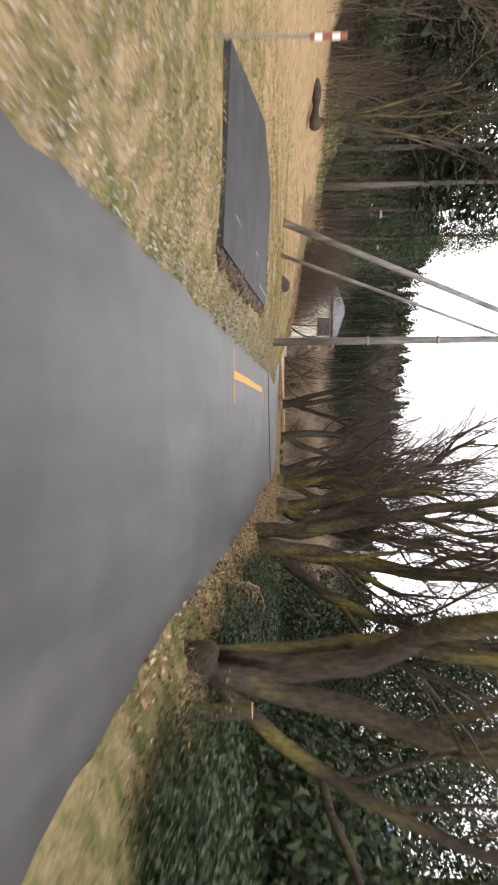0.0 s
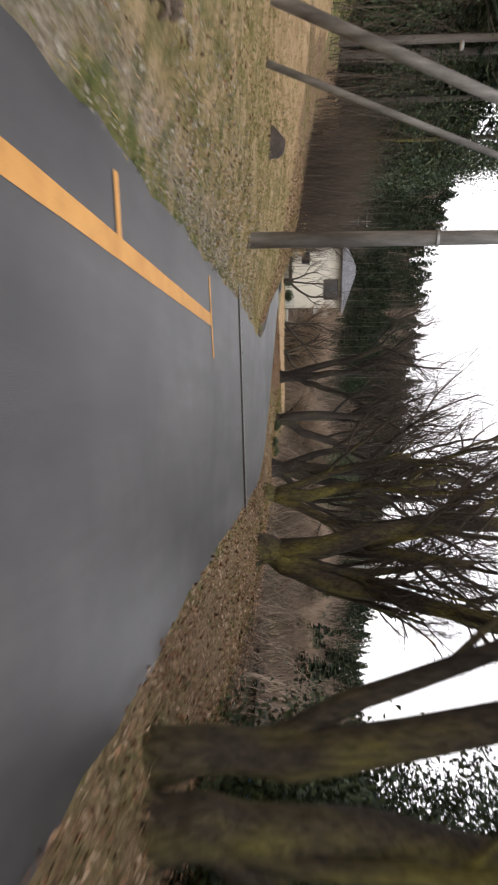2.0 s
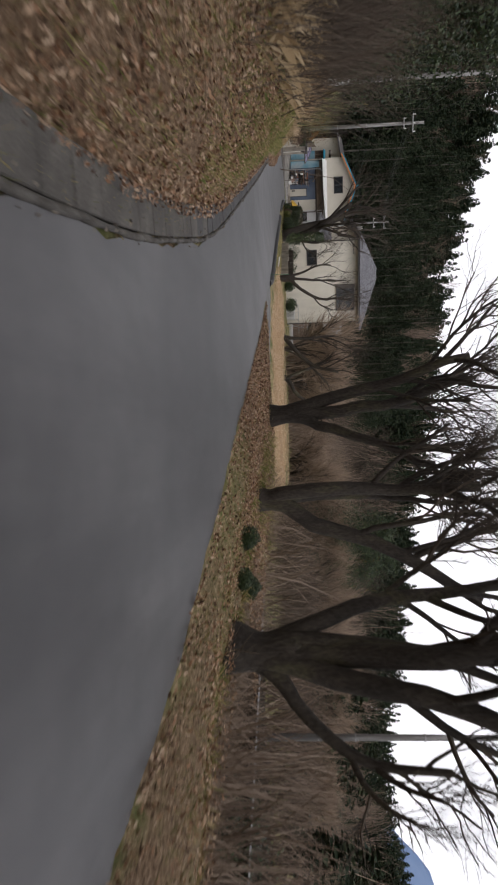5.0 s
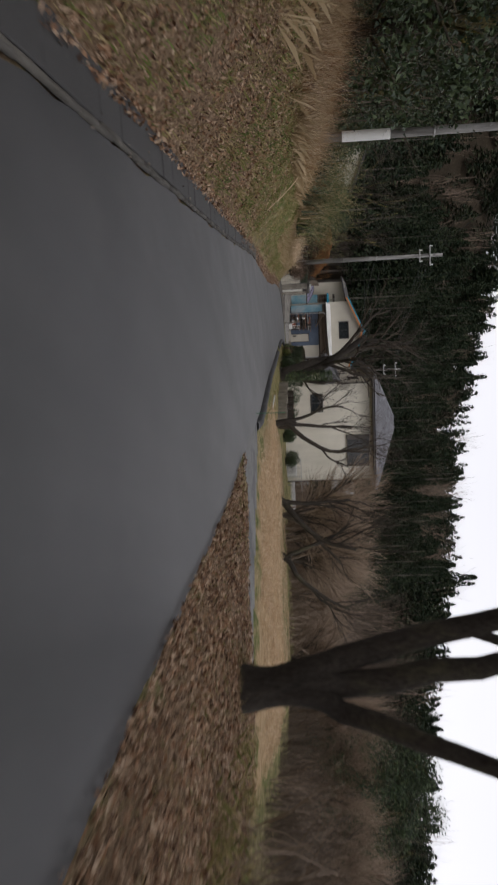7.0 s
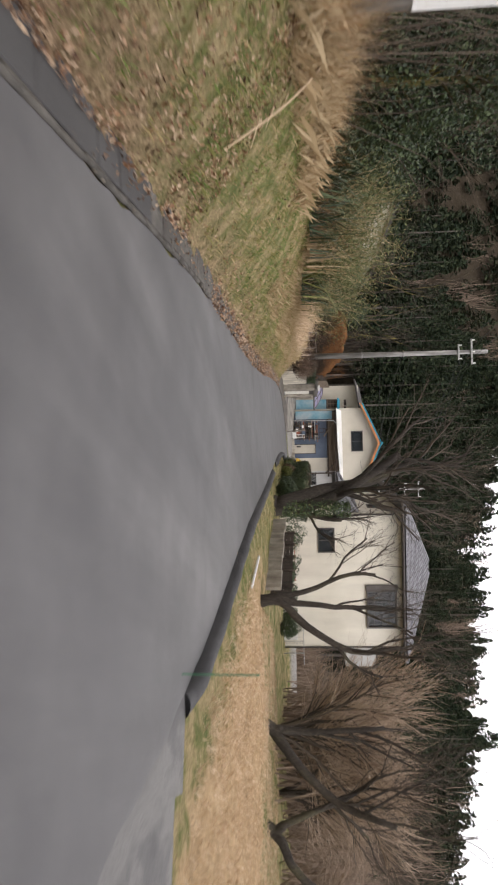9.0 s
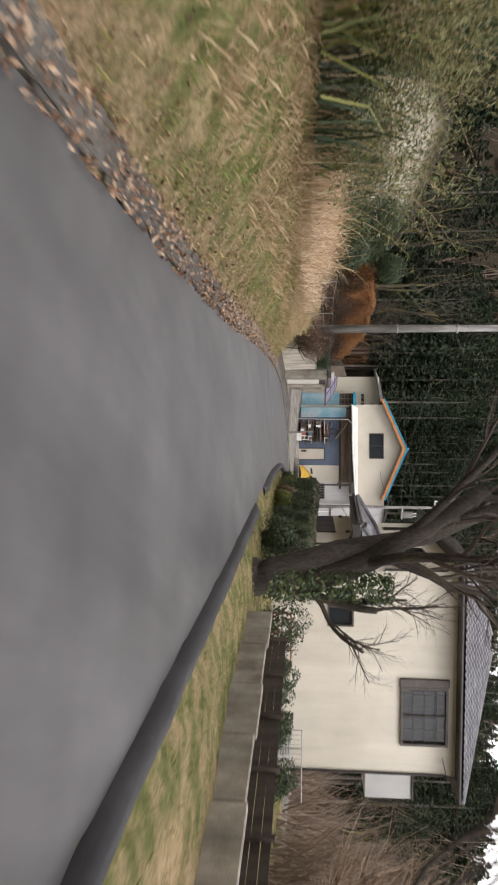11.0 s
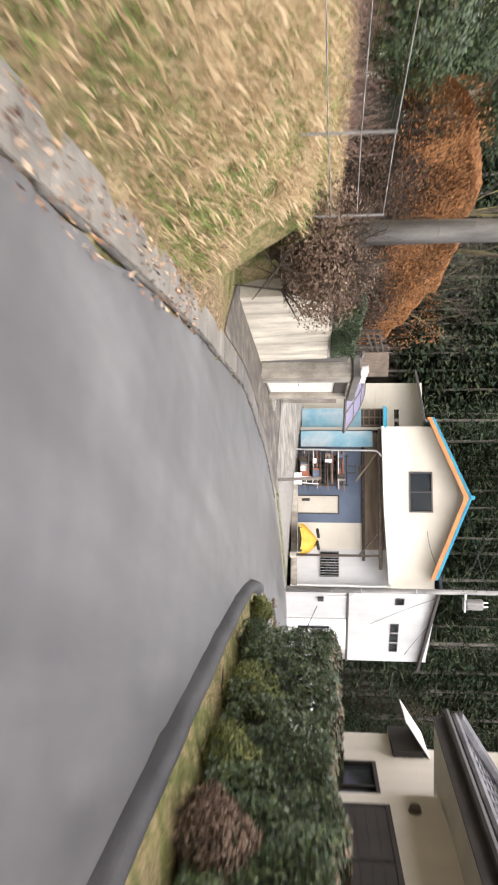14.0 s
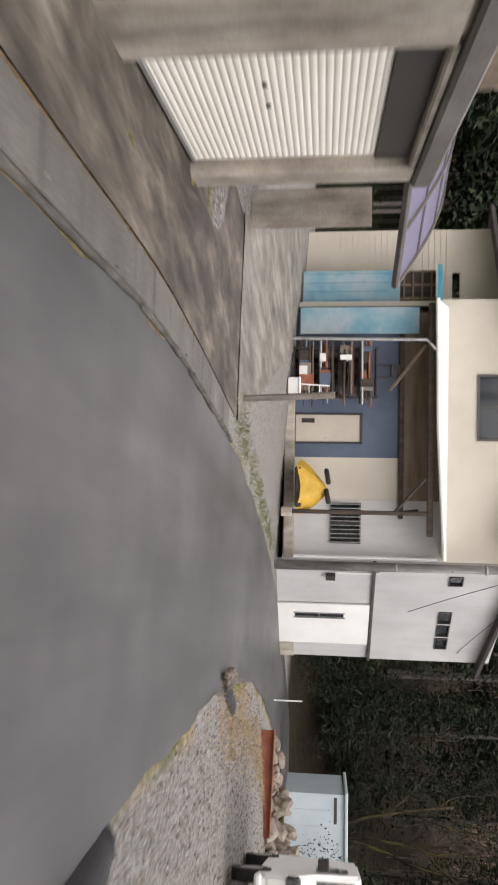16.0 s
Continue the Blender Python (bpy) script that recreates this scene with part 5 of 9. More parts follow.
def gutter_line():
    """Gutter lids and a broken lip between lane and bank."""
    p = along(LEFT, 37.0, 116.0)
    s = np.r_[0, np.cumsum(np.linalg.norm(np.diff(p, axis=0), axis=1))]
    t = thing("roadside_gutter", pose(0, 0, 0), "row of weathered concrete gutter lids along the lane", "gutter")
    at = np.arange(0.4, s[-1] - 0.6, 0.605)
    lids = [Geo().soft_box(-0.3, 0.3, -0.2, 0.2, -0.06, 0.02, 0.01).mesh("gutter_lid", M[m]) for m in ("old_asphalt", "gutter", "pale_gutter", "dark_concrete")]
    r = np.random.default_rng(44)
    for i, a in enumerate(at):
        x, y = (np.interp(a, s, p[:, k]) for k in (0, 1))
        x2, y2 = (np.interp(a + 0.3, s, p[:, k]) for k in (0, 1))
        d = unit(np.array([x2 - x, y2 - y]))
        n = np.array([-d[1], d[0]])
        o = new("gutter_lid", lids[3 if y > 103 + np.sin(i * 1.3) else 2 if y > 83 + np.sin(i * 1.9) else int(y < 46 + np.sin(i * 2.3) or y > 66)])
        o.parent = t
        o.matrix_basis = pose(x + n[0] * 0.27, y + n[1] * 0.27, 0.0 + 0.005 * np.sin(i * 1.7), 1.0 * np.sin(i), 0.5 * np.cos(i * 2.1), np.degrees(np.arctan2(d[1], d[0])))
    # the broken lip on the lane's side
    lip = Geo()
    d = unit_rows(np.gradient(p, axis=0))
    n = np.stack([-d[:, 1], d[:, 0]], 1)
    for i in range(len(p) - 2):
        if r.uniform() < np.interp(p[i, 1], [40, 66, 72, 100, 116], [0.97, 0.9, 0.5, 0.6, 0.8]):
            q = np.c_[p[i:i + 3] + n[i:i + 3] * (0.03 + r.normal(0, 0.008)), np.full(3, 0.005)]
            lip.tube(q, [0.028, r.uniform(0.022, 0.036), 0.026], 6)
    tagged(part("lip", lip, M["gutter"], t, smooth=True), kind="stuff")
    chips = Geo()
    for i in range(420):
        a = r.uniform(0, s[-1])
        j = min(int(np.searchsorted(s, a)), len(p) - 1)
        c = p[j] + n[j] * r.normal(0.06, 0.06)
        bm = bmesh.new()
        bmesh.ops.create_icosphere(bm, subdivisions=1, radius=float(r.uniform(0.006, 0.02)))
        chips.bm(bm, pose(*c, 0.02, *r.uniform(0, 360, 3)) @ Matrix.Diagonal((1.3, 1, 0.6, 1)))
    tagged(chips.ob("stone_chips", M["stone"]), "pale stone chips strewn along the gutter", "gravel", kind="stuff")


gutter_line()


def painted(name, pts, width, mat, label, z=0.004):
    p = np.array(pts, float)
    p = resample(p, 0.4) if len(p) > 2 else np.linspace(p[0], p[1], 8)
    d = unit_rows(np.gradient(p, axis=0))
    n = np.stack([-d[:, 1], d[:, 0]], 1)
    w = width / 2 * (1 + 0.02 * np.sin(np.arange(len(p)) * 2.1))[:, None]
    a, b = p - n * w, p + n * w
    v = np.concatenate([np.c_[a, grade(a[:, 1]) + z], np.c_[b, grade(b[:, 1]) + z]])
    m = len(p)
    o = Geo().add(v, [(i, i + 1, m + i + 1, m + i) for i in range(m - 1)]).ob(name, mat)
    return tagged(o, label, "road marking", kind="structure")


painted("road_line", [(-1.35, 16.75), (-1.45, 19.6), (-1.53, 22.6), (-1.62, 25.9)], 0.16, M["yellow_line"], "faded orange-yellow line painted along the lane")
painted("road_line", [(-1.86, 16.7), (-0.8, 16.86)], 0.14, M["yellow_line"], "faded orange-yellow cross line painted on the lane", 0.008)
painted("road_line", [(-1.98, 21.03), (-1.55, 21.13)], 0.12, M["yellow_line"], "faded orange-yellow tick painted on the lane", 0.008)
painted("road_line", [(-2.16, 25.63), (-1.13, 26.07)], 0.12, M["yellow_line"], "faded orange-yellow tick painted on the lane", 0.008)


def drain_grating():
    a, b = np.array([-2.8, 29.8]), np.array([1.66, 31.45])
    d = (b - a) / np.linalg.norm(b - a)
    t = thing("drain_grating", pose(*a, float(grade(30.6)), 0, -0.45, np.degrees(np.arctan2(d[1], d[0]))), "narrow steel drain grating across the lane", "drain")
    length = float(np.linalg.norm(b - a))
    part("frame", Geo().box(0, length, -0.24, -0.2, -0.05, 0.01).box(0, length, 0.2, 0.24, -0.05, 0.01), M["bronze_frame"], t)
    # black sheet on the road surface, painted shade for the hollow under the bars
    part("channel", Geo().box(0, length, -0.2, 0.2, 0.002, 0.008), M["rubber"], t)
    bars = Geo()
    for i in range(int(length / 0.1)):
        bars.box(0.02 + i * 0.1, 0.045 + i * 0.1, -0.2, 0.2, 0.008, 0.0105)
    for k in (-0.07, 0.07):
        bars.box(0, length, k - 0.011, k + 0.011, 0.008, 0.0102)
    tagged(part("bearing_bar", bars, M["steel"], t), kind="stuff")


drain_grating()


M["worn_line"] = material("worn_white_paint", [(0.35, g(0.06)), (0.5, g(0.22)), (0.7, g(0.34))], 6, 8, (0.6, 0.85), 0.3, 130)


def asphalt_pad():
    c = np.array([(-2.76, 12.75), (-3.1, 17.2), (-3.54, 21.68), (-6.1, 20.6), (-6.0, 16.4), (-5.1, 11.9)])
    z = [gz(x, y) + 0.07 for x, y in c]
    v = [(x, y, h + 0.03) for (x, y), h in zip(c, z)] + [(x, y, h - 0.3) for (x, y), h in zip(c, z)]
    o = Geo().add(v, [(0, 1, 4, 5), (1, 2, 3, 4)] + [(i, i + 6, (i + 1) % 6 + 6, (i + 1) % 6) for i in range(6)]).ob("parking_pad", M["kerb"])
    tagged(o, "small raised pad of dark asphalt in the grass", "parking pad", kind="structure")
    for k0, k1, off in ((0.12, 0.3, 0.32), (0.4, 0.62, 0.36), (0.72, 0.98, 0.12)):
        p = [c[0] * (1 - k) + c[2] * k + np.array([-0.97, -0.21]) * off * 2 for k in (k0, k1)]
        zz = [z[0] * (1 - k) + z[2] * k + 0.036 + (z[4] - z[1]) * off * 2 / 2.9 for k in (k0, k1)]
        n = np.array([0.03, 0.006])
        o = Geo().add([(*(p[0] - n), zz[0]), (*(p[1] - n), zz[1]), (*(p[1] + n), zz[1]), (*(p[0] + n), zz[0])], [(0, 1, 2, 3)]).ob("pad_line", M["worn_line"])
        tagged(o, "worn white line on the asphalt pad", "road marking", kind="structure")
    soil = Geo()
    r = np.random.default_rng(5)
    for e0, e1 in ((0, 1), (1, 2), (2, 3)):
        for k in np.linspace(0, 1, 150):
            p = c[e0] * (1 - k) + c[e1] * k + np.array([0.12, 0.03]) + r.normal(0, 0.07, 2)
            bm = bmesh.new()
            bmesh.ops.create_icosphere(bm, subdivisions=1, radius=float(r.uniform(0.02, 0.06)))
            soil.bm(bm, pose(*p, gz(*p) + 0.04, *r.uniform(0, 90, 3)) @ Matrix.Diagonal((1.5, 1, 0.6, 1)))
    tagged(soil.ob("soil_bank", M["soil"]), "dark crumbled soil along the pad's edge", "soil", kind="stuff")


asphalt_pad()


def yard():
    """The stained apron before the garage and the worn drive up beside it."""
    road = along(LEFT, 101.6, 116.4)
    n = 40
    d = unit_rows(np.gradient(road, axis=0))
    inner = even(road + np.stack([-d[:, 1], d[:, 0]], 1) * 0.5, n)
    outer = even(np.array([(-30.3, 102.2), (-31.0, 105.0), (-31.6, 107.7), (-32.2, 109.2), (-33.5, 112.6), (-33.8, 114.2), (-33.9, 116.3)]), n)
    strip("garage_apron", inner, outer, M["apron"], 0.012, 8, "stained dark concrete apron before the garage", "pavement", lift=lambda x, y: np.maximum(ground_z(x, y), 0) + 0.018)
    a = even(np.array([(-31.15, 116.4), (-32.5, 119.2), (-34.2, 122.4), (-36.0, 126.0)]), 24)
    b = even(np.array([(-33.9, 114.6), (-35.3, 117.6), (-37.2, 120.4), (-39.4, 123.6)]), 24)
    strip("drive", a, b, M["drive"], 0.02, 10, "worn pale concrete drive rising beside the garage", "pavement", lift=lambda x, y: np.maximum(ground_z(x, y), 0) + 0.03 + 0.012 * lumps(x, y, 0.9, 2))


yard()


# ---- poles and wires ----
def utility_pole(x, y, z, height, r=0.16, turn=0.0, arms=(), transformer=False, lean=(0, 0), band=False, label="tall grey concrete utility pole", steps=True):
    t = thing("utility_pole", pose(x, y, z, 0, 0, turn), label, "utility pole", "utility poles")
    top = np.array([lean[0] * height, lean[1] * height, height])
    part("post", Geo().tube([(0, 0, -0.5), top], [r, r * 0.62], 16), M["pole"], t, smooth=True)
    if steps:
        for i in range(10):
            h = 2.2 + i * 0.75
            if h < height - 0.5:
                s = 1 if i % 2 else -1
                part("step", Geo().tube([(0, s * r * 0.6, h), (0, s * (r + 0.16), h + 0.02)], 0.012, 5), M["steel"], t)
    if band:
        part("band", Geo().tube([(0, 0, 0.95), (0, 0, 2.35)], r * 1.03, 16), M["white_metal"], t, "white reflective wrap")
    for h in (3.6, 6.2):
        if h < height:
            part("strap", Geo().tube([(0, 0, h), (0, 0, h + 0.05)], r * 1.0 + 0.012, 14), M["steel"], t)
    for h, half in arms:
        a = part("crossarm", Geo().soft_box(-half, half, -0.2, -0.1, h - 0.05, h + 0.05, 0.01), M["steel"], t)
        for k in np.linspace(-half + 0.08, half - 0.08, 3 if half > 0.5 else 2):
            part("insulator", Geo().tube([(k, -0.15, h + 0.05), (k, -0.15, h + 0.12), (k, -0.15, h + 0.2)], [0.05, 0.03, 0.055], 10), M["white_metal"], a)
    if transformer:
        c = part("transformer", Geo().tube([(0.55, -0.1, height - 4.3), (0.55, -0.1, height - 4.25), (0.55, -0.1, height - 3.55), (0.55, -0.1, height - 3.5)], [0.2, 0.26, 0.26, 0.2], 16), M["pole"], t, "grey transformer can")
        for k in (-0.1, 0.1):
            part("bushing", Geo().tube([(0.55 + k, -0.1, height - 3.5), (0.55 + k, -0.1, height - 3.25)], 0.035, 8), M["white_metal"], c)
        part("bracket", Geo().box(0.05, 0.4, -0.16, -0.04, height - 4.35, height - 4.25).box(0.3, 0.85, -0.35, 0.15, height - 4.4, height - 4.33), M["steel"], t)
    return t


M["wire"] = material("black_cable", [(0.3, g(0.02)), (0.7, g(0.035))], 5, 2, (0.5, 0.7), 0, 10)


def cable(a, b, sag=0.5, r=0.013):
    k = np.linspace(0, 1, 14)[:, None]
    p = np.array(a) * (1 - k) + np.array(b) * k - np.array([0, 0, 1.0]) * (4 * sag * k * (1 - k))
    o = Geo().tube(p, r, 4, False).ob("overhead_cable", M["wire"])
    return tagged(o, "thin black overhead cable between poles", "cable", "overhead cables")


utility_pole(-3.72, 30.25, 0.08, 11.5, 0.16, 20, [(10.6, 0.7)], steps=False, label="grey concrete utility pole on the grass verge")
utility_pole(-7.12, 29.88, 0.42, 9.6, 0.075, 0, lean=(0.37, 0.15), steps=False, label="thin galvanised steel prop leaning towards the utility pole")
utility_pole(-8.31, 29.8, 0.52, 10.2, 0.14, 0, lean=(0.4, 0.17), steps=False, label="weathered concrete pole leaning towards the other poles")
utility_pole(-17.36, 66.7, 1.9, 9.0, 0.15, 20, [(8.2, 0.6)], band=True, label="grey utility pole with a white wrap on the bank")
utility_pole(-30.6, 101.4, 1.6, 11.4, 0.2, 20, [(10.4, 0.8), (9.6, 0.5)], label="tall grey concrete utility pole on the bank above the wall")
utility_pole(-29.55, 127.0, 0, 12.8, 0.15, 25, [(12.2, 0.8), (10.9, 0.6)], True, label="utility pole with a transformer beside the warehouse")
utility_pole(9.5, 63.0, -0.6, 12.0, 0.15, 0, [(11.2, 0.7)], label="distant utility pole beyond the side lane")
P1, P2, P3 = (-30.6, 101.4, 11.9), (-29.55, 127.0, 12.3), (-17.36, 66.7, 10.1)
for k in (-0.6, 0.0, 0.6):
    cable((P1[0] + k, P1[1], P1[2]), (P2[0] + k, P2[1], P2[2] - 0.1), 0.5)
    cable((P3[0] + k, P3[1], P3[2] - 0.1), (P1[0] + k, P1[1], P1[2]), 0.7)
for k, h in ((0.1, 8.4), (-0.1, 7.8)):
    cable((P1[0] + k, P1[1], h), (P2[0], P2[1], h + 0.6), 0.6)
cable((-29.6, 126.9, 7.9), (-32.5, 127.0, 6.9), 0.25)
cable((-29.6, 126.9, 8.2), (-28.3, 129.3, 4.2), 0.15)
cable((-29.6, 126.9, 8.6), (-27.0, 131.0, 6.0), 0.2)
cable((-29.6, 126.9, 9.5), (-60, 150, 13), 0.8)
cable((-29.6, 126.9, 10.2), (-12.6, 99.4, 6.0), 0.8)
for k in (-0.4, 0.4):
    cable((-3.72 + k, 30.25, 10.9), (-17.36 + k, 66.7, 10.1), 0.9)
    cable((-3.72 + k, 30.25, 10.9), (-0.31 + k, -12.35, 11.0), 0.9)

# ---- loose things round the houses ----
def tarp_covered_cart():
    t = thing("covered_barrow", BHM @ pose(-2.3, -0.95, 0.5), "yellow tarpaulin thrown over a barrow, tyres showing on top", "barrow")
    r = np.random.default_rng(4)
    n, m = 26, 12
    v = []
    for j in range(m):
        k = j / (m - 1)
        for i in range(n):
            a = 2 * np.pi * i / n
            spread = 0.16 + (1 - k) * 0.85
            fold = 1 + 0.13 * np.sin(a * 5 + 1) * (1 - k) + 0.07 * np.sin(a * 9 + k * 3)
            v.append((0.75 * spread * fold * np.cos(a) + 0.12 * k, 0.42 * spread * fold * np.sin(a), 0.22 + 0.82 * k ** 0.75 + 0.06 * np.sin(a * 3) * (1 - k)))
    f = [(j * n + i, j * n + (i + 1) % n, (j + 1) * n + (i + 1) % n, (j + 1) * n + i) for j in range(m - 1) for i in range(n)] + [tuple((m - 1) * n + i for i in range(n))]
    part("tarpaulin", Geo().add(v, f), M["tarp"], t, smooth=True)
    part("tray", Geo().soft_box(-0.6, 0.6, -0.32, 0.32, 0.1, 0.3, 0.04), M["dark_trim"], t)
    for x in (-0.3, 0.28):
        k = np.linspace(0, 2 * np.pi, 19)
        part("tyre", Geo().tube(np.stack([x + 0.17 * np.cos(k), -0.03 + 0.17 * np.sin(k), np.full(19, 1.06) + 0.03 * np.cos(k)], 1), 0.075, 8, False), M["rubber"], t, smooth=True)
    for x in (-0.5, 0.5):
        part("leg", Geo().tube([(x, 0, 0), (x, 0, 0.14)], 0.03, 6), M["steel"], t)


BHM = pose(-29.8, 127.7, 0, 0, 0, 13.3)
tarp_covered_cart()


def storage_rack():
    t = thing("storage_rack", BHM @ pose(-6.45, -0.9, 0.35), "open steel rack crowded with pipes, planks and boxes", "rack")
    r = np.random.default_rng(9)
    for x in (0.0, 1.45):
        for y in (0.0, 0.6):
            part("upright", Geo().box(x, x + 0.04, y, y + 0.04, 0, 2.7), M["dark_trim"], t)
    for z in (0.3, 0.9, 1.5, 2.1, 2.6):
        part("shelf", Geo().box(0, 1.49, 0, 0.64, z, z + 0.03), M["dark_wood"], t)
    for i in range(64):
        z = (0.34, 0.94, 1.54, 2.14)[i % 4] + r.uniform(0, 0.42)
        y = r.uniform(-0.12, 0.55)
        rad = r.uniform(0.012, 0.042)
        part("pipe", Geo().tube([(r.uniform(-0.35, 0.1), y, z), (r.uniform(1.2, 1.8), y + r.uniform(-0.06, 0.06), z + r.uniform(-0.05, 0.05))], rad, 6), M[("dark_trim", "dark_wood", "grey_wood", "rust", "dark_wood", "steel", "board")[i % 7]], t)
    for i in range(26):
        x, z = r.uniform(-0.05, 1.15), (0.34, 0.94, 1.54, 2.14)[i % 4]
        part("box", Geo().soft_box(x, x + r.uniform(0.15, 0.4), r.uniform(-0.15, 0.0), 0.3, z, z + r.uniform(0.12, 0.45), 0.01), M[("dark_trim", "board", "dark_wood", "rust", "grey_wood", "blue_wall", "white_metal")[i % 7]], t)
    for i in range(8):
        part("plank", Geo().soft_box(0.1 + 0.17 * i, 0.22 + 0.17 * i, 0.62, 0.66, 0.0, r.uniform(1.6, 2.6), 0.01), M[("grey_wood", "dark_wood", "board")[i % 3]], t)


storage_rack()


def old_chair():
    t = thing("chair", BHM @ pose(-5.75, -0.7, 2.98), "old dark metal chair stored on top of the rack", "chair")
    part("seat", Geo().soft_box(-0.2, 0.2, -0.2, 0.2, 0.42, 0.46, 0.01), M["dark_wood"], t)
    part("backrest", Geo().soft_box(-0.2, 0.2, 0.18, 0.21, 0.6, 0.85, 0.01), M["dark_wood"], t)
    for x in (-0.18, 0.18):
        part("leg", Geo().tube([(x, -0.18, 0), (x, -0.18, 0.43)], 0.015, 6), M["dark_trim"], t)
        part("leg", Geo().tube([(x, 0.18, 0), (x, 0.2, 0.86)], 0.015, 6), M["dark_trim"], t)


old_chair()


def small_things():
    t = thing("foam_box", BHM @ pose(-5.2, -1.5, gz(-34.9, 124.9)), "white polystyrene box on the ground", "box")
    part("body", Geo().soft_box(-0.28, 0.28, -0.18, 0.18, 0, 0.3, 0.02), M["white_metal"], t)
    part("lid", Geo().soft_box(-0.3, 0.3, -0.2, 0.2, 0.3, 0.37, 0.02), M["white_metal"], t)
    x, y = -31.7, 116.9
    t = thing("wooden_post", pose(x, y, gz(x, y) - 0.1, 2, -3, 30), "grey wooden post standing beside the drive", "post")
    part("stake", Geo().soft_box(-0.05, 0.05, -0.05, 0.05, 0, 1.7, 0.012), M["grey_wood"], t)
    t = thing("handcart_frame", BHM @ pose(-5.3, -1.7, 0.4), "folded pale metal handcart leaning on the rack", "handcart")
    for k in (0, 0.3):
        part("side_rail", Geo().tube([(k, 0, 0.02), (k + 0.05, 0.25, 1.2)], 0.02, 6), M["white_metal"], t)
    for h in (0.3, 0.6, 0.9):
        part("rung", Geo().tube([(0.04 * h, 0.2 * h, h), (0.3 + 0.04 * h, 0.2 * h, h)], 0.015, 6), M["white_metal"], t)
    # marker stake at the field
    x, y = -4.7, 11.1
    t = thing("marker_stake", pose(x, y, gz(x, y) - 0.1, 0, 0, 40), "pale wooden stake with a red and white marker plate", "marker")
    part("stake", Geo().tube([(0, 0, 0), (0.04, 0.02, 1.3)], 0.022, 7), M["grey_wood"], t)
    part("plate", Geo().soft_box(0.0, 0.08, -0.02, 0.0, 1.2, 1.62, 0.004), M["rust"], t, "faded red plate")
    for z in (1.25, 1.45):
        part("stripe", Geo().box(0.004, 0.076, -0.026, -0.021, z, z + 0.09), M["white_metal"], t, "white stripe")
    x, y = -14.82, 34.49
    t = thing("fallen_log", pose(x, y, gz(x, y) + 0.12, 0, 0, 160), "dark rotting log lying in the field", "log")
    k = np.linspace(-1, 1, 9)
    part("stem", Geo().tube(np.stack([1.5 * k, 0.1 * np.sin(k * 3), 0.05 * np.cos(k * 4)], 1), 0.2 + 0.06 * np.sin(k * 5), 10), M["dark_wood"], t, smooth=True)
    x, y = -6.32, 32.34
    t = thing("tree_stump", pose(x, y, gz(x, y)), "low brown stump in the dry grass", "stump")
    part("stem", Geo().tube([(0, 0, -0.15), (0.02, 0, 0.0), (0.05, 0, 0.1), (0.09, 0.04, 0.22), (0.1, 0.05, 0.28)], [0.5, 0.38, 0.28, 0.22, 0.12], 14), M["dark_wood"], t, smooth=True)


small_things()


def stone_pile():
    r = np.random.default_rng(14)
    made = []
    for i in range(6):
        bm = bmesh.new()
        bmesh.ops.create_icosphere(bm, subdivisions=2, radius=1)
        for v in bm.verts:
            p = np.array(v.co)
            k = 1 + 0.22 * np.sin(p @ r.normal(0, 2, 3) + i) + 0.12 * np.sin(p @ r.normal(0, 4, 3))
            v.co = v.co * float(k)
        me = Geo().bm(bm).mesh("stone", M["stone"])
        made.append(me)
    a, b = np.array([-25.2, 124.2]), np.array([-22.4, 122.6])
    n = 0
    for layer, count in ((0, 24), (1, 20), (2, 12)):
        for i in range(count):
            k = (i + 0.5) / count * (0.9 if layer else 1) + 0.05 * layer
            s = r.uniform(0.1, 0.21)
            p = a * (1 - k) + b * k + r.normal(0, 0.16, 2) + np.array([0.2, 0.45]) * layer * 0.3
            grow_k = 0.45 + 0.75 * k
            o = new("stone", made[n % 6])
            o.matrix_basis = pose(*p, gz(*p) + 0.08 + layer * 0.22 * grow_k, *r.uniform(0, 360, 3)) @ Matrix.Diagonal((s * 1.3, s, s * 0.8, 1))
            tagged(o, "rough grey-buff field stone in a heap", "stone", "stones in the heap")
            n += 1


stone_pile()


M["pale_blue"] = material("pale_blue_steel", [(0.3, (0.42, 0.5, 0.55)), (0.7, (0.52, 0.6, 0.65))], 0.8, 5, (0.4, 0.6), 0.03, 40, fine=0.04)


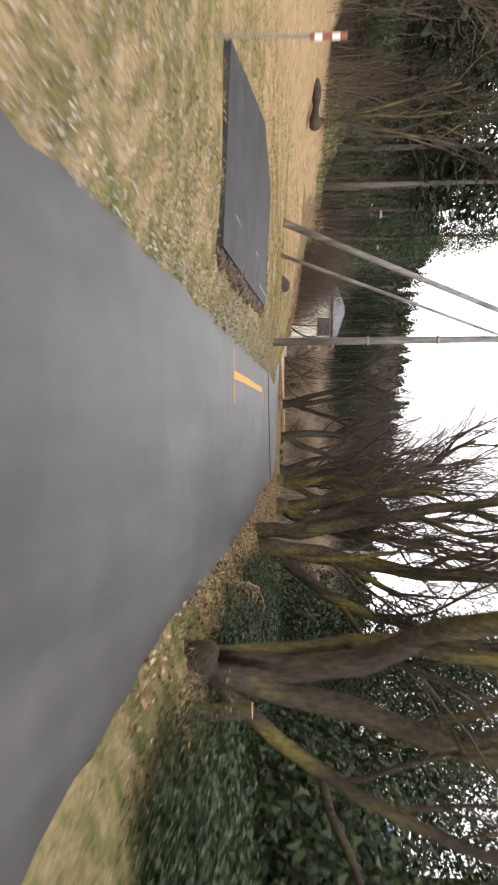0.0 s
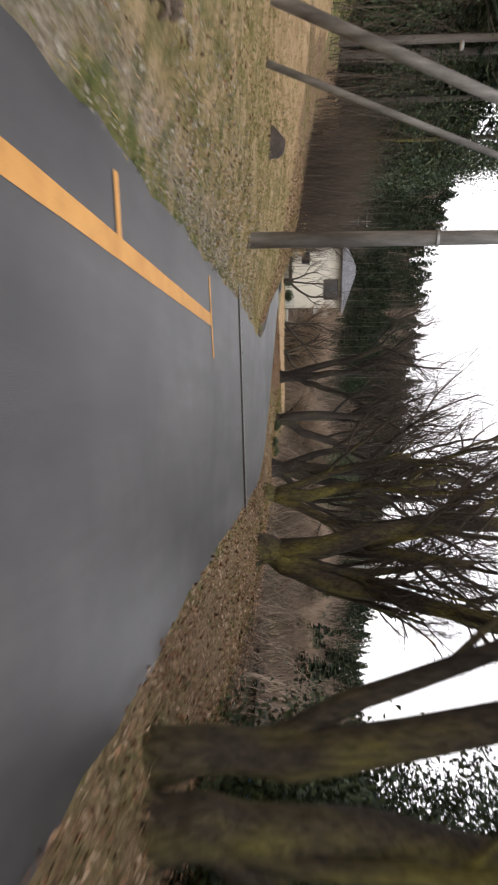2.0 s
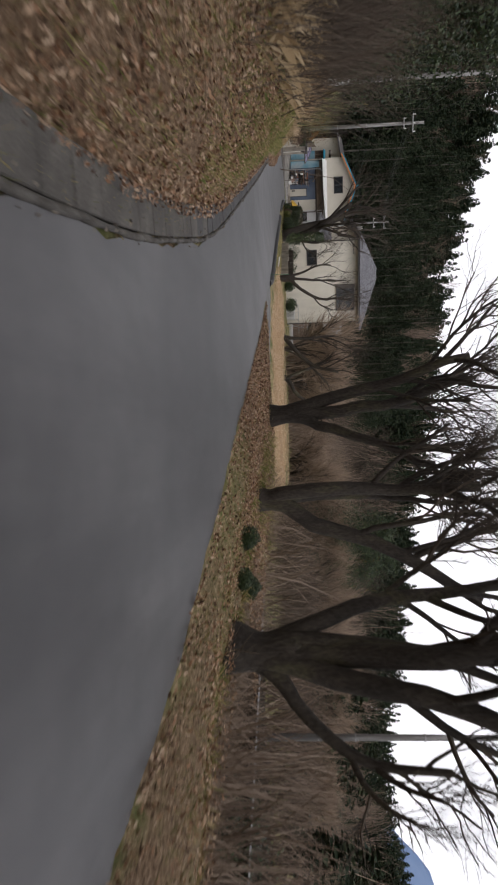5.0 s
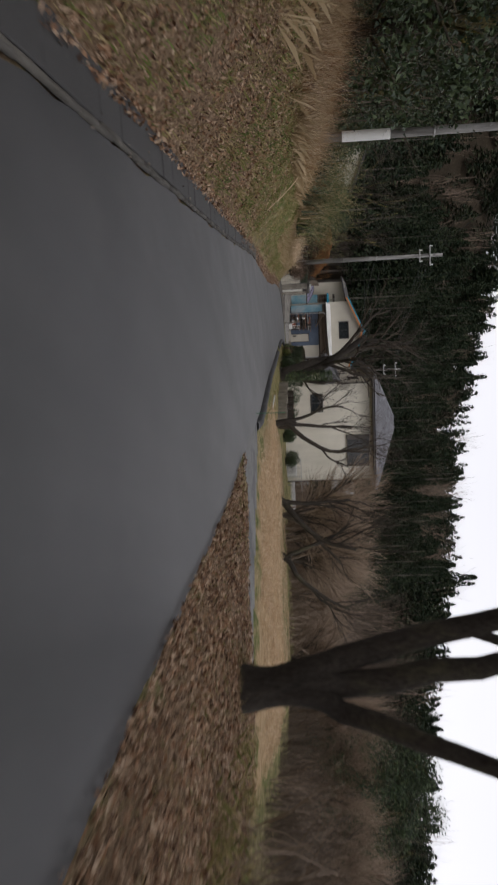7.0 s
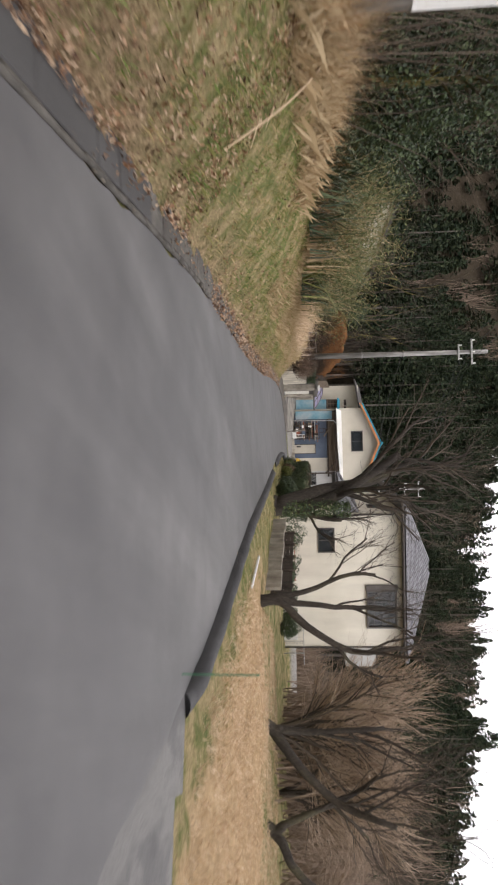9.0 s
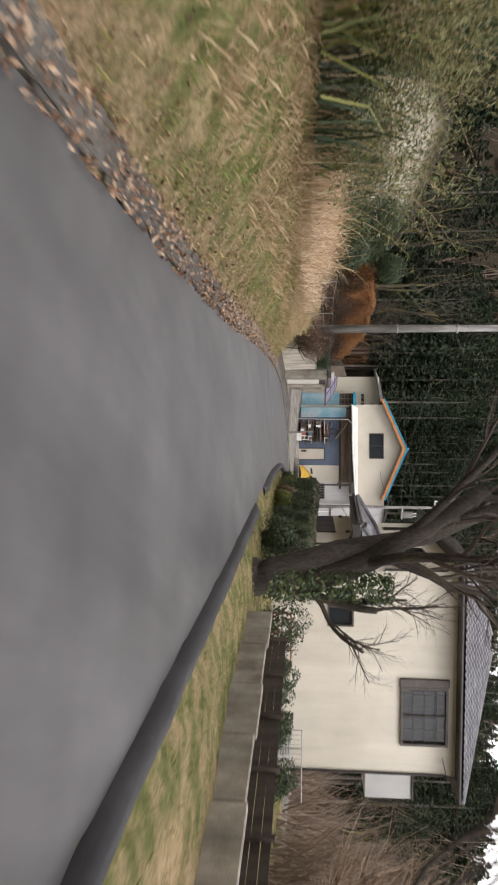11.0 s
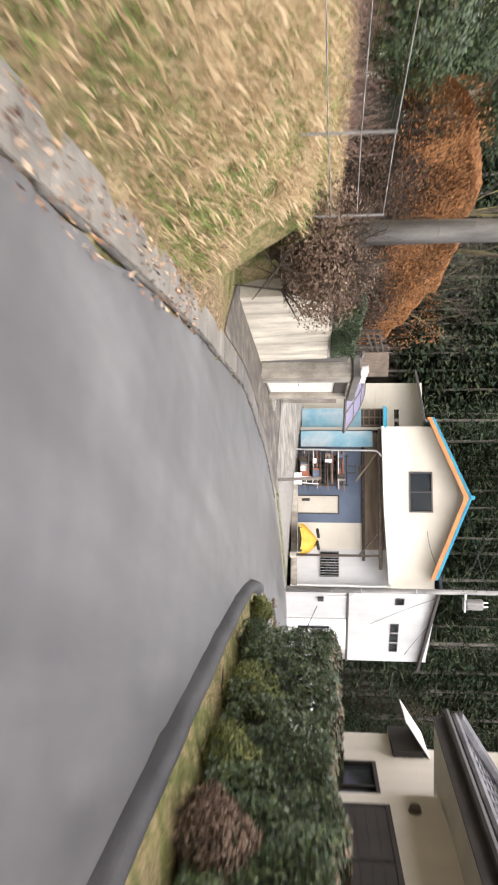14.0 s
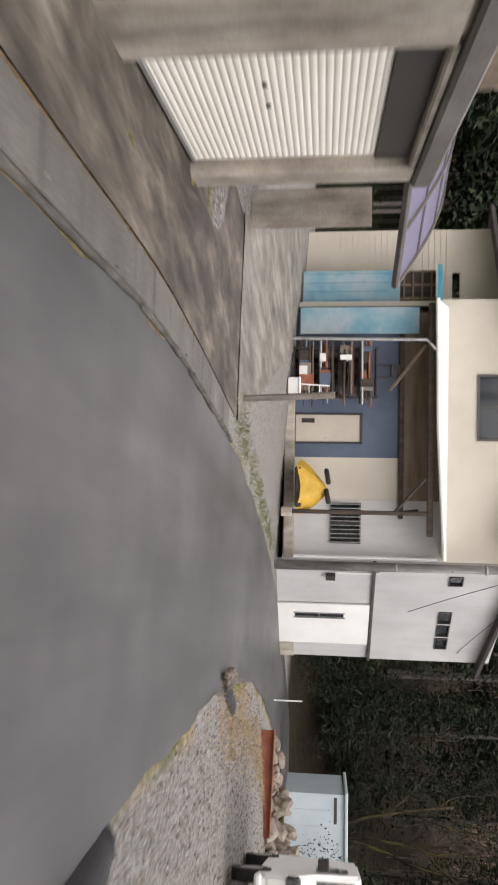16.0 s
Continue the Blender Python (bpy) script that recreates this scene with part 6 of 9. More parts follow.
def lot_things():
    x, y = -25.4, 123.3
    t = thing("steel_channel", pose(x, y, gz(x, y) + 0.1, 0, 0, -25), "rusty red steel channel lying before the stones", "steel beam")
    part("web", Geo().box(0, 2.3, 0, 0.02, -0.12, 0.22), M["rust"], t)
    part("flange", Geo().box(0, 2.3, -0.08, 0.1, 0.22, 0.24), M["rust"], t)
    part("flange", Geo().box(0, 2.3, -0.08, 0.1, -0.14, -0.12), M["rust"], t)
    x, y = -22.45, 130.6
    t = thing("storage_shed", pose(x, y, gz(x, y) + 0.2, 0, 0, 4), "pale blue-white steel storage shed behind the stones", "shed")
    part("front", Geo().soft_box(0, 5.2, 0, 0.05, 0, 1.95, 0.01), M["pale_blue"], t)
    part("side", Geo().box(0, 0.05, 0.05, 2.2, 0, 1.9), M["pale_blue"], t)
    part("roof", Geo().soft_box(-0.1, 5.3, -0.12, 2.3, 1.95, 2.05, 0.02), M["pale_blue"], t)
    part("vent", Geo().box(0.1, 0.9, -0.012, 0.0, 1.6, 1.7), M["dark_trim"], t)
    for i in range(9):
        part("rib", Geo().box(0.5 + i * 0.5, 0.53 + i * 0.5, -0.015, 0.0, 0.05, 1.5), M["pale_blue"], t)
    x, y = -25.5, 128.5
    t = thing("snow_pole", pose(x, y, gz(x, y)), "thin white marker pole at the road bend", "pole")
    part("shaft", Geo().tube([(0, 0, 0), (0, 0, 0.9)], 0.025, 6), M["white_metal"], t)
    r = np.random.default_rng(2)
    for i in range(7):
        p = (-27.1 + r.uniform(-0.2, 0.25), 116.2 + r.uniform(-0.35, 0.35))
        bm = bmesh.new()
        bmesh.ops.create_icosphere(bm, subdivisions=1, radius=float(r.uniform(0.05, 0.11)))
        o = Geo().bm(bm, pose(0, 0, 0, *r.uniform(0, 360, 3))).ob("rubble", M["stone"])
        o.matrix_basis = pose(*p, 0.08)
        tagged(o, "pale broken concrete lump by the kerb end", "rubble", "rubble by the kerb")


lot_things()


def kei_van():
    # stands in the gravel, nose towards the lane
    x, y = -23.69, 117.07
    t = thing("van", pose(x, y, gz(x, y) - 0.01, 0, 0, 168), "small white delivery van parked on the gravel", "van")
    paint = M["white_metal"]
    # x runs backwards along the van's length is y; nose at y = +
    prof = [(-1.65, 0.35), (1.55, 0.35), (1.66, 0.5), (1.66, 0.88), (1.58, 1.0), (1.18, 1.14), (0.66, 1.76), (0.5, 1.83), (-1.55, 1.86), (-1.66, 1.7)]
    bm = bmesh.new()
    left = [bm.verts.new((-0.72, yy, z)) for yy, z in prof]
    right = [bm.verts.new((0.72, yy, z)) for yy, z in prof]
    bm.faces.new(left)
    bm.faces.new(right[::-1])
    for i in range(len(prof)):
        j = (i + 1) % len(prof)
        bm.faces.new((left[j], left[i], right[i], right[j]))
    for v in bm.verts:
        if v.co.z > 1.6:
            v.co.x *= 0.92
    bmesh.ops.bevel(bm, geom=bm.edges[:], offset=0.045, segments=2, affect="EDGES")
    bmesh.ops.recalc_face_normals(bm, faces=bm.faces[:])
    body = part("body", Geo().bm(bm), paint, t, smooth=False)
    part("windscreen", Geo().add([(-0.63, 1.163, 1.188), (0.63, 1.163, 1.188), (0.58, 0.707, 1.736), (-0.58, 0.707, 1.736)], [(0, 1, 2, 3)]), M["glass"], t)
    for s in (-1, 1):
        part("side_window", Geo().add([(s * 0.728, 1.02, 1.18), (s * 0.728, 0.1, 1.18), (s * 0.7, 0.1, 1.64), (s * 0.7, 0.66, 1.64)], [(0, 1, 2, 3)]), M["glass"], t)
        part("headlight", Geo().soft_box(s * 0.62 - 0.1, s * 0.62 + 0.1, 1.62, 1.69, 0.78, 0.98, 0.03), M["glass"], t)
        part("mirror", Geo().soft_box(s * 0.82 - 0.08, s * 0.82 + 0.08, 0.95, 1.03, 1.2, 1.36, 0.02), M["dark_trim"], t)
        for yy in (1.1, -1.05):
            w = part("wheel", Geo().tube([(s * 0.74, yy, 0.28), (s * 0.58, yy, 0.28)], 0.28, 18), M["rubber"], t)
            part("hub", Geo().tube([(s * 0.745, yy, 0.28), (s * 0.72, yy, 0.28)], 0.16, 14), M["steel"], w)
    gr = part("grille", Geo().soft_box(-0.45, 0.45, 1.655, 1.68, 0.8, 0.95, 0.01), M["dark_trim"], t)
    for i in range(4):
        part("grille_bar", Geo().box(-0.44, 0.44, 1.678, 1.686, 0.815 + i * 0.035, 0.825 + i * 0.035), M["steel"], gr)
    part("badge", Geo().tube([(0, 1.68, 0.875), (0, 1.7, 0.875)], 0.045, 12), M["steel"], gr)
    low = part("lower_grille", Geo().soft_box(-0.5, 0.5, 1.655, 1.675, 0.48, 0.7, 0.02), M["dark_trim"], t)
    pl = part("number_plate", Geo().box(0.1, 0.43, 1.677, 1.69, 0.5, 0.665), M["tarp"], t, "plain yellow plate")
    part("bumper", Geo().soft_box(-0.73, 0.73, 1.6, 1.72, 0.36, 0.46, 0.03), paint, t)
    for k in (-0.3, 0.3):
        part("wiper", Geo().tube([(k, 1.2, 1.17), (k + 0.3, 1.1, 1.29)], 0.01, 4), M["dark_trim"], t)


kei_van()


def garden_walls():
    """Low block wall and dark slat fence before the white house."""
    a, b = np.array([-12.7, 81.7]), np.array([-16.4, 87.9])
    d = (b - a) / np.linalg.norm(b - a)
    ang = np.degrees(np.arctan2(d[1], d[0]))
    t = thing("low_wall", pose(*a, 0.1, 0, 0, ang), "low wall of weathered concrete slabs at the garden edge", "wall")
    for i in range(5):
        part("wall_slab", Geo().soft_box(i * 1.45 + 0.01, i * 1.45 + 1.43, -0.06, 0.06, -0.1, 0.58 - 0.03 * (i % 2), 0.015), M["concrete"], t)
    t = thing("slat_fence", pose(*(a + np.array([d[1], -d[0]]) * 0.5), 0.1, 0, 0, ang), "dark weathered slat fence behind the low wall", "fence")
    for i in range(6):
        part("post", Geo().soft_box(i * 1.4, i * 1.4 + 0.08, 0, 0.08, 0, 0.92, 0.01), M["dark_wood"], t)
    for z in (0.2, 0.335, 0.47, 0.605, 0.74):
        part("slat", Geo().box(0, 7.1, -0.025, 0.0, z, z + 0.125), M["dark_wood"], t)
    t = thing("plant_stand", pose(-17.67, 97.64, 0.05, 0, 0, 23.5), "rusty red and white metal stand by the house wall", "plant stand")
    for z in (0.16, 0.46, 0.76):
        part("shelf", Geo().box(0, 1.95, 0, 0.3, z, z + 0.04), M["rust"], t)
    for x in (0, 0.64, 1.27, 1.91):
        part("leg", Geo().box(x, x + 0.04, 0, 0.04, 0, 0.86), M["rust"], t)
    for i in range(5):
        part("panel", Geo().box(0.08 + i * 0.37, 0.3 + i * 0.37, 0.012, 0.03, 0.2 + 0.3 * (i % 2), 0.44 + 0.3 * (i % 2)), M["white_metal"], t)
    t = thing("air_conditioner", pose(-13.75, 99.5, 0.05, 0, 0, 23.5), "white louvred air conditioner unit by the house wall", "air conditioner")
    part("case", Geo().soft_box(0, 0.85, 0, 0.3, 0.08, 0.85, 0.02), M["white_metal"], t)
    for i in range(7):
        part("louvre", Geo().box(0.06, 0.6, -0.012, 0.0, 0.16 + i * 0.09, 0.2 + i * 0.09), M["steel"], t)
    for x in (0.08, 0.7):
        part("foot", Geo().box(x, x + 0.08, 0.02, 0.28, 0, 0.08), M["dark_trim"], t)
    t = thing("wire_fence", pose(-12.3, 99.6, 0.1, 0, 0, 19), "thin grey garden fence beside the house", "fence")
    for i in range(4):
        part("post", Geo().tube([(i * 0.6 - 1.8, 0, 0), (i * 0.6 - 1.8, 0, 1.15)], 0.02, 6), M["steel"], t)
    for i in range(12):
        part("picket", Geo().tube([(-1.8 + i * 0.16, 0, 0.2), (-1.8 + i * 0.16, 0, 1.1)], 0.008, 4), M["steel"], t)
    part("rail", Geo().tube([(-1.8, 0, 1.12), (0.6, 0, 1.12)], 0.018, 5), M["steel"], t)
    t = thing("white_pipe", pose(-11.9, 76.6, gz(-11.9, 76.6) + 0.05, 0, 0, 118), "white plastic pipe lying along the kerb", "pipe")
    part("tube", Geo().tube([(0, 0, 0), (2.4, 0, 0.02)], 0.035, 8), M["white_metal"], t)


garden_walls()


def pipe_rail():
    p = [np.array([-27.6, 93.0]), np.array([-28.6, 95.6]), np.array([-29.5, 98.2]), np.array([-30.3, 100.6])]
    t = thing("wire_railing", pose(0, 0, 0), "wire fence with short pale posts along the bank", "fence")
    for q in p:
        part("post", Geo().tube([(*q, gz(*q) - 0.2), (*q, gz(*q) + 1.12)], 0.016, 8), M["pole"], t)
    for h in (0.35, 0.72, 1.1):
        for q, s in zip(p[:-1], p[1:]):
            part("wire", Geo().tube([(*q, gz(*q) + h), (*s, gz(*s) + h)], 0.007, 5), M["pole"], t)


pipe_rail()


def roof_terrace():
    m = pose(-31.6, 108.64, 2.56, 0, 0, 106.5)
    t = thing("terrace_fence", m, "brown board and rail fence on the garage roof", "fence")
    for i in range(5):
        part("post", Geo().box(-2.75 + i * 0.48, -2.7 + i * 0.48, 0.6, 0.65, -0.4, 0.3 + 0.09 * i), M["dark_wood"], t)
    for z in (0.0, 0.13, 0.26):
        part("rail", Geo().add([(-2.75, 0.575, z - 0.06), (-0.8, 0.575, z + 0.22), (-0.8, 0.6, z + 0.22), (-2.75, 0.6, z - 0.06), (-2.75, 0.575, z - 0.02), (-0.8, 0.575, z + 0.26), (-0.8, 0.6, z + 0.26), (-2.75, 0.6, z - 0.02)],
                               [(0, 1, 5, 4), (1, 2, 6, 5), (2, 3, 7, 6), (3, 0, 4, 7), (4, 5, 6, 7), (3, 2, 1, 0)]), M["dark_wood"], t)
    for i in range(25):
        part("board", Geo().box(-0.8 + i * 0.13, -0.68 + i * 0.13, 0.55 + 0.006 * (i % 2), 0.58, 0.02, 0.64 + 0.012 * i), M["board"], t)
    part("cap", Geo().box(-0.82, 2.47, 0.53, 0.62, 0.0, 0.05), M["grey_wood"], t)
    for i in range(4):
        q = thing("planter", m @ pose(-1.0 + i * 0.5, 0.12, -0.03), "white plastic planter on the garage roof", "planter", "planters")
        part("pot", Geo().tube([(0, 0, 0), (0, 0, 0.14), (0, 0, 0.16)], [0.085, 0.11, 0.12], 12), M["white_metal"], q)


roof_terrace()


def cream_house():
    t = thing("cream_house", pose(-46.0, 99.8, 2.0, 0, 0, 28), "cream gabled house with a dark brown roof behind the pampas grass", "house")
    hole = (3.2, 4.9, 2.3, 3.4)
    part("wall", wall(0, 8.3, -1.0, 4.6, [hole]), M["cream_wall"], t)
    part("gable", Geo().add([(0, 0, 4.6), (8.3, 0, 4.6), (4.15, 0, 6.15), (0, 0.15, 4.6), (8.3, 0.15, 4.6), (4.15, 0.15, 6.15)], [(0, 1, 2), (5, 4, 3), (0, 3, 4, 1), (1, 4, 5, 2), (2, 5, 3, 0)]), M["cream_wall"], t)
    w = window(t, *hole, 0.0, 2, 0.06, "bronze_frame", True)
    part("side_wall", Geo().box(0, 0.15, 0.15, 9, -1.0, 4.6), M["cream_wall"], t)
    part("side_wall", Geo().box(8.15, 8.3, 0.15, 9, -1.0, 4.6), M["cream_wall"], t)
    part("roof_slope", tiled_slope((9.0, -0.5, 4.35), (9.0, 9.5, 4.35), (4.15, 9.5, 6.25), (4.15, -0.5, 6.25)), M["tile"], t)
    part("roof_slope", tiled_slope((-0.7, 9.5, 4.35), (-0.7, -0.5, 4.35), (4.15, -0.5, 6.25), (4.15, 9.5, 6.25)), M["tile"], t)
    for x in (9.0, -0.7):
        part("bargeboard", slab([(x, -0.52, 4.4), (4.15, -0.52, 6.3), (4.15, -0.46, 6.3), (x, -0.46, 4.4)], 0.22), M["dark_trim"], t)
        part("gutter", Geo().tube([(x, -0.5, 4.33), (x, 9.5, 4.33)], 0.06, 6), M["dark_trim"], t)
    f = thing("lattice_fence", pose(-35.5, 95.5, 1.9, 0, 0, 60), "pale diamond lattice fence in the garden", "fence")
    for i in range(13):
        part("lath", Geo().tube([(i * 0.16, 0, 0), (i * 0.16 + 0.8, 0, 0.8)], 0.014, 4), M["grey_wood"], f)
        part("lath", Geo().tube([(i * 0.16 + 0.8, 0.02, 0), (i * 0.16, 0.02, 0.8)], 0.014, 4), M["grey_wood"], f)
    for x in (0, 1.35, 2.7):
        part("post", Geo().box(x, x + 0.07, -0.03, 0.05, -0.3, 0.95), M["grey_wood"], f)


cream_house()


def blue_shed():
    t = thing("blue_shed", pose(11.19, 36.37, gz(11.19, 36.37), 0, 0, 6), "small shed with a bright blue corrugated roof", "shed")
    part("wall", wall(0, 4, 0, 1.3), M["grey_wood"], t)
    part("side_wall", Geo().box(0, 0.1, 0.15, 3, 0, 1.5), M["grey_wood"], t)
    part("side_wall", Geo().box(3.9, 4, 0.15, 3, 0, 1.5), M["grey_wood"], t)
    part("roof", tiled_slope((-0.3, -0.4, 1.3), (4.3, -0.4, 1.3), (4.3, 3.2, 2.1), (-0.3, 3.2, 2.1), 0.1, 1.2, 0.02), M["bright_blue"], t)
    q = thing("corrugated_sheet", pose(5.3, 19.3, gz(5.3, 19.3) - 0.1, -6, 0, 8), "bright blue corrugated sheet leaning under the evergreens", "sheet")
    x = np.linspace(0, 0.85, 45)
    w = 0.02 * np.sin(x * 2 * np.pi / 0.09)
    top = 1.05 + 0.03 * np.sin(x * 5)
    v = np.concatenate([np.c_[x, w, 0 * x], np.c_[x, w, top], np.c_[x, w + 0.006, top], np.c_[x, w + 0.006, 0 * x]])
    part("sheet", Geo().add(v, [(j * 45 + i, j * 45 + i + 1, (j + 1) % 4 * 45 + i + 1, (j + 1) % 4 * 45 + i) for j in range(4) for i in range(44)]), M["bright_blue"], q)


M["bright_blue"] = material("bright_blue_sheet", [(0.3, (0.03, 0.2, 0.6)), (0.7, (0.06, 0.3, 0.75))], 2, 5, (0.4, 0.6), 0.05, 30)
blue_shed()

# ---- woods ----
M.update(
    straw=material("dry_straw", [(0.2, (0.26, 0.18, 0.095)), (0.5, (0.42, 0.31, 0.18)), (0.8, (0.57, 0.45, 0.29))], 0.5, 4, (0.8, 0.95), 0, 10, island=0.6, spec=0.2),
    blade=material("winter_grass", [(0.2, (0.1, 0.13, 0.035)), (0.42, (0.19, 0.2, 0.06)), (0.56, (0.34, 0.28, 0.13)), (0.8, (0.5, 0.39, 0.22))], 0.6, 4, (0.75, 0.95), 0, 10, island=0.5, spec=0.2),
    litter=material("fallen_leaves", [(0.15, (0.07, 0.038, 0.024)), (0.35, (0.2, 0.105, 0.058)), (0.58, (0.35, 0.205, 0.12)), (0.8, (0.52, 0.385, 0.27))], 0.8, 3, (0.7, 0.95), 0, 10, island=0.85, spec=0.25),
    pale_litter=material("bleached_leaves", [(0.15, (0.13, 0.105, 0.08)), (0.4, (0.28, 0.245, 0.2)), (0.8, (0.44, 0.4, 0.34))], 0.8, 3, (0.7, 0.95), 0, 10, island=0.85, spec=0.25),
    bronze_leaf=material("bronze_hedge_leaves", [(0.2, (0.11, 0.05, 0.022)), (0.5, (0.23, 0.105, 0.042)), (0.8, (0.36, 0.18, 0.075))], 0.7, 4, (0.8, 1), 0, 10, island=0.6, spec=0.15),
    dark_bronze=material("dark_bronze_leaves", [(0.2, (0.035, 0.026, 0.02)), (0.5, (0.075, 0.05, 0.036)), (0.8, (0.14, 0.09, 0.06))], 0.7, 4, (0.8, 1), 0, 10, island=0.6, spec=0.15),
    fresh_grass=material("fresh_grass", [(0.2, (0.07, 0.12, 0.025)), (0.5, (0.14, 0.2, 0.05)), (0.8, (0.26, 0.31, 0.1))], 0.5, 4, (0.6, 0.9), 0, 10, island=0.5, spec=0.25),
    brown_leaf=material("withered_bush_leaves", [(0.2, (0.075, 0.045, 0.032)), (0.5, (0.16, 0.105, 0.075)), (0.8, (0.27, 0.2, 0.15))], 1.2, 4, (0.7, 0.95), 0, 10, island=0.6, spec=0.2),
    hedge=material("hedge_leaves", [(0.15, (0.02, 0.035, 0.015)), (0.5, (0.045, 0.075, 0.028)), (0.8, (0.09, 0.125, 0.045)), (0.95, (0.2, 0.2, 0.07))], 0.9, 4, (0.35, 0.65), 0, 10, island=0.75, spec=0.45),
    lime=material("lime_bush_leaves", [(0.2, (0.06, 0.08, 0.02)), (0.5, (0.13, 0.15, 0.04)), (0.8, (0.24, 0.24, 0.07))], 0.9, 4, (0.45, 0.7), 0, 10, island=0.7, spec=0.35),
    pampas=material("bleached_pampas", [(0.2, (0.42, 0.29, 0.17)), (0.5, (0.6, 0.45, 0.3)), (0.8, (0.78, 0.63, 0.47))], 0.5, 4, (0.8, 0.95), 0, 10, island=0.6, spec=0.2),
    moss=material("moss", [(0.2, (0.06, 0.075, 0.02)), (0.6, (0.14, 0.15, 0.04)), (0.85, (0.24, 0.23, 0.09))], 1.5, 5, (0.9, 1), 0, 10, island=0.5, spec=0.1),
)
r0 = np.random.default_rng(3)
M["purple_brush"] = material("reddish_bare_stems", [(0.2, (0.09, 0.06, 0.05)), (0.5, (0.17, 0.115, 0.095)), (0.8, (0.28, 0.2, 0.165))], 0.3, 4, (0.9, 1), 0, 10, island=0.5, spec=0.1)
M["dark_brush"] = material("dark_bare_wood", [(0.2, (0.055, 0.043, 0.034)), (0.5, (0.1, 0.08, 0.064)), (0.8, (0.17, 0.138, 0.11))], 0.12, 4, (0.9, 1), 0, 10, island=0.5, spec=0.1)
small_cedars = [conifer_template(r0, 170, 14.0, w, lo, 1.5, 0.5) for w, lo in ((2.6, 0.05), (3.1, 0.1), (2.3, 0.08), (3.5, 0.12))]
conifers = [conifer_template(r0, 300, 14.0, w, lo, 1.35) for w, lo in ((2.3, 0.08), (2.6, 0.15), (2.0, 0.3), (2.9, 0.1))]
tall_cedars = [conifer_template(r0, 1000, 19.0, w, lo, 0.7) for w, lo in ((2.4, 0.36), (2.7, 0.3), (2.3, 0.44))]
near_cedars = [conifer_template(r0, 1900, 19.0, w, lo, 0.62, 0.17) for w, lo in ((2.4, 0.4), (2.7, 0.32), (2.2, 0.5))]
stems = [stem_template(r0, 17.5, 0.2)]
thickets = [brush_template(r0, 42, 4.2, 3.0, 0.04) for _ in range(5)]
fine_t = [brush_template(r0, 80, 4.2, 3.4, 0.013) for _ in range(5)]
crowns = [bare_crown_template(r0, 7.0) for _ in range(6)]


def scatter(r, n, make, keep):
    out = np.zeros((0, 2))
    while len(out) < n:
        xy = make(r, n)
        out = np.concatenate([out, xy[keep(xy)]])
    return out[:n]


def polar(a0, a1, d0, d1, power=1.0):
    """Places round the middle of the lane, by bearing from +y (to the right) and distance."""
    def make(r, n):
        a, d = r.uniform(a0, a1, n), d0 + (d1 - d0) * r.uniform(0, 1, n) ** power
        return np.stack([-14 + d * np.sin(a), 66 + d * np.cos(a)], 1)
    return make


def off_lane(xy):
    dl, yl = beside(LEFT, xy[:, 0], xy[:, 1])
    dr, yr = beside(RIGHT, xy[:, 0], xy[:, 1])
    x, y = xy.T
    left_ok = (dl > np.interp(yl, [-20, 30, 42, 48, 90, 100, 130], [28, 22, 12, 9, 18, 30, 26]))
    right_ok = (-dr > np.interp(yr, [-20, 20, 45, 60, 75, 95, 120, 140], [9, 9, 14, 24, 26, 30, 26, 12]))
    return (left_ok | right_ok) & ~((x > -46) & (x < -6) & (y > 84) & (y < 139))


def hill_zone(xy):
    x, y = xy.T
    return off_lane(xy) & ((y > 146) | (x > 38) | (x < -60) | (y < -10))


def upper(xy):
    z = ground_z(xy[:, 0], xy[:, 1])
    return hill_zone(xy) & ((z > 11 + 5 * lumps(xy[:, 0], xy[:, 1], 22, 2)) | (lumps(xy[:, 0], xy[:, 1], 30, 4) > 0.45))


wooded("hill_cedars", 1500, lambda r, n: scatter(r, n, polar(-1.3, 1.4, 74, 175, 0.8), upper), small_cedars, M["cedar"], (0.6, 1.0), (0.3, 0.52), 11, "dark cedar wood covering the far hillside", "forest")
wooded("hill_crowns", 240, lambda r, n: scatter(r, n, polar(-2.9, 2.9, 62, 150, 0.8), hill_zone), crowns, M["brush"], (1.0, 1.6), (0.8, 1.35), 121, "leafless brown trees with rounded crowns on the hillside", "forest")
wooded("hill_brushwood", 700, lambda r, n: scatter(r, n, polar(-2.9, 2.9, 62, 185, 0.8), hill_zone), thickets, M["brush"], (1.2, 2.0), (1.1, 2.6), 12, "leafless brown brushwood covering the far hillside", "forest")


# cedar plantation close behind the far house
def plantation(xy):
    x, y = xy.T
    return off_lane(xy) & (((y > 139) & (x > -60) & (x < -6)) | ((x < -47) & (y > 96)))


_, cedar_places = wooded("plantation_cedars", 150, lambda r, n: scatter(r, n, lambda q, m: np.stack([q.uniform(-66, 14, m), 96 + 72 * q.uniform(0, 1, m) ** 0.7], 1), plantation), tall_cedars, M["cedar"], (0.9, 1.35), (0.8, 1.15), 13,
                                "tall dark cedar plantation behind the houses", "forest")
v, f = joined(stems, [(0, x, y, z, a, 1.0, s) for _, x, y, z, a, _, s in cedar_places])
tagged(new("plantation_stems", fast_mesh("plantation_stems", v, f, M["stem"])), "pale straight stems of the cedar plantation", "forest", kind="stuff")


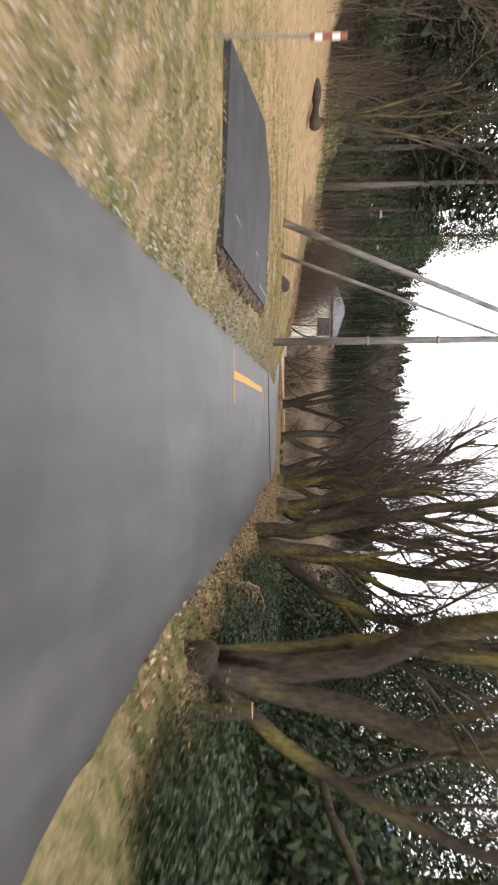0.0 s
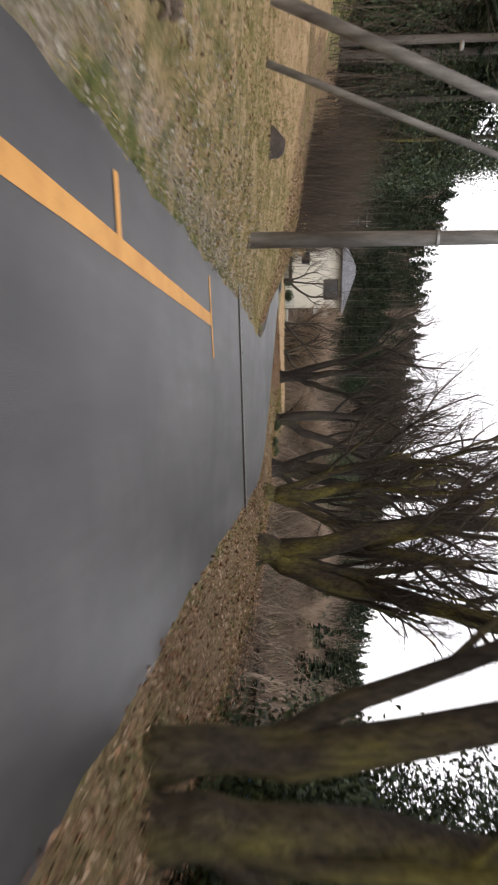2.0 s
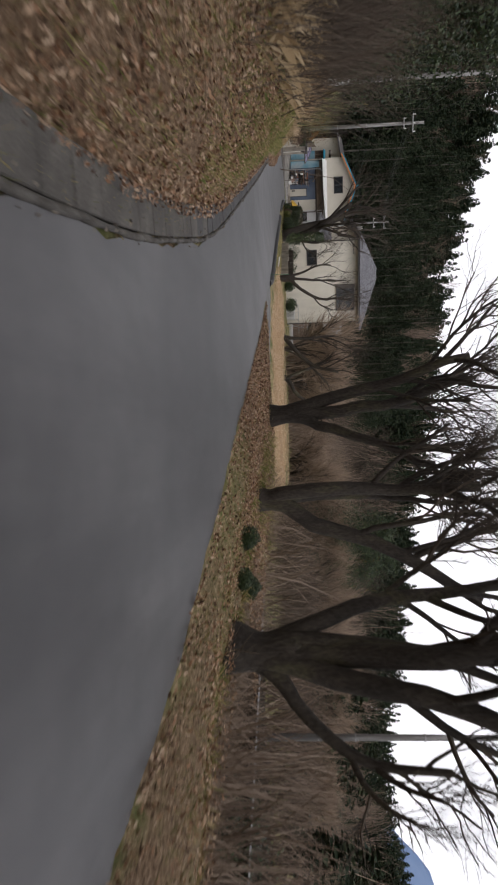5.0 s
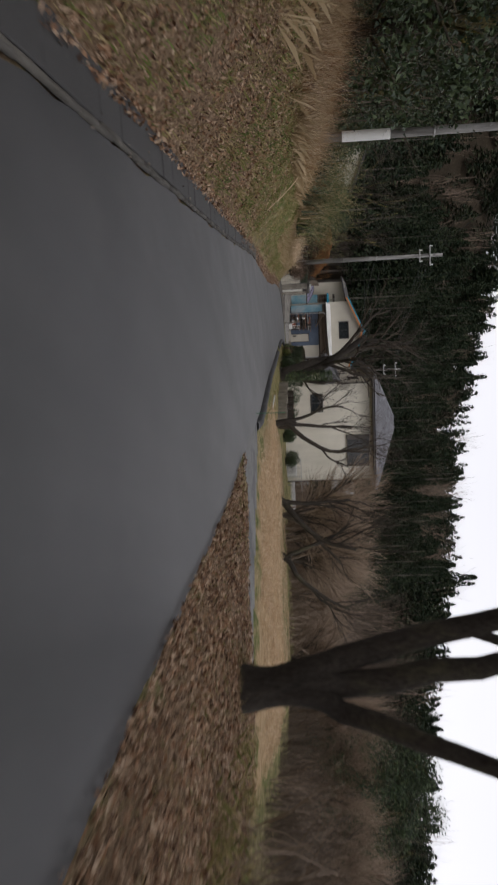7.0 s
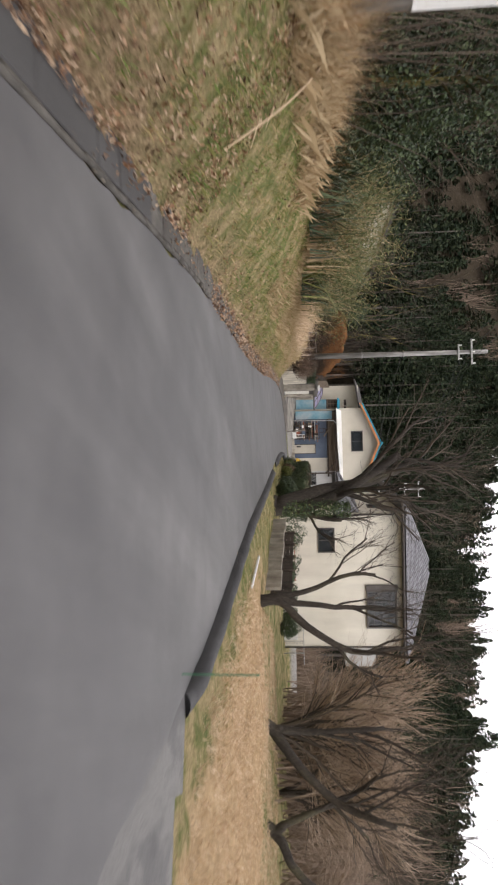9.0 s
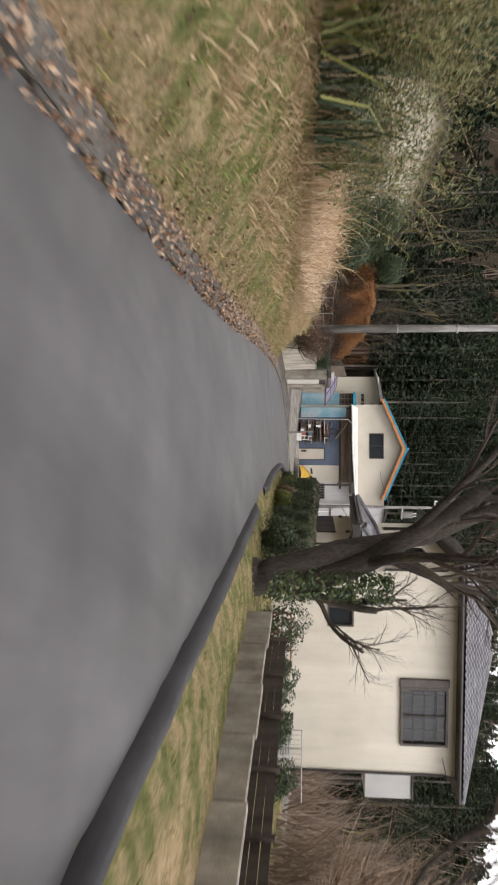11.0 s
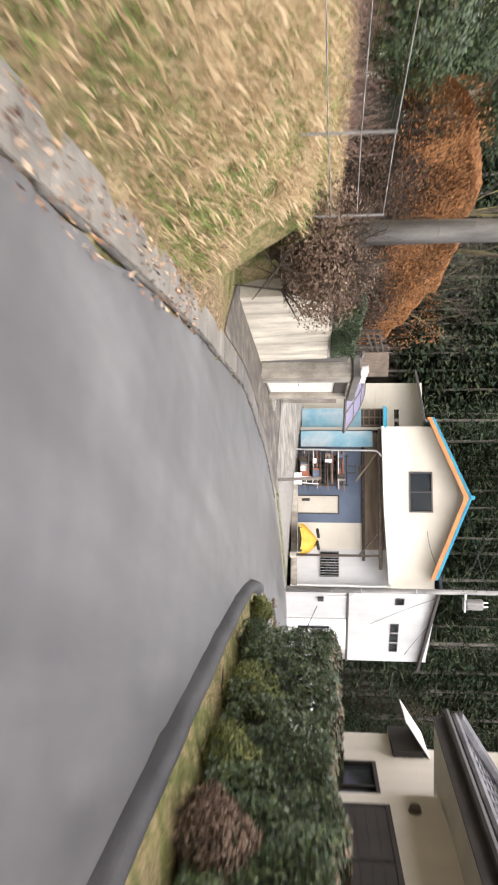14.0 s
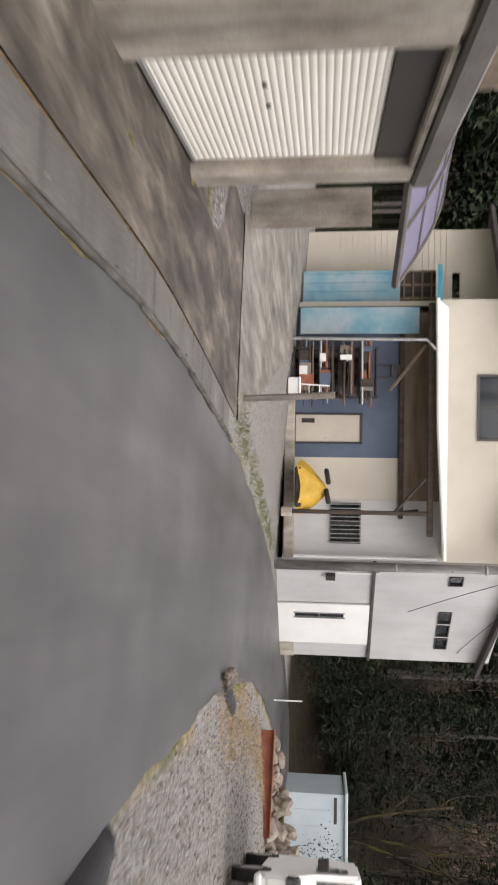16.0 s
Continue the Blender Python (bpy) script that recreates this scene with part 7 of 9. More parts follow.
def left_wood(xy):
    dl, yl = beside(LEFT, xy[:, 0], xy[:, 1])
    lo = np.interp(yl, [-20, 26, 34, 40, 46, 60, 70, 84, 92], [26, 25, 18, 12, 7.0, 5.5, 5.5, 9, 20])
    return (dl > lo) & (dl < lo + 26) & (yl < 88) & (xy[:, 1] < 92)


box_w = lambda q, m: np.stack([q.uniform(-60, -2, m), q.uniform(-12, 94, m)], 1)
wooded("bank_crowns", 130, lambda r, n: scatter(r, n, box_w, lambda xy: left_wood(xy) & (beside(LEFT, xy[:, 0], xy[:, 1])[0] > 9)), crowns, M["dark_brush"], (0.9, 1.5), (0.8, 1.4), 151, "dark leafless trees crowding above the lane", "forest")
wooded("bank_brushwood", 420, lambda r, n: scatter(r, n, box_w, left_wood), fine_t, M["dark_brush"], (0.7, 1.4), (0.7, 1.7), 15, "tangled leafless brushwood above the lane", "thicket")


def bank_shoulder(xy):
    dl, yl = beside(LEFT, xy[:, 0], xy[:, 1])
    return (dl > 2.9) & (dl < 6.5) & (yl > 42) & (yl < 55)


wooded("shoulder_brush", 90, lambda r, n: scatter(r, n, lambda q, m: np.stack([q.uniform(-15, -5, m), q.uniform(40, 58, m)], 1), bank_shoulder), fine_t, M["dark_brush"], (0.4, 0.7), (0.45, 0.85), 154, "dark bare brush on the bank's shoulder", "thicket")
shrub_t = [leafy_template(r0, 1300, 1.0, 0.9, (0.018, 0.04), 0.3) for _ in range(4)]


def left_ever(xy):
    dl, yl = beside(LEFT, xy[:, 0], xy[:, 1])
    lo = np.interp(yl, [30, 44, 60, 70, 84], [22, 9, 6.5, 6.0, 8])
    return (dl > lo) & (dl < lo + 16) & (yl > 30) & (yl < 88)


wooded("bank_evergreens", 95, lambda r, n: scatter(r, n, box_w, left_ever), shrub_t, M["evergreen"], (1.0, 2.2), (0.9, 2.6), 16, "dark evergreen undergrowth above the bank", "thicket")
wooded("bank_cedars", 60, lambda r, n: scatter(r, n, lambda q, m: np.stack([q.uniform(-75, -10, m), q.uniform(0, 92, m)], 1), lambda xy: left_wood(xy + [7, 0]) & (beside(LEFT, xy[:, 0], xy[:, 1])[0] > 14)),
       conifers, M["cedar"], (1.0, 1.5), (0.6, 1.05), 17, "dark cedars standing above the bank", "forest")


def left_back(xy):
    dl, yl = beside(LEFT, xy[:, 0], xy[:, 1])
    return (dl > np.interp(yl, [-20, 26, 34, 42, 50, 60], [27, 26, 20, 13, 11, 11])) & (dl < 44) & (yl < 58)


wooded("left_wood_crowns", 150, lambda r, n: scatter(r, n, box_w, left_back), crowns, M["dark_brush"], (1.5, 2.3), (1.9, 2.7), 152, "tall dark leafless wood behind the grass", "forest")
wooded("left_wood_cedars", 110, lambda r, n: scatter(r, n, lambda q, m: np.stack([q.uniform(-62, -14, m), q.uniform(4, 66, m)], 1), lambda xy: left_back(xy + [5, 0])), tall_cedars, M["cedar"], (1.0, 1.5), (0.8, 1.15), 153, "dark cedars behind the leafless wood", "forest")


def wood_edge(xy):
    dl, yl = beside(LEFT, xy[:, 0], xy[:, 1])
    x, y = xy.T
    return (dl > 7.2) & (yl > 34) & (x < -12.6 - 0.25 * (y - 48)) & (dl > np.interp(yl, [34, 42, 50], [18, 11, 7.2]))


_, edge_places = wooded("edge_cedars", 46, lambda r, n: scatter(r, n, lambda q, m: np.stack([q.uniform(-36, -12, m), q.uniform(34, 60, m)], 1), wood_edge), tall_cedars, M["cedar"], (0.9, 1.3), (0.85, 1.15), 155, "tall dark cedars at the edge of the wood", "forest")
v, f = joined(stems, [(0, x, y, z, a, 1.0, s) for _, x, y, z, a, _, s in edge_places])
tagged(new("edge_stems", fast_mesh("edge_stems", v, f, M["stem"])), "straight stems of the cedars at the edge of the wood", "forest", kind="stuff")


# right of the lane: falling brush slope, fans of bare shrubs round the field
def right_brush(xy):
    dr, yr = beside(RIGHT, xy[:, 0], xy[:, 1])
    dr = -dr
    x, y = xy.T
    sf, _ = beside(SIDE_FAR, x, y)
    sn, _ = beside(SIDE_NEAR, x, y)
    zone_a = (yr < 58) & (dr > 8) & (dr < 45) & (sn < -1)
    zone_b = (x > -10.5) & (y > 87) & (y < 128) & (x < 40)
    zone_c = (x > 2.2) & (x < 45) & (y > 60) & (y < 90) & (sf > 1)
    return (zone_a | zone_b | zone_c) & (dr > 6)


box_e = lambda q, m: np.stack([q.uniform(-12, 46, m), q.uniform(-8, 128, m)], 1)
wooded("slope_brushwood", 540, lambda r, n: scatter(r, n, box_e, right_brush), thickets, M["brush"], (0.6, 1.2), (0.45, 1.1), 18, "brown leafless brush on the ground below the lane", "thicket")


def verge_back(xy):
    dr, yr = beside(RIGHT, xy[:, 0], xy[:, 1])
    sn, _ = beside(SIDE_NEAR, xy[:, 0], xy[:, 1])
    return (-dr > np.interp(yr, [0, 30, 46, 58], [3.2, 3.0, 3.2, 4.4])) & (-dr < 10) & (yr > 27) & (yr < 60) & (sn < -0.6)


low_t = [brush_template(r0, 44, 1.6, 1.8, 0.014) for _ in range(4)]
wooded("verge_brushwood", 170, lambda r, n: scatter(r, n, lambda q, m: np.stack([q.uniform(-3, 16, m), q.uniform(2, 62, m)], 1), verge_back), low_t, M["brush"], (0.7, 1.3), (0.35, 0.9), 24, "brown leafless scrub behind the tree verge", "thicket")
dense_t = [leafy_template(r0, 2100, 1.0, 0.9, (0.02, 0.042), 0.3) for _ in range(4)]
wooded("verge_evergreens", 66, lambda r, n: scatter(r, n, lambda q, m: np.stack([q.uniform(4.8, 10, m), q.uniform(6, 29, m)], 1), lambda xy: (-beside(RIGHT, xy[:, 0], xy[:, 1])[0] > 3.3) & ~((xy[:, 0] < 7) & (xy[:, 1] > 16.5) & (xy[:, 1] < 20))), dense_t, M["evergreen"], (1.2, 1.8), (1.3, 2.3), 241, "dense dark evergreen thicket behind the tree verge", "thicket")
wooded("verge_shrubs", 92, lambda r, n: scatter(r, n, lambda q, m: np.stack([q.uniform(2.2, 6, m), q.uniform(4.5, 20.3, m)], 1), lambda xy: (-beside(RIGHT, xy[:, 0], xy[:, 1])[0] > 0.85) & (-beside(RIGHT, xy[:, 0], xy[:, 1])[0] < 3.4) & (np.hypot(xy[:, 0] - 2.3, xy[:, 1] - 10.7) > 0.75)), dense_t, M["evergreen"], (0.5, 0.8), (0.3, 0.55), 242, "low dark evergreen shrubs at the back of the verge", "thicket")


def willow(seed):
    """A wide leafless shrub: limbs that arch out from the ground and end in sprays of fine pale twigs."""
    r = np.random.default_rng(seed)
    t = thing("field_willow", pose(0, 0, -60), "pale leafless shrub with fanning twigs behind the field", "shrub", "leafless shrubs behind the field")
    limbs, vs, fs, n = Geo(), [], [], 0
    for i in range(9):
        a, lean, h = i * 0.7 + r.uniform(-0.3, 0.3), r.uniform(0.15, 0.75), r.uniform(2.6, 4.2)
        k = np.linspace(0, 1, 6)
        q = np.stack([np.cos(a) * lean * h * k**1.3, np.sin(a) * lean * h * k**1.3, h * k * (1 - 0.25 * lean * k)], 1) + r.normal(0, 0.06, (6, 3)) * k[:, None]
        limbs.tube(q, 0.07 * (1 - 0.75 * k), 5)
        for _ in range(16):
            u = r.uniform(0.3, 1.0)
            b = np.array([np.interp(u, k, q[:, m]) for m in range(3)])
            d = unit(np.array([np.cos(a) * lean, np.sin(a) * lean, 1.0]) + r.normal(0, 0.45, 3))
            e = b + d * r.uniform(0.9, 1.7)
            limbs.tube([b, (b + e) / 2 + r.normal(0, 0.05, 3), e], [0.022, 0.015, 0.008], 3, False)
            m = 20
            c = b + (e - b) * r.uniform(0.15, 1.0, (m, 1))
            dd = unit_rows(d + r.normal(0, 0.34, (m, 3)) + [0, 0, 0.15])
            ln = r.uniform(0.5, 1.5, (m, 1))
            side = unit_rows(np.cross(dd, r.normal(0, 1, (m, 3)))) * 0.009
            mid = c + dd * ln * 0.5 + r.normal(0, 0.03, (m, 3))
            tip = mid + unit_rows(dd + r.normal(0, 0.18, (m, 3))) * ln * 0.5
            vs.append(np.stack([c - side, c + side, mid + side * 0.8, mid - side * 0.8, tip + side * 0.3, tip - side * 0.3], 1).reshape(-1, 3))
            o = np.arange(m)[:, None] * 6 + n
            fs.append(np.concatenate([o + [0, 1, 2, 3], o + [3, 2, 4, 5]]))
            n += 6 * m
    part("limb", limbs, M["twig"], t)
    o = new("twig_mass", fast_mesh("twig_mass", np.concatenate(vs), np.concatenate(fs), M["willow_twig"]))
    o.parent = t
    tagged(o, kind="stuff")
    return t


M["willow_twig"] = material("pale_willow_twigs", [(0.2, (0.21, 0.155, 0.118)), (0.5, (0.34, 0.26, 0.195)), (0.8, (0.48, 0.385, 0.295))], 0.25, 4, (0.9, 1), 0, 10, island=0.4, spec=0.1)
r2 = np.random.default_rng(19)
first = [willow(900 + i) for i in range(3)]
spots = scatter(r2, 40, lambda q, m: np.stack([q.uniform(-10.5, 26, m), q.uniform(87, 104, m)], 1), lambda xy: ~((xy[:, 0] < -9.0) & (xy[:, 1] > 95)) & (xy[:, 1] > 87 - 0.12 * (xy[:, 0] + 10)))
for i, (x, y) in enumerate(spots):
    w, tall = r2.uniform(0.75, 1.45), r2.uniform(0.6, 1.15)
    m = pose(x, y, gz(x, y) - 0.1, 0, 0, r2.uniform(0, 360))
    o = first[i] if i < 3 else copy_thing(first[i % 3], m)
    o.matrix_basis = m
    o.scale = (w, w, tall)
wooded("field_end_brush", 80, lambda r, n: scatter(r, n, lambda q, m: np.stack([q.uniform(1.4, 16, m), q.uniform(62, 90, m)], 1), lambda xy: beside(SIDE_FAR, xy[:, 0], xy[:, 1])[0] > 0.9), fine_t, M["dark_brush"], (0.6, 1.1), (0.3, 0.95), 244, "dark leafless brush at the end of the field", "thicket")
wooded("slope_evergreens", 46, lambda r, n: scatter(r, n, lambda q, m: np.stack([q.uniform(8, 40, m), q.uniform(0, 60, m)], 1), lambda xy: right_brush(xy)), shrub_t, M["evergreen"], (0.7, 1.6), (0.7, 1.5), 20, "dark evergreen shrubs on the slope below the lane", "thicket")


def edge_zone(xy):
    x, y = xy.T
    dr, _ = beside(RIGHT, x, y)
    dl, _ = beside(LEFT, x, y)
    return ((dl > 2.5) | (-dr > 3)) & (y > 131 + 0.1 * np.abs(x + 20)) & (y < 152) & ~((x > -46) & (x < -26)) & ~((x > -26) & (y > 144))


edge_t = [leafy_template(r0, 1900, 1.0, 0.9, (0.012, 0.027), 0.35) for _ in range(4)]
# the darker cedar colour paints in the gloom of the wood's edge
wooded("forest_edge", 55, lambda r, n: scatter(r, n, lambda q, m: np.stack([q.uniform(-60, 22, m), q.uniform(132, 156, m)], 1), edge_zone), edge_t, M["cedar"], (1.3, 2.4), (1.0, 2.6), 22, "dark evergreen forest edge behind the houses", "forest")
wooded("edge_brushwood", 160, lambda r, n: scatter(r, n, lambda q, m: np.stack([q.uniform(-28, 20, m), q.uniform(126, 150, m)], 1), lambda xy: edge_zone(xy + [0, 6])), thickets, M["brush"], (0.6, 1.2), (0.5, 1.0), 23, "leafless brush at the forest edge", "thicket")


wooded("slope_cedars", 120, lambda r, n: scatter(r, n, lambda q, m: np.stack([q.uniform(16, 70, m), q.uniform(25, 135, m)], 1), lambda xy: (beside(SIDE_FAR, xy[:, 0], xy[:, 1])[0] > 8) | (beside(SIDE_NEAR, xy[:, 0], xy[:, 1])[0] < -8)),
       small_cedars, M["cedar"], (0.6, 1.1), (0.3, 0.5), 25, "dark cedars on the low ground beyond the lane", "forest")


def warehouse_side(xy):
    dr, _ = beside(RIGHT, xy[:, 0], xy[:, 1])
    dl, _ = beside(LEFT, xy[:, 0], xy[:, 1])
    return ((-dr > 3.0) | (dl > 2.5)) & ~((xy[:, 0] < -24) & (xy[:, 1] < 141))


_, near_places = wooded("dark_cedars", 110, lambda r, n: scatter(r, n, lambda q, m: np.stack([q.uniform(-46, -7, m), q.uniform(133, 160, m)], 1), warehouse_side), near_cedars, M["cedar"], (1.0, 1.5), (0.75, 1.05), 26, "dark cedar wood beside the warehouse", "forest")
v, f = joined(stems, [(0, x, y, z, a, 1.0, s) for _, x, y, z, a, _, s in near_places])
tagged(new("dark_cedar_stems", fast_mesh("dark_cedar_stems", v, f, M["stem"])), "pale straight cedar stems beside the warehouse", "forest", kind="stuff")


# cedar colour instead of evergreen: shade under the canopy, put into the leaves
wooded("undergrowth", 70, lambda r, n: scatter(r, n, lambda q, m: np.stack([q.uniform(-38, 8, m), q.uniform(131, 158, m)], 1), warehouse_side), edge_t, M["cedar"], (1.2, 2.2), (0.9, 2.2), 27, "dark evergreen undergrowth beside the warehouse", "thicket")


front_t = [conifer_template(r0, 2600, 13.0, w, 0.04, 0.5, 0.15) for w in (2.3, 2.8)]
wooded("skirt_cedars", 42, lambda r, n: scatter(r, n, lambda q, m: np.stack([q.uniform(-33, -4, m), q.uniform(139, 150, m)], 1), warehouse_side), front_t, M["cedar"], (0.9, 1.4), (0.55, 1.0), 28, "young dark cedars branched to the ground", "forest")
wooded("field_crowns", 90, lambda r, n: scatter(r, n, lambda q, m: np.stack([q.uniform(-9, 34, m), q.uniform(96, 132, m)], 1), lambda xy: beside(RIGHT, xy[:, 0], xy[:, 1])[0] < -9), crowns, M["brush"], (0.9, 1.4), (0.8, 1.5), 291, "pale leafless trees with fanning crowns behind the field", "forest")
wooded("hillfoot_crowns", 150, lambda r, n: scatter(r, n, lambda q, m: np.stack([q.uniform(-22, 30, m), q.uniform(118, 172, m)], 1), lambda xy: (beside(RIGHT, xy[:, 0], xy[:, 1])[0] < -4) & ~((xy[:, 0] < -10) & (xy[:, 1] < 150)) & (xy[:, 1] > 150 - 1.1 * (xy[:, 0] + 10))), crowns, M["dark_brush"], (1.1, 1.8), (1.1, 1.9), 292, "grey-brown leafless trees on the hill's foot", "forest")
wooded("field_brushwood", 130, lambda r, n: scatter(r, n, lambda q, m: np.stack([q.uniform(-8, 34, m), q.uniform(98, 136, m)], 1), lambda xy: beside(RIGHT, xy[:, 0], xy[:, 1])[0] < -9), fine_t, M["brush"], (0.9, 1.6), (0.5, 2.1), 29, "tall pale brushwood behind the field", "thicket")


wooded("upper_crowns", 120, lambda r, n: scatter(r, n, lambda q, m: np.stack([q.uniform(-62, -8, m), q.uniform(160, 184, m)], 1), lambda xy: xy[:, 1] > 158), crowns, M["brush"], (1.2, 1.8), (1.2, 1.9), 293, "grey-brown leafless trees on the hillside above the houses", "forest")
wooded("ridge_cedars", 620, lambda r, n: scatter(r, n, lambda q, m: np.stack([q.uniform(-75, 110, m), q.uniform(172, 204, m)], 1), lambda xy: xy[:, 1] > 160), small_cedars, M["cedar"], (0.55, 0.95), (0.28, 0.55), 30, "dark cedars along the ridge", "forest")


def far_mountain():
    r = np.random.default_rng(8)
    a = np.linspace(0.1, 1.1, 60)
    h = 122 * np.exp(-((a - 0.53) / 0.13) ** 2) + 60 * np.exp(-((a - 0.9) / 0.25) ** 2) + 6 * np.sin(a * 37) + 3 * np.sin(a * 91)
    d = 950
    top = np.stack([d * np.sin(a), d * np.cos(a), h], 1)
    foot = np.stack([(d - 250) * np.sin(a), (d - 250) * np.cos(a), np.full(60, -20.0)], 1)
    # the haze of distance is painted into the blue base colour
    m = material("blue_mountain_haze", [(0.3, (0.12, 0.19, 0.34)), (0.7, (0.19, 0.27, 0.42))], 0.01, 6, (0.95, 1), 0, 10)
    v = np.concatenate([foot, top])
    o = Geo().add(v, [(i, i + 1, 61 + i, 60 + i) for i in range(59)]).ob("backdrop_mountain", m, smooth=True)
    tagged(o, "hazy blue mountain on the horizon", "mountain", kind="structure")


far_mountain()


# ---- single trees ----
def evergreen_tree(x, y, height, width, seed, label, leaves=5200, low=0.12, mat="evergreen", full=0.6):
    r = np.random.default_rng(seed)
    t = thing("evergreen_tree", pose(x, y, gz(x, y) - 0.1), label, "tree", "evergreen trees by the lane")
    limbs, v, f, n = Geo(), [], [], 0
    limbs.tube([(0, 0, 0), (0.1, 0, height * 0.4), (0, 0.1, height * 0.95)], [0.2, 0.13, 0.03], 9)
    per = 55
    for i in range(leaves // per):
        k = low + (1 - low) * r.uniform() ** 0.9
        a = r.uniform(0, 6.3)
        rad = width * (1 - k) ** full * r.uniform(0.35, 1.05) + 0.1
        c = np.array([rad * np.cos(a), rad * np.sin(a), k * height])
        if i % 4 == 0:
            limbs.tube([(0, 0, max(0.3, k * height - 0.5 * rad)), c], [0.05, 0.012], 5)
        p = c + r.normal(0, 1, (per, 3)) * [0.34, 0.34, 0.24]
        q, g2 = quads_at(p, r.normal(0, 1, (per, 3)) + [0, 0, 0.6], r.uniform(0, 6.3, per), r.uniform(0.032, 0.068, per), 1.3, 3)
        v.append(q)
        f.append(g2 + n)
        n += len(q)
    part("trunk", limbs, M["trunk"], t, smooth=True)
    o = new("crown", fast_mesh("crown", np.concatenate(v), np.concatenate(f), M[mat]))
    o.parent = t
    return t


for i, (x, y, h, w) in enumerate([(7.05, 11.55, 11.5, 3.2), (8.53, 16.43, 12.8, 3.4), (7.48, 21.06, 10.8, 2.8), (12.2, 23.11, 13.5, 3.2), (12.77, 13.5, 14.9, 3.8), (7.22, 26.61, 9.4, 2.2), (11.84, 29.67, 10.1, 2.4), (16.34, 19.18, 14.9, 3.6), (9.3, 25.2, 11.8, 2.5), (7.6, 29.6, 10.0, 2.2), (10.4, 33.0, 11.0, 2.4), (4.6, 88.5, 7.5, 2.4), (7.2, 90.5, 8.0, 2.6)]):
    evergreen_tree(x, y, h, w, 40 + i, "dense dark evergreen tree beside the lane", 15000 if y < 24 else 13000, full=0.38)
for i, (x, y, h, w) in enumerate([(-12.9, 49.6, 12, 2.3), (-13.4, 53.0, 9, 2.4), (-14.2, 57.0, 10.5, 2.2), (-15.6, 60.6, 9.0, 2.0), (-22.5, 66, 7.5, 2.6), (-26.0, 76, 7.0, 2.8), (-15.5, 46.0, 14, 2.8), (-18.5, 42.5, 14.5, 3.0), (-17.5, 51.5, 13, 3.0), (-22.5, 39.0, 15, 3.2), (-20.5, 58.5, 10, 2.6), (-25.5, 33.0, 15, 3.2)]):
    evergreen_tree(x, y, h, w, 60 + i, "dark evergreen tree on the bank", 11000)

CHERRY = "mossy leafless cherry tree with spreading limbs on the verge"
bare_tree(2.3, 10.75, 9.5, 0.25, [(-0.12, 0.12, 2.8, 0.62), (0.04, 0.06, 2.6, 1.0), (0.42, -0.05, 1.7, 0.95), (0.95, -0.1, 1.0, 0.6)], 20, CHERRY, trunk_h=0.03, thick=0.66, kids=(5, 6, 7, 4))
bare_tree(2.34, 21.75, 9.5, 0.21, [(-0.06, 0.12, 2.6, 1.05), (-0.5, 0.3, 1.4, 0.6)], 28, CHERRY, trunk_h=0.12, thick=0.85, kids=(5, 6, 7, 4))
bare_tree(2.72, 21.45, 10, 0.25, [(0.08, -0.05, 2.4, 1.0), (0.95, -0.1, 0.95, 0.75), (0.5, 0.25, 1.5, 0.5), (0.45, -0.4, 1.7, 0.45)], 21, CHERRY, trunk_h=0.08, thick=0.85, kids=(5, 6, 7, 4))
bare_tree(2.72, 32.6, 10, 0.33, [(0.05, 0.1, 2.2, 1.05), (0.75, -0.15, 1.1, 0.95), (-0.3, 0.4, 1.7, 0.7), (0.5, 0.3, 1.6, 0.5), (0.9, 0.25, 0.9, 0.45), (0.35, -0.35, 1.7, 0.45)], 22, CHERRY, trunk_h=0.07, thick=0.8, kids=(5, 6, 7, 4))
bare_tree(2.05, 38.5, 9.5, 0.25, [(0.05, 0.1, 2.2, 1.0), (0.7, 0.1, 1.2, 0.8), (-0.35, 0.3, 1.6, 0.7), (0.6, -0.3, 1.3, 0.5), (0.35, 0.4, 1.6, 0.45)], 23, CHERRY, trunk_h=0.06, thick=0.8, kids=(5, 6, 7, 4))
bare_tree(1.98, 48.2, 9.5, 0.42, [(-0.12, 0.1, 2.0, 0.9), (0.22, 0.0, 1.7, 1.0), (0.5, -0.15, 1.35, 0.9), (1.0, -0.2, 0.55, 0.5), (-0.45, 0.4, 1.5, 0.7)], 24, "thick dark leafless cherry tree on the verge", bark="dark_bark", trunk_h=0.13, thick=0.6, kids=(5, 6, 7, 4))
bare_tree(-0.2, 55.7, 9.5, 0.31, [(0.75, 0.0, 1.0, 1.0), (0.05, 0.3, 1.9, 1.0), (-0.15, -0.3, 1.8, 0.9)], 25, "dark leafless cherry tree with a leaning limb", bark="dark_bark", trunk_h=0.1, thick=0.78, kids=(5, 6, 7, 4))
bare_tree(-2.72, 60.0, 8.5, 0.33, [(0.6, -0.1, 1.0, 0.8), (-0.5, 0.1, 1.1, 1.0), (0.05, 0.1, 1.9, 1.0)], 26, "dark leafless cherry tree at the lane's fork", bark="dark_bark", trunk_h=0.2, thick=0.7, kids=(5, 6, 7, 4))
bare_tree(-12.2, 80.5, 4.8, 0.15, [(0.75, 0, 0.75, 1.1), (0.15, 0.2, 1.3, 0.9), (-0.45, 0.1, 1.0, 0.8)], 27, "small pruned leafless tree at the field's edge", bark="dark_bark", trunk_h=0.2)
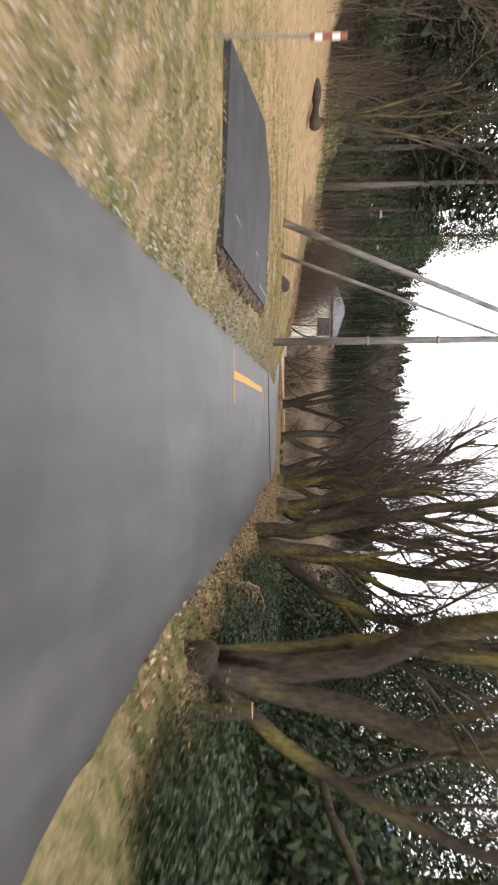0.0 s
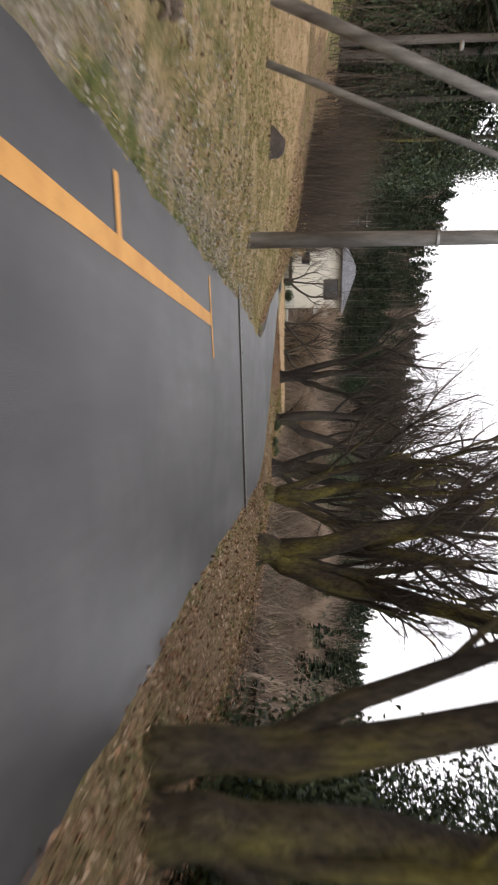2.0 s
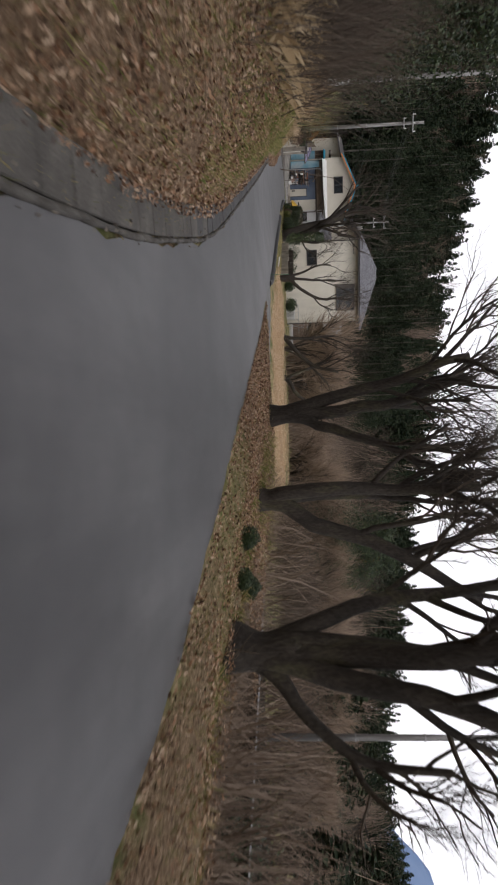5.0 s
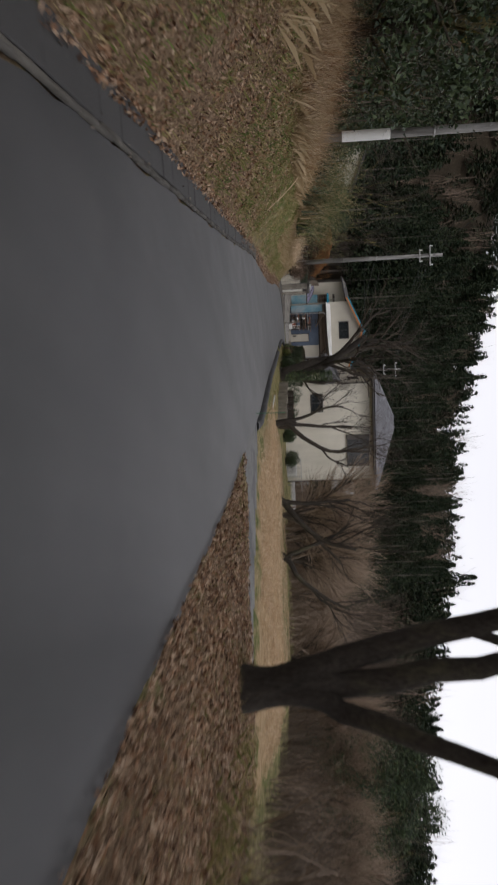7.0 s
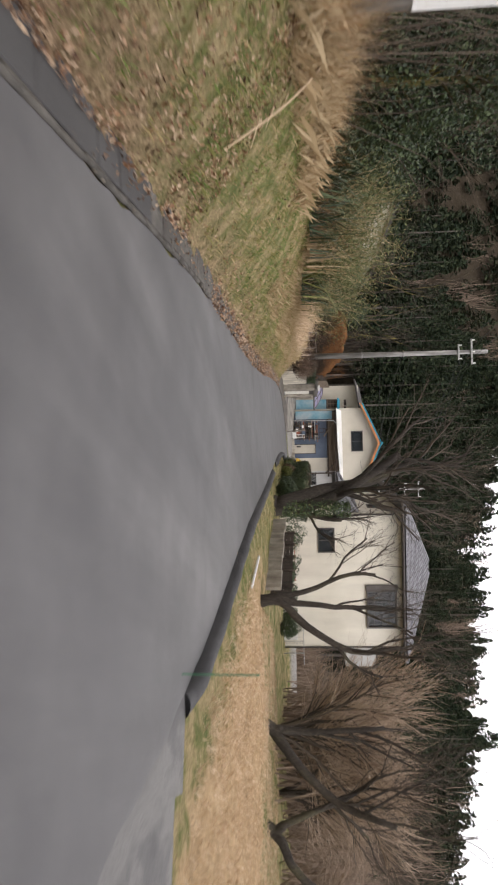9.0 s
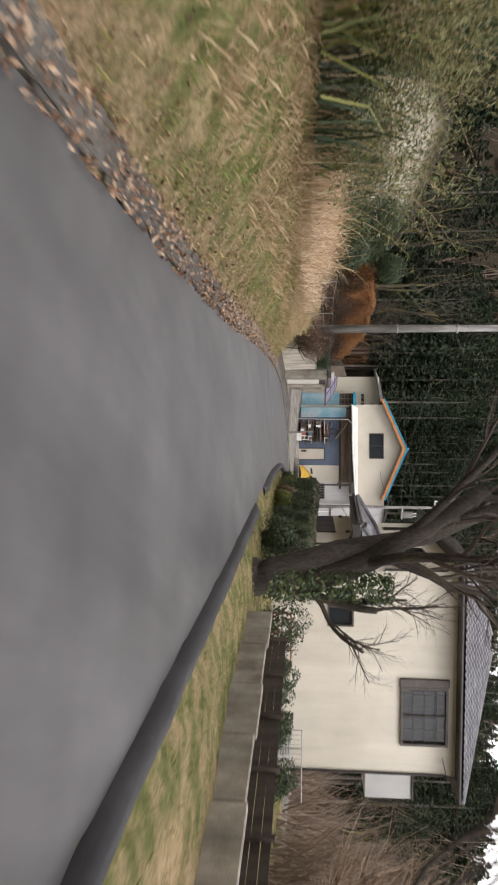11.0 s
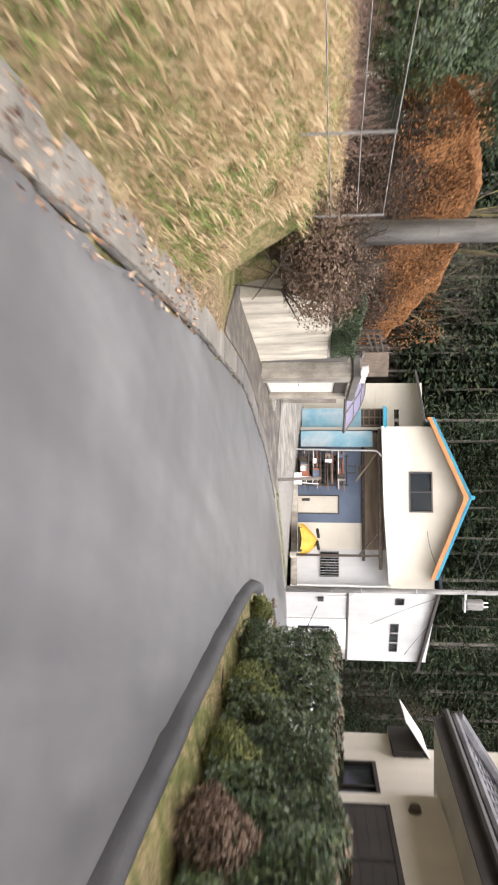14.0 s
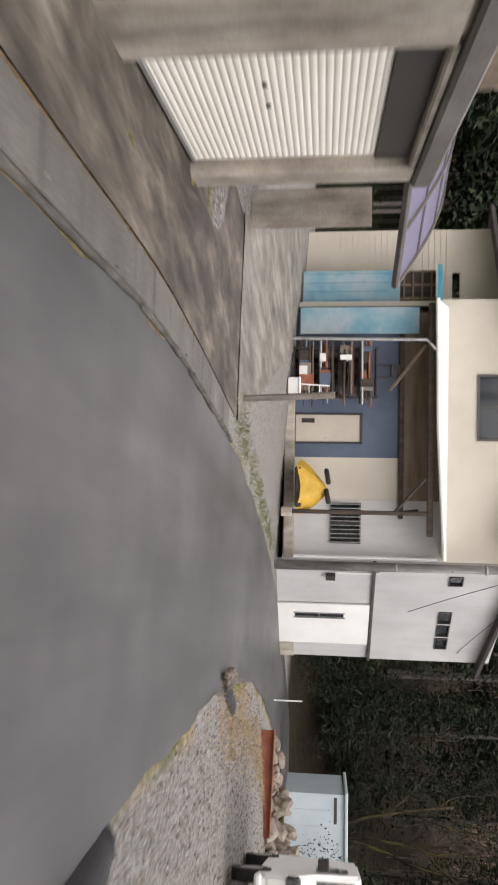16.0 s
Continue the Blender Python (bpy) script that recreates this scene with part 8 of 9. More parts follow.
bare_tree(-8.9, 83.1, 5.0, 0.17, [(0.85, 0, 0.5, 1.3), (0.2, 0.2, 1.0, 1.0)], 29, "low leafless tree with arching limbs at the field's edge", bark="dark_bark", trunk_h=0.1)
bare_tree(-6.2, 83.3, 5.0, 0.16, [(0.9, 0.1, 0.45, 1.2), (-0.3, 0.2, 1.1, 1.0)], 30, "low leafless tree with arching limbs at the field's edge", bark="dark_bark", trunk_h=0.1)
bare_tree(-17.4, 89.35, 8.5, 0.4, [(-0.3, -0.03, 1.0, 1.0), (0.03, 0.1, 1.7, 1.0), (0.3, 0.45, 1.7, 0.45)], 31, "thick leafless double-trunked tree with ivy in the garden", bark="dark_bark", trunk_h=0.07, thick=0.74)
for i, (x, y, h) in enumerate([(-20.5, 57, 7), (-24, 63, 8), (-27, 70, 8), (-21, 51, 7), (-14.5, 36, 8), (-20, 31, 9), (-24, 22, 9), (-26, 12, 9), (14, 40, 7), (20, 46, 8), (24, 60, 8), (10, 92, 7), (18, 98, 8), (-40, 150, 12), (-18, 143, 10), (-8, 130, 8), (-38, 104, 8), (-39, 112, 9)]):
    bare_tree(x, y, h, 0.13, [(0.4, 0.1, 1.5, 1.0), (-0.4, 0.2, 1.5, 1.0), (0.0, -0.4, 1.4, 0.9)], 70 + i, "slender leafless tree among the brushwood", last=3, trunk_h=0.2)

bare_tree(-37.4, 104.6, 9, 0.1, [(0.02, 0.03, 2.5, 1.0)], 37, "slender pale leafless trunk in the garden", last=3, trunk_h=0.35)


def ivy():
    r = np.random.default_rng(33)
    n = 2600
    h = r.uniform(0.2, 3.0, n)
    a = r.uniform(0, 6.3, n)
    rad = 0.3 + 0.14 * r.uniform(0, 1, n) ** 2 + 0.08 * np.sin(h * 2.2) ** 2
    p = np.stack([-17.35 + rad * np.cos(a) + 0.05 * h, 89.45 + rad * np.sin(a), h + 0.3], 1)
    v, f = quads_at(p, np.stack([np.cos(a), np.sin(a), r.normal(0, 0.4, n)], 1), r.uniform(0, 6.3, n), r.uniform(0.03, 0.06, n), 1.1)
    tagged(new("ivy", fast_mesh("ivy", v, f, M["hedge"])), "glossy dark ivy climbing the tree trunk", "ivy", kind="stuff")


ivy()


# ---- clipped and wild shrubs ----
def leaf_cloud(name, centers, radii, per, size, mat, label, category, seed, group="", shell=0.55, flat=1.0):
    """A shrub of overlapping rounded masses of small leaves on a dark inner frame of twigs."""
    r = np.random.default_rng(seed)
    c0 = np.array(centers[0], float)
    t = thing(name, pose(c0[0], c0[1], gz(c0[0], c0[1]) if len(c0) < 3 else c0[2]), label, category, group)
    vs, fs, n, tw = [], [], 0, Geo()
    for c, rad in zip(centers, radii):
        o = np.array([c[0] - c0[0], c[1] - c0[1], 0.0])
        d = unit_rows(r.normal(0, 1, (per, 3)) + [0, 0, 0.25])
        rr = rad * (shell + (1 - shell) * r.uniform(0, 1, per) ** 0.4) * (1 + 0.12 * np.sin(d[:, 0] * 6 + c[0]) + 0.1 * np.sin(d[:, 1] * 8 + d[:, 2] * 5))
        p = o + d * rr[:, None] * [1, 1, flat] + [0, 0, rad * flat * 0.9]
        p[:, 2] = np.maximum(p[:, 2], 0.03)
        v, f = quads_at(p, d + r.normal(0, 0.55, (per, 3)), r.uniform(0, 6.3, per), r.uniform(*size, per) * 1.25, 1.25, 3)
        vs.append(v)
        fs.append(f + n)
        n += len(v)
        for _ in range(9):
            e = unit(r.normal(0, 1, 3) + [0, 0, 0.8])
            tw.tube([o, o + e * rad * [0.9, 0.9, 1.3 * flat]], [0.02, 0.006], 4)
    part("branch_frame", tw, M["twig"], t)
    o = new("foliage", fast_mesh("foliage", np.concatenate(vs), np.concatenate(fs), M[mat]))
    o.parent = t
    return t


def clipped_hedge(name, line, width, h0, h1, mat, label, seed, density=520, base=None, size=(0.025, 0.055), holes=1.0, dome=0.0, thin=0.0, crown=None, cap=0.8):
    """A hedge along a line: a boxy mass of leaves with an uneven skin over dark stems."""
    r = np.random.default_rng(seed)
    p = resample(np.array(line, float), 0.3)
    s = np.r_[0, np.cumsum(np.linalg.norm(np.diff(p, axis=0), axis=1))]
    t = thing(name, pose(*p[0], gz(*p[0]) if base is None else base), label, "hedge")
    n = int(s[-1] * density)
    a = r.uniform(0, s[-1], n)
    k = a / s[-1]
    h = h0 + (h1 - h0) * k + 0.07 * np.sin(a * 2.1) + 0.05 * np.sin(a * 5.3)
    h = h * (1 - dome * np.abs(2 * k - 1) ** 3)
    d = unit_rows(np.gradient(p, axis=0))
    x, y = (np.interp(a, s, p[:, i]) for i in (0, 1))
    nx, ny = np.interp(a, s, d[:, 1]), np.interp(a, s, -d[:, 0])
    face = r.uniform(0, 1, n)
    w, z = np.zeros(n), np.zeros(n)
    side, top = face < 0.72, face >= 0.72
    w[side] = np.sign(r.uniform(-1, 1, side.sum())) * (width / 2 - 0.16 * r.uniform(0, 1, side.sum()) ** 2)
    z[side] = h[side] * r.uniform(0.06, 1.0, side.sum())
    w[top], z[top] = r.uniform(-width / 2, width / 2, top.sum()), h[top] - 0.12 * r.uniform(0, 1, top.sum()) ** 2
    tips = r.uniform(0, 1, n) < 0.05
    a = np.where(tips, np.where(r.uniform(0, 1, n) < 0.5, 0.04, s[-1] - 0.04) + r.normal(0, 0.05, n), a)
    x, y = (np.where(tips, np.interp(a, s, p[:, i]), q) for i, q in ((0, x), (1, y)))
    w = np.where(tips, r.uniform(-width / 2, width / 2, n), w)
    edge = np.clip(np.abs(w) / (width / 2) - 0.7, 0, 1) * np.clip(z / h - 0.8, 0, 1) * 3
    z -= edge * (0.25 + 1.6 * dome)
    bump = 0.07 * np.sin(a * 3.1 + z * 4) + 0.05 * np.sin(a * 7.7 - z * 6)
    w += np.sign(w) * bump
    gap = (np.sin(a * 4.3 + 3 * z) * np.sin(z * 5.1 + a) > 0.75) & side & (holes > 0)
    gap |= (r.uniform(0, 1, n) < thin * np.clip(1.5 - a / 3.5, 0, 1)) & side
    pts = np.stack([x + nx * w - p[0, 0], y + ny * w - p[0, 1], z + 0.03], 1)[~gap]
    nrm = np.stack([nx * w * 2, ny * w * 2, np.where(top, 1.2, 0.2)], 1)[~gap] + r.normal(0, 0.5, (len(pts), 3))
    v, f = quads_at(pts, nrm, r.uniform(0, 6.3, len(pts)), r.uniform(*size, len(pts)) * 1.25, 1.2, 3)
    if crown:
        ragged = z > h * (cap + 0.1 * np.sin(a * 1.7) * (cap < 0.9) + r.normal(0, 0.07 if cap < 0.9 else 0.01, n))
        up = (top & (cap < 0.9)) | (ragged & (r.uniform(0, 1, n) < (1.0 if cap < 0.9 else 0.5)))
        up = np.repeat(up[~gap], 3)
        o = new("crown_foliage", fast_mesh("crown_foliage", v[up], np.arange(up.sum()).reshape(-1, 3), M[crown]))
        o.parent = t
        v, f = v[~up], np.arange((~up).sum()).reshape(-1, 3)
    o = new("foliage", fast_mesh("foliage", v, f, M[mat]))
    o.parent = t
    tw = Geo()
    for q in np.arange(0.2, s[-1], 0.28):
        c = np.array([np.interp(q, s, p[:, i]) for i in (0, 1)]) - p[0]
        hh = h0 + (h1 - h0) * q / s[-1]
        tw.tube([(*(c + r.normal(0, 0.08, 2)), -0.05), (*(c + r.normal(0, 0.15, 2)), hh * 0.85)], [0.03, 0.012], 5)
        for _ in range(3):
            e = c + r.normal(0, width * 0.25, 2)
            tw.tube([(*c, hh * r.uniform(0.2, 0.6)), (*e, hh * r.uniform(0.6, 0.95))], [0.014, 0.006], 4)
    part("stem_frame", tw, M["twig"], t)
    # near-black boxes stand in for the shade deep inside the hedge
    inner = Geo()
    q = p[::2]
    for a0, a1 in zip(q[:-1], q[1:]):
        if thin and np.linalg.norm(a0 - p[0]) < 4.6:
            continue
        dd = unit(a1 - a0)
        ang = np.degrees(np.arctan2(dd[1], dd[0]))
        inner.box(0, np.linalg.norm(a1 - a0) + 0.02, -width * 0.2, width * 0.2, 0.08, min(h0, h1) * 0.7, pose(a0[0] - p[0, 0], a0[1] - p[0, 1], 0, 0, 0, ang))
    part("shade_core", inner, M["inner"], t)
    return t


# the hedges' inner shade, put into a near-black colour
M["inner"] = material("hedge_inner_shade", [(0.3, (0.012, 0.014, 0.008)), (0.7, (0.03, 0.03, 0.018))], 6, 5, (0.9, 1), 0.6, 20)
clipped_hedge("garden_hedge", [(-17.75, 91.3), (-19.4, 94.6), (-21.0, 98.0), (-22.8, 101.6), (-23.8, 104.0), (-24.4, 106.3), (-24.7, 108.2)], 1.15, 1.27, 1.68, "hedge", "dense clipped evergreen hedge with reddish top shoots along the lane", 81, 5200, None, (0.013, 0.029), thin=0.62, crown="brown_leaf", cap=0.975)
clipped_hedge("wall_hedge", [(-30.95, 103.6), (-31.35, 105.2), (-31.75, 107.0)], 0.75, 0.56, 0.6, "evergreen", "dark clipped hedge on top of the retaining wall", 82, 14000, 1.7, (0.007, 0.016), 0.0)
clipped_hedge("bronze_hedge", [(-33.5, 101.7), (-33.3, 103.6), (-33.1, 105.6), (-32.85, 107.6)], 1.8, 3.5, 2.3, "dark_bronze", "clipped hedge with dark brown sides and a rust-orange top", 83, 14000, 1.3, (0.01, 0.024), 0.0, 0.26, 0.0, "bronze_leaf", 0.6)
bare_tree(-30.25, 101.35, 1.9, 0.07, [(0.5, -0.3, 1.0, 1.0), (-0.4, 0.3, 1.2, 1.0), (0.45, 0.5, 0.7, 1.0), (-0.2, -0.6, 1.0, 0.9), (0.8, 0.1, 0.5, 0.9)], 36, "tangled stems of a withered bush above the wall", last=3, trunk_h=0.05, kids=(7, 6, 4), z=0.7)
leaf_cloud("withered_bush", [(-30.25, 101.35, 0.85), (-29.9, 101.9), (-30.4, 102.2), (-30.5, 100.9), (-29.8, 101.1), (-30.0, 101.7)], [0.72, 0.65, 0.78, 0.7, 0.65, 0.8], 2600, (0.009, 0.022), "brown_leaf", "withered bush with curled brown leaves above the wall", "bush", 84, shell=0.15)
for i, (x, y, rad, m) in enumerate([(-24.55, 104.7, 0.46, "hedge"), (-23.6, 102.6, 0.5, "lime"), (-22.9, 100.9, 0.36, "lime"), (-22.3, 99.2, 0.4, "brown_leaf"), (-21.7, 97.7, 0.34, "lime"), (-25.6, 107.6, 0.26, "lime")]):
    leaf_cloud("round_bush", [(x, y), (x + 0.3, y + 0.25), (x - 0.2, y + 0.3)], [rad, rad * 0.8, rad * 0.7], 2400, (0.008, 0.019), m, {"hedge": "rounded dark green azalea beside the kerb", "lime": "rounded yellow-green shrub beside the kerb", "brown_leaf": "rounded brown leafless shrub beside the kerb"}[m], "bush", 90 + i, "bushes beside the kerb")
wooded("fence_scrub", 46, lambda r, n: scatter(r, n, lambda q, m: np.stack([q.uniform(-33.6, -29.6, m), q.uniform(93.5, 101.6, m)], 1), lambda xy: (beside(LEFT, xy[:, 0], xy[:, 1])[0] > 3.6)), low_t, M["purple_brush"], (0.4, 0.65), (0.35, 0.65), 243, "reddish leafless scrub along the wire fence", "thicket")
bare_tree(-37.2, 112.6, 4.6, 0.07, [(0.5, -0.3, 1.0, 1.0), (-0.5, 0.3, 1.1, 1.0), (0.4, 0.6, 0.9, 1.0), (-0.3, -0.6, 1.0, 0.9)], 37, "bare reddish maple behind the garage", last=4, trunk_h=0.12, kids=(6, 6, 5, 3), z=2.2)
for i, (x, y, z, rad) in enumerate([(-33.6, 99.2, 2.0, 1.0), (-35.0, 101.0, 2.0, 1.2), (-33.2, 96.6, 1.9, 0.7), (-36.5, 98.0, 2.0, 1.4), (-32.4, 95.2, 1.9, 0.6), (-37.5, 104, 2.2, 1.6)]):
    leaf_cloud("topiary_shrub", [(x, y, z), (x + 0.2, y + 0.2, z)], [rad, rad * 0.9], 4800, (0.016, 0.036), "evergreen", "rounded dark green garden shrub", "bush", 110 + i, "garden shrubs")
for i, (x, y, z, rad) in enumerate([(-35.3, 103.7, 5.4, 0.75), (-37.4, 102.9, 5.2, 0.8), (-35.8, 103.3, 3.9, 0.7), (-34.7, 103.9, 3.6, 0.6), (-36.4, 103.2, 4.7, 0.65), (-35.2, 99.0, 4.7, 0.95), (-34.6, 98.6, 3.4, 0.7)]):
    t = leaf_cloud("pruned_tree", [(x, y, z - rad), (x + 0.15, y + 0.1, z)], [rad, rad * 0.8], 3600, (0.013, 0.028), "evergreen", "evergreen garden tree pruned to a round head", "tree", 140 + i, "pruned garden trees")
    part("trunk", Geo().tube([(0.1, 0, gz(x, y) - z + rad - 0.1), (0, 0.05, 0.3), (0.05, 0, rad)], [0.09, 0.06, 0.03], 7), M["trunk"], t, smooth=True)
for i, (x, y, rad) in enumerate([(-15.2, 90.5, 0.55), (-14.2, 91.5, 0.45), (-16.6, 91.0, 0.7), (-13.0, 93.2, 0.5), (-19.0, 91.9, 0.5), (-14.25, 99.1, 0.42), (-16.0, 98.0, 0.36)]):
    leaf_cloud("garden_shrub", [(x, y), (x + 0.2, y + 0.1)], [rad, rad * 0.8], 1300, (0.012, 0.03), "evergreen", "small dark shrub before the white house", "bush", 120 + i, "shrubs before the white house")


def grass_clump(name, x, y, n, height, spread, mat, seed, label, z=None, width=0.006, group=""):
    """A tussock of long arching leaves."""
    r = np.random.default_rng(seed)
    a, lean, h = r.uniform(0, 6.3, n), 0.25 + 1.7 * r.uniform(0, 1, n), height * r.uniform(0.35, 1.0, n)
    b = r.normal(0, spread * 0.3, (n, 2))
    k = np.linspace(0, 1, 4)
    px = b[:, :1] + np.cos(a)[:, None] * lean[:, None] * h[:, None] * k**1.8 * 0.9
    py = b[:, 1:] + np.sin(a)[:, None] * lean[:, None] * h[:, None] * k**1.8 * 0.9
    pz = h[:, None] * (k - 0.42 * np.minimum(lean[:, None], 1.7) * k**2.6)
    w = width * (1 - 0.85 * k)
    sx, sy = -np.sin(a + 0.5)[:, None] * w, np.cos(a + 0.5)[:, None] * w
    v = np.stack([np.stack([px - sx, py - sy, pz], -1), np.stack([px + sx, py + sy, pz], -1)], 2).reshape(-1, 3)
    base = (np.arange(n) * 8)[:, None] + (np.arange(3) * 2)[None]
    f = np.stack([base, base + 1, base + 3, base + 2], -1).reshape(-1, 4)
    t = thing(name, pose(x, y, gz(x, y) - 0.03 if z is None else z), label, "grass", group)
    o = new("blade_mass", fast_mesh("blade_mass", v, f, M[mat]))
    o.parent = t
    tagged(o, kind="stuff")
    return t


for i, (x, y, h, w) in enumerate([(-29.5, 82.0, 3.6, 2.0), (-31.5, 86.5, 4.2, 2.2), (-27.5, 78.0, 4.0, 2.0), (-33.0, 88.0, 3.6, 1.8)]):
    evergreen_tree(x, y, h, w, 130 + i, "dark evergreen bush in the garden behind the bank", 12500)
r1 = np.random.default_rng(6)
for i in range(40):
    k = i / 39
    x, y = -25.4 - 3.6 * k + r1.normal(0, 0.8), 83.0 + 10.5 * k + r1.normal(0, 0.6)
    grass_clump("pampas_tussock", x, y, 800, r1.uniform(0.5, 1.35), 2.2, "pampas", 200 + i, "tall bleached pampas grass tussock on the bank", group="pampas grass on the bank", width=0.005)
for i in range(26):
    k = i / 25
    x, y = -23.9 - 4.0 * k + r1.normal(0, 0.5), 82.5 + 12.0 * k + r1.normal(0, 0.5)
    grass_clump("pampas_tussock", x, y, 420, r1.uniform(0.25, 0.5), 1.8, "straw", 640 + i, "low bleached grass tussock on the bank", group="pampas grass on the bank", width=0.0026)
for i in range(14):
    y = 47 + 22 * i / 13
    q = along(LEFT, y, y + 0.6)[0]
    x, y = q[0] - r1.uniform(3.2, 5.2), y + r1.uniform(-1, 1)
    grass_clump("pampas_tussock", x, y, 420, r1.uniform(0.6, 1.1), 1.1, "straw", 240 + i, "dry bent grass tussock on the bank", group="pampas grass on the bank", width=0.003)
for i in range(34):
    y = 50 + 30 * i / 33
    q = along(LEFT, y, y + 0.6)[0]
    x, y = q[0] - r1.uniform(3.4, 6.4), y + r1.uniform(-1, 1)
    grass_clump("straw_tussock", x, y, 420, r1.uniform(0.5, 1.3), 1.6, ("straw", "pampas", "bronze_leaf", "brown_leaf")[i % 4], 700 + i, "dry bent grass tussock at the top of the bank", group="dry tussocks on the bank", width=0.0024)
for i in range(16):
    y = 57.5 + 9.5 * i / 15
    q = along(LEFT, y, y + 0.6)[0]
    x, y = q[0] - r1.uniform(3.3, 4.5), y + r1.uniform(-0.3, 0.3)
    grass_clump("straw_tussock", x, y, 760, r1.uniform(0.8, 1.6), 1.9, ("straw", "pampas", "bronze_leaf")[i % 3], 780 + i, "tall pale dry grass fanning out on the bank", group="dry tussocks on the bank", width=0.0022)
for i in range(9):
    x, y = -28.2 - 0.35 * i + r1.normal(0, 0.3), 90.5 + 0.75 * i
    grass_clump("reed_clump", x, y, 26, r1.uniform(1.8, 2.6), 0.5, "straw", 260 + i, "bare pale stalks standing behind the grass", width=0.02, group="stalks behind the grass")
for i, (x, y, h) in enumerate([(-20.6, 73.0, 2.2), (-21.2, 75.4, 2.6), (-21.8, 77.2, 2.8), (-22.2, 78.6, 3.0), (-22.7, 80.0, 3.0), (-23.3, 81.3, 2.7), (-24.0, 82.6, 2.3), (-22.9, 76.4, 3.4), (-23.6, 78.4, 3.6), (-24.3, 80.4, 3.4)]):
    grass_clump("bamboo_grass", x, y, 170, h * 0.8, 1.5, ("lime", "evergreen", "straw")[i % 3 if i % 5 else 1], 280 + i, "green bamboo grass arching over the bank", width=0.022, group="bamboo grass on the bank")
for i, (x, y) in enumerate([(-13.4, 55.4), (-17.0, 60.5), (-15.2, 57.6)]):
    grass_clump("fan_palm", x, y, 90, 1.7, 0.25, "evergreen", 300 + i, "young dark green fan palm in the undergrowth", width=0.05, group="fan palms on the bank")

for i, (x, y) in enumerate([(2.3, 10.75), (2.6, 21.5), (2.72, 32.6), (2.05, 38.5), (1.98, 48.2), (-0.2, 55.7), (-2.72, 60.0)]):
    for k in range(5):
        a = k * 1.26 + i
        grass_clump("verge_tussock", x + 0.42 * np.cos(a), y + 0.42 * np.sin(a), 70, 0.28, 0.5, ("blade", "straw", "lime")[(i + k) % 3], 320 + i * 5 + k, "tuft of winter grass at the foot of a tree", group="grass tufts on the verge", width=0.004)


M["bamboo_leaf"] = material("bamboo_leaves", [(0.2, (0.05, 0.065, 0.022)), (0.5, (0.12, 0.135, 0.045)), (0.8, (0.24, 0.23, 0.1))], 0.8, 4, (0.45, 0.75), 0, 10, island=0.7, spec=0.35)


def bamboo_thicket(x, y, height, seed):
    """Arching canes with narrow drooping leaves."""
    r = np.random.default_rng(seed)
    t = thing("dwarf_bamboo", pose(x, y, gz(x, y) - 0.05), "yellow-green dwarf bamboo drooping over the bank", "bamboo", "dwarf bamboo on the bank")
    canes, v, f, n = Geo(), [], [], 0
    for i in range(26):
        a, h, lean = r.uniform(0, 6.3), height * r.uniform(0.55, 1.0), r.uniform(0.15, 0.75)
        k = np.linspace(0, 1, 6)
        b = r.normal(0, 0.45, 2)
        q = np.stack([b[0] + np.cos(a) * lean * h * k**2, b[1] + np.sin(a) * lean * h * k**2, h * (k - 0.22 * lean * k**3)], 1)
        canes.tube(q, 0.009 * (1 - 0.7 * k), 4)
        m = 75
        u = 0.25 + 0.75 * r.uniform(0, 1, m) ** 0.8
        c = np.stack([np.interp(u, k, q[:, j]) for j in range(3)], 1) + r.normal(0, 0.13, (m, 3))
        d = r.normal(0, 0.6, (m, 3)) + [np.cos(a) * 0.6, np.sin(a) * 0.6, -0.55]
        d /= np.linalg.norm(d, axis=1)[:, None]
        side = np.cross(d, r.normal(0, 1, (m, 3)))
        side /= np.linalg.norm(side, axis=1)[:, None]
        ln, w = r.uniform(0.07, 0.17, m)[:, None], r.uniform(0.007, 0.014, m)[:, None]
        v.append(np.stack([c, c + d * ln * 0.4 + side * w, c + d * ln, c + d * ln * 0.4 - side * w], 1).reshape(-1, 3))
        f.append(np.arange(4 * m).reshape(-1, 4) + n)
        n += 4 * m
    tagged(part("cane", canes, M["straw"], t), kind="stuff")
    o = new("leaves", fast_mesh("leaves", np.concatenate(v), np.concatenate(f), M["bamboo_leaf"]))
    o.parent = t
    tagged(o, kind="stuff")


for i, (x, y, h) in enumerate([(-22.0, 78.2, 2.4), (-22.6, 79.4, 2.8), (-23.4, 80.4, 3.2), (-24.2, 81.4, 3.2), (-23.0, 78.0, 3.2), (-24.6, 80.2, 3.4), (-25.2, 82.2, 2.9), (-21.2, 76.6, 2.4), (-25.8, 81.0, 3.5), (-22.4, 76.6, 3.0), (-22.7, 81.4, 2.7), (-23.4, 82.6, 3.0), (-24.3, 83.7, 3.0)]):
    bamboo_thicket(x, y, h, 500 + i)


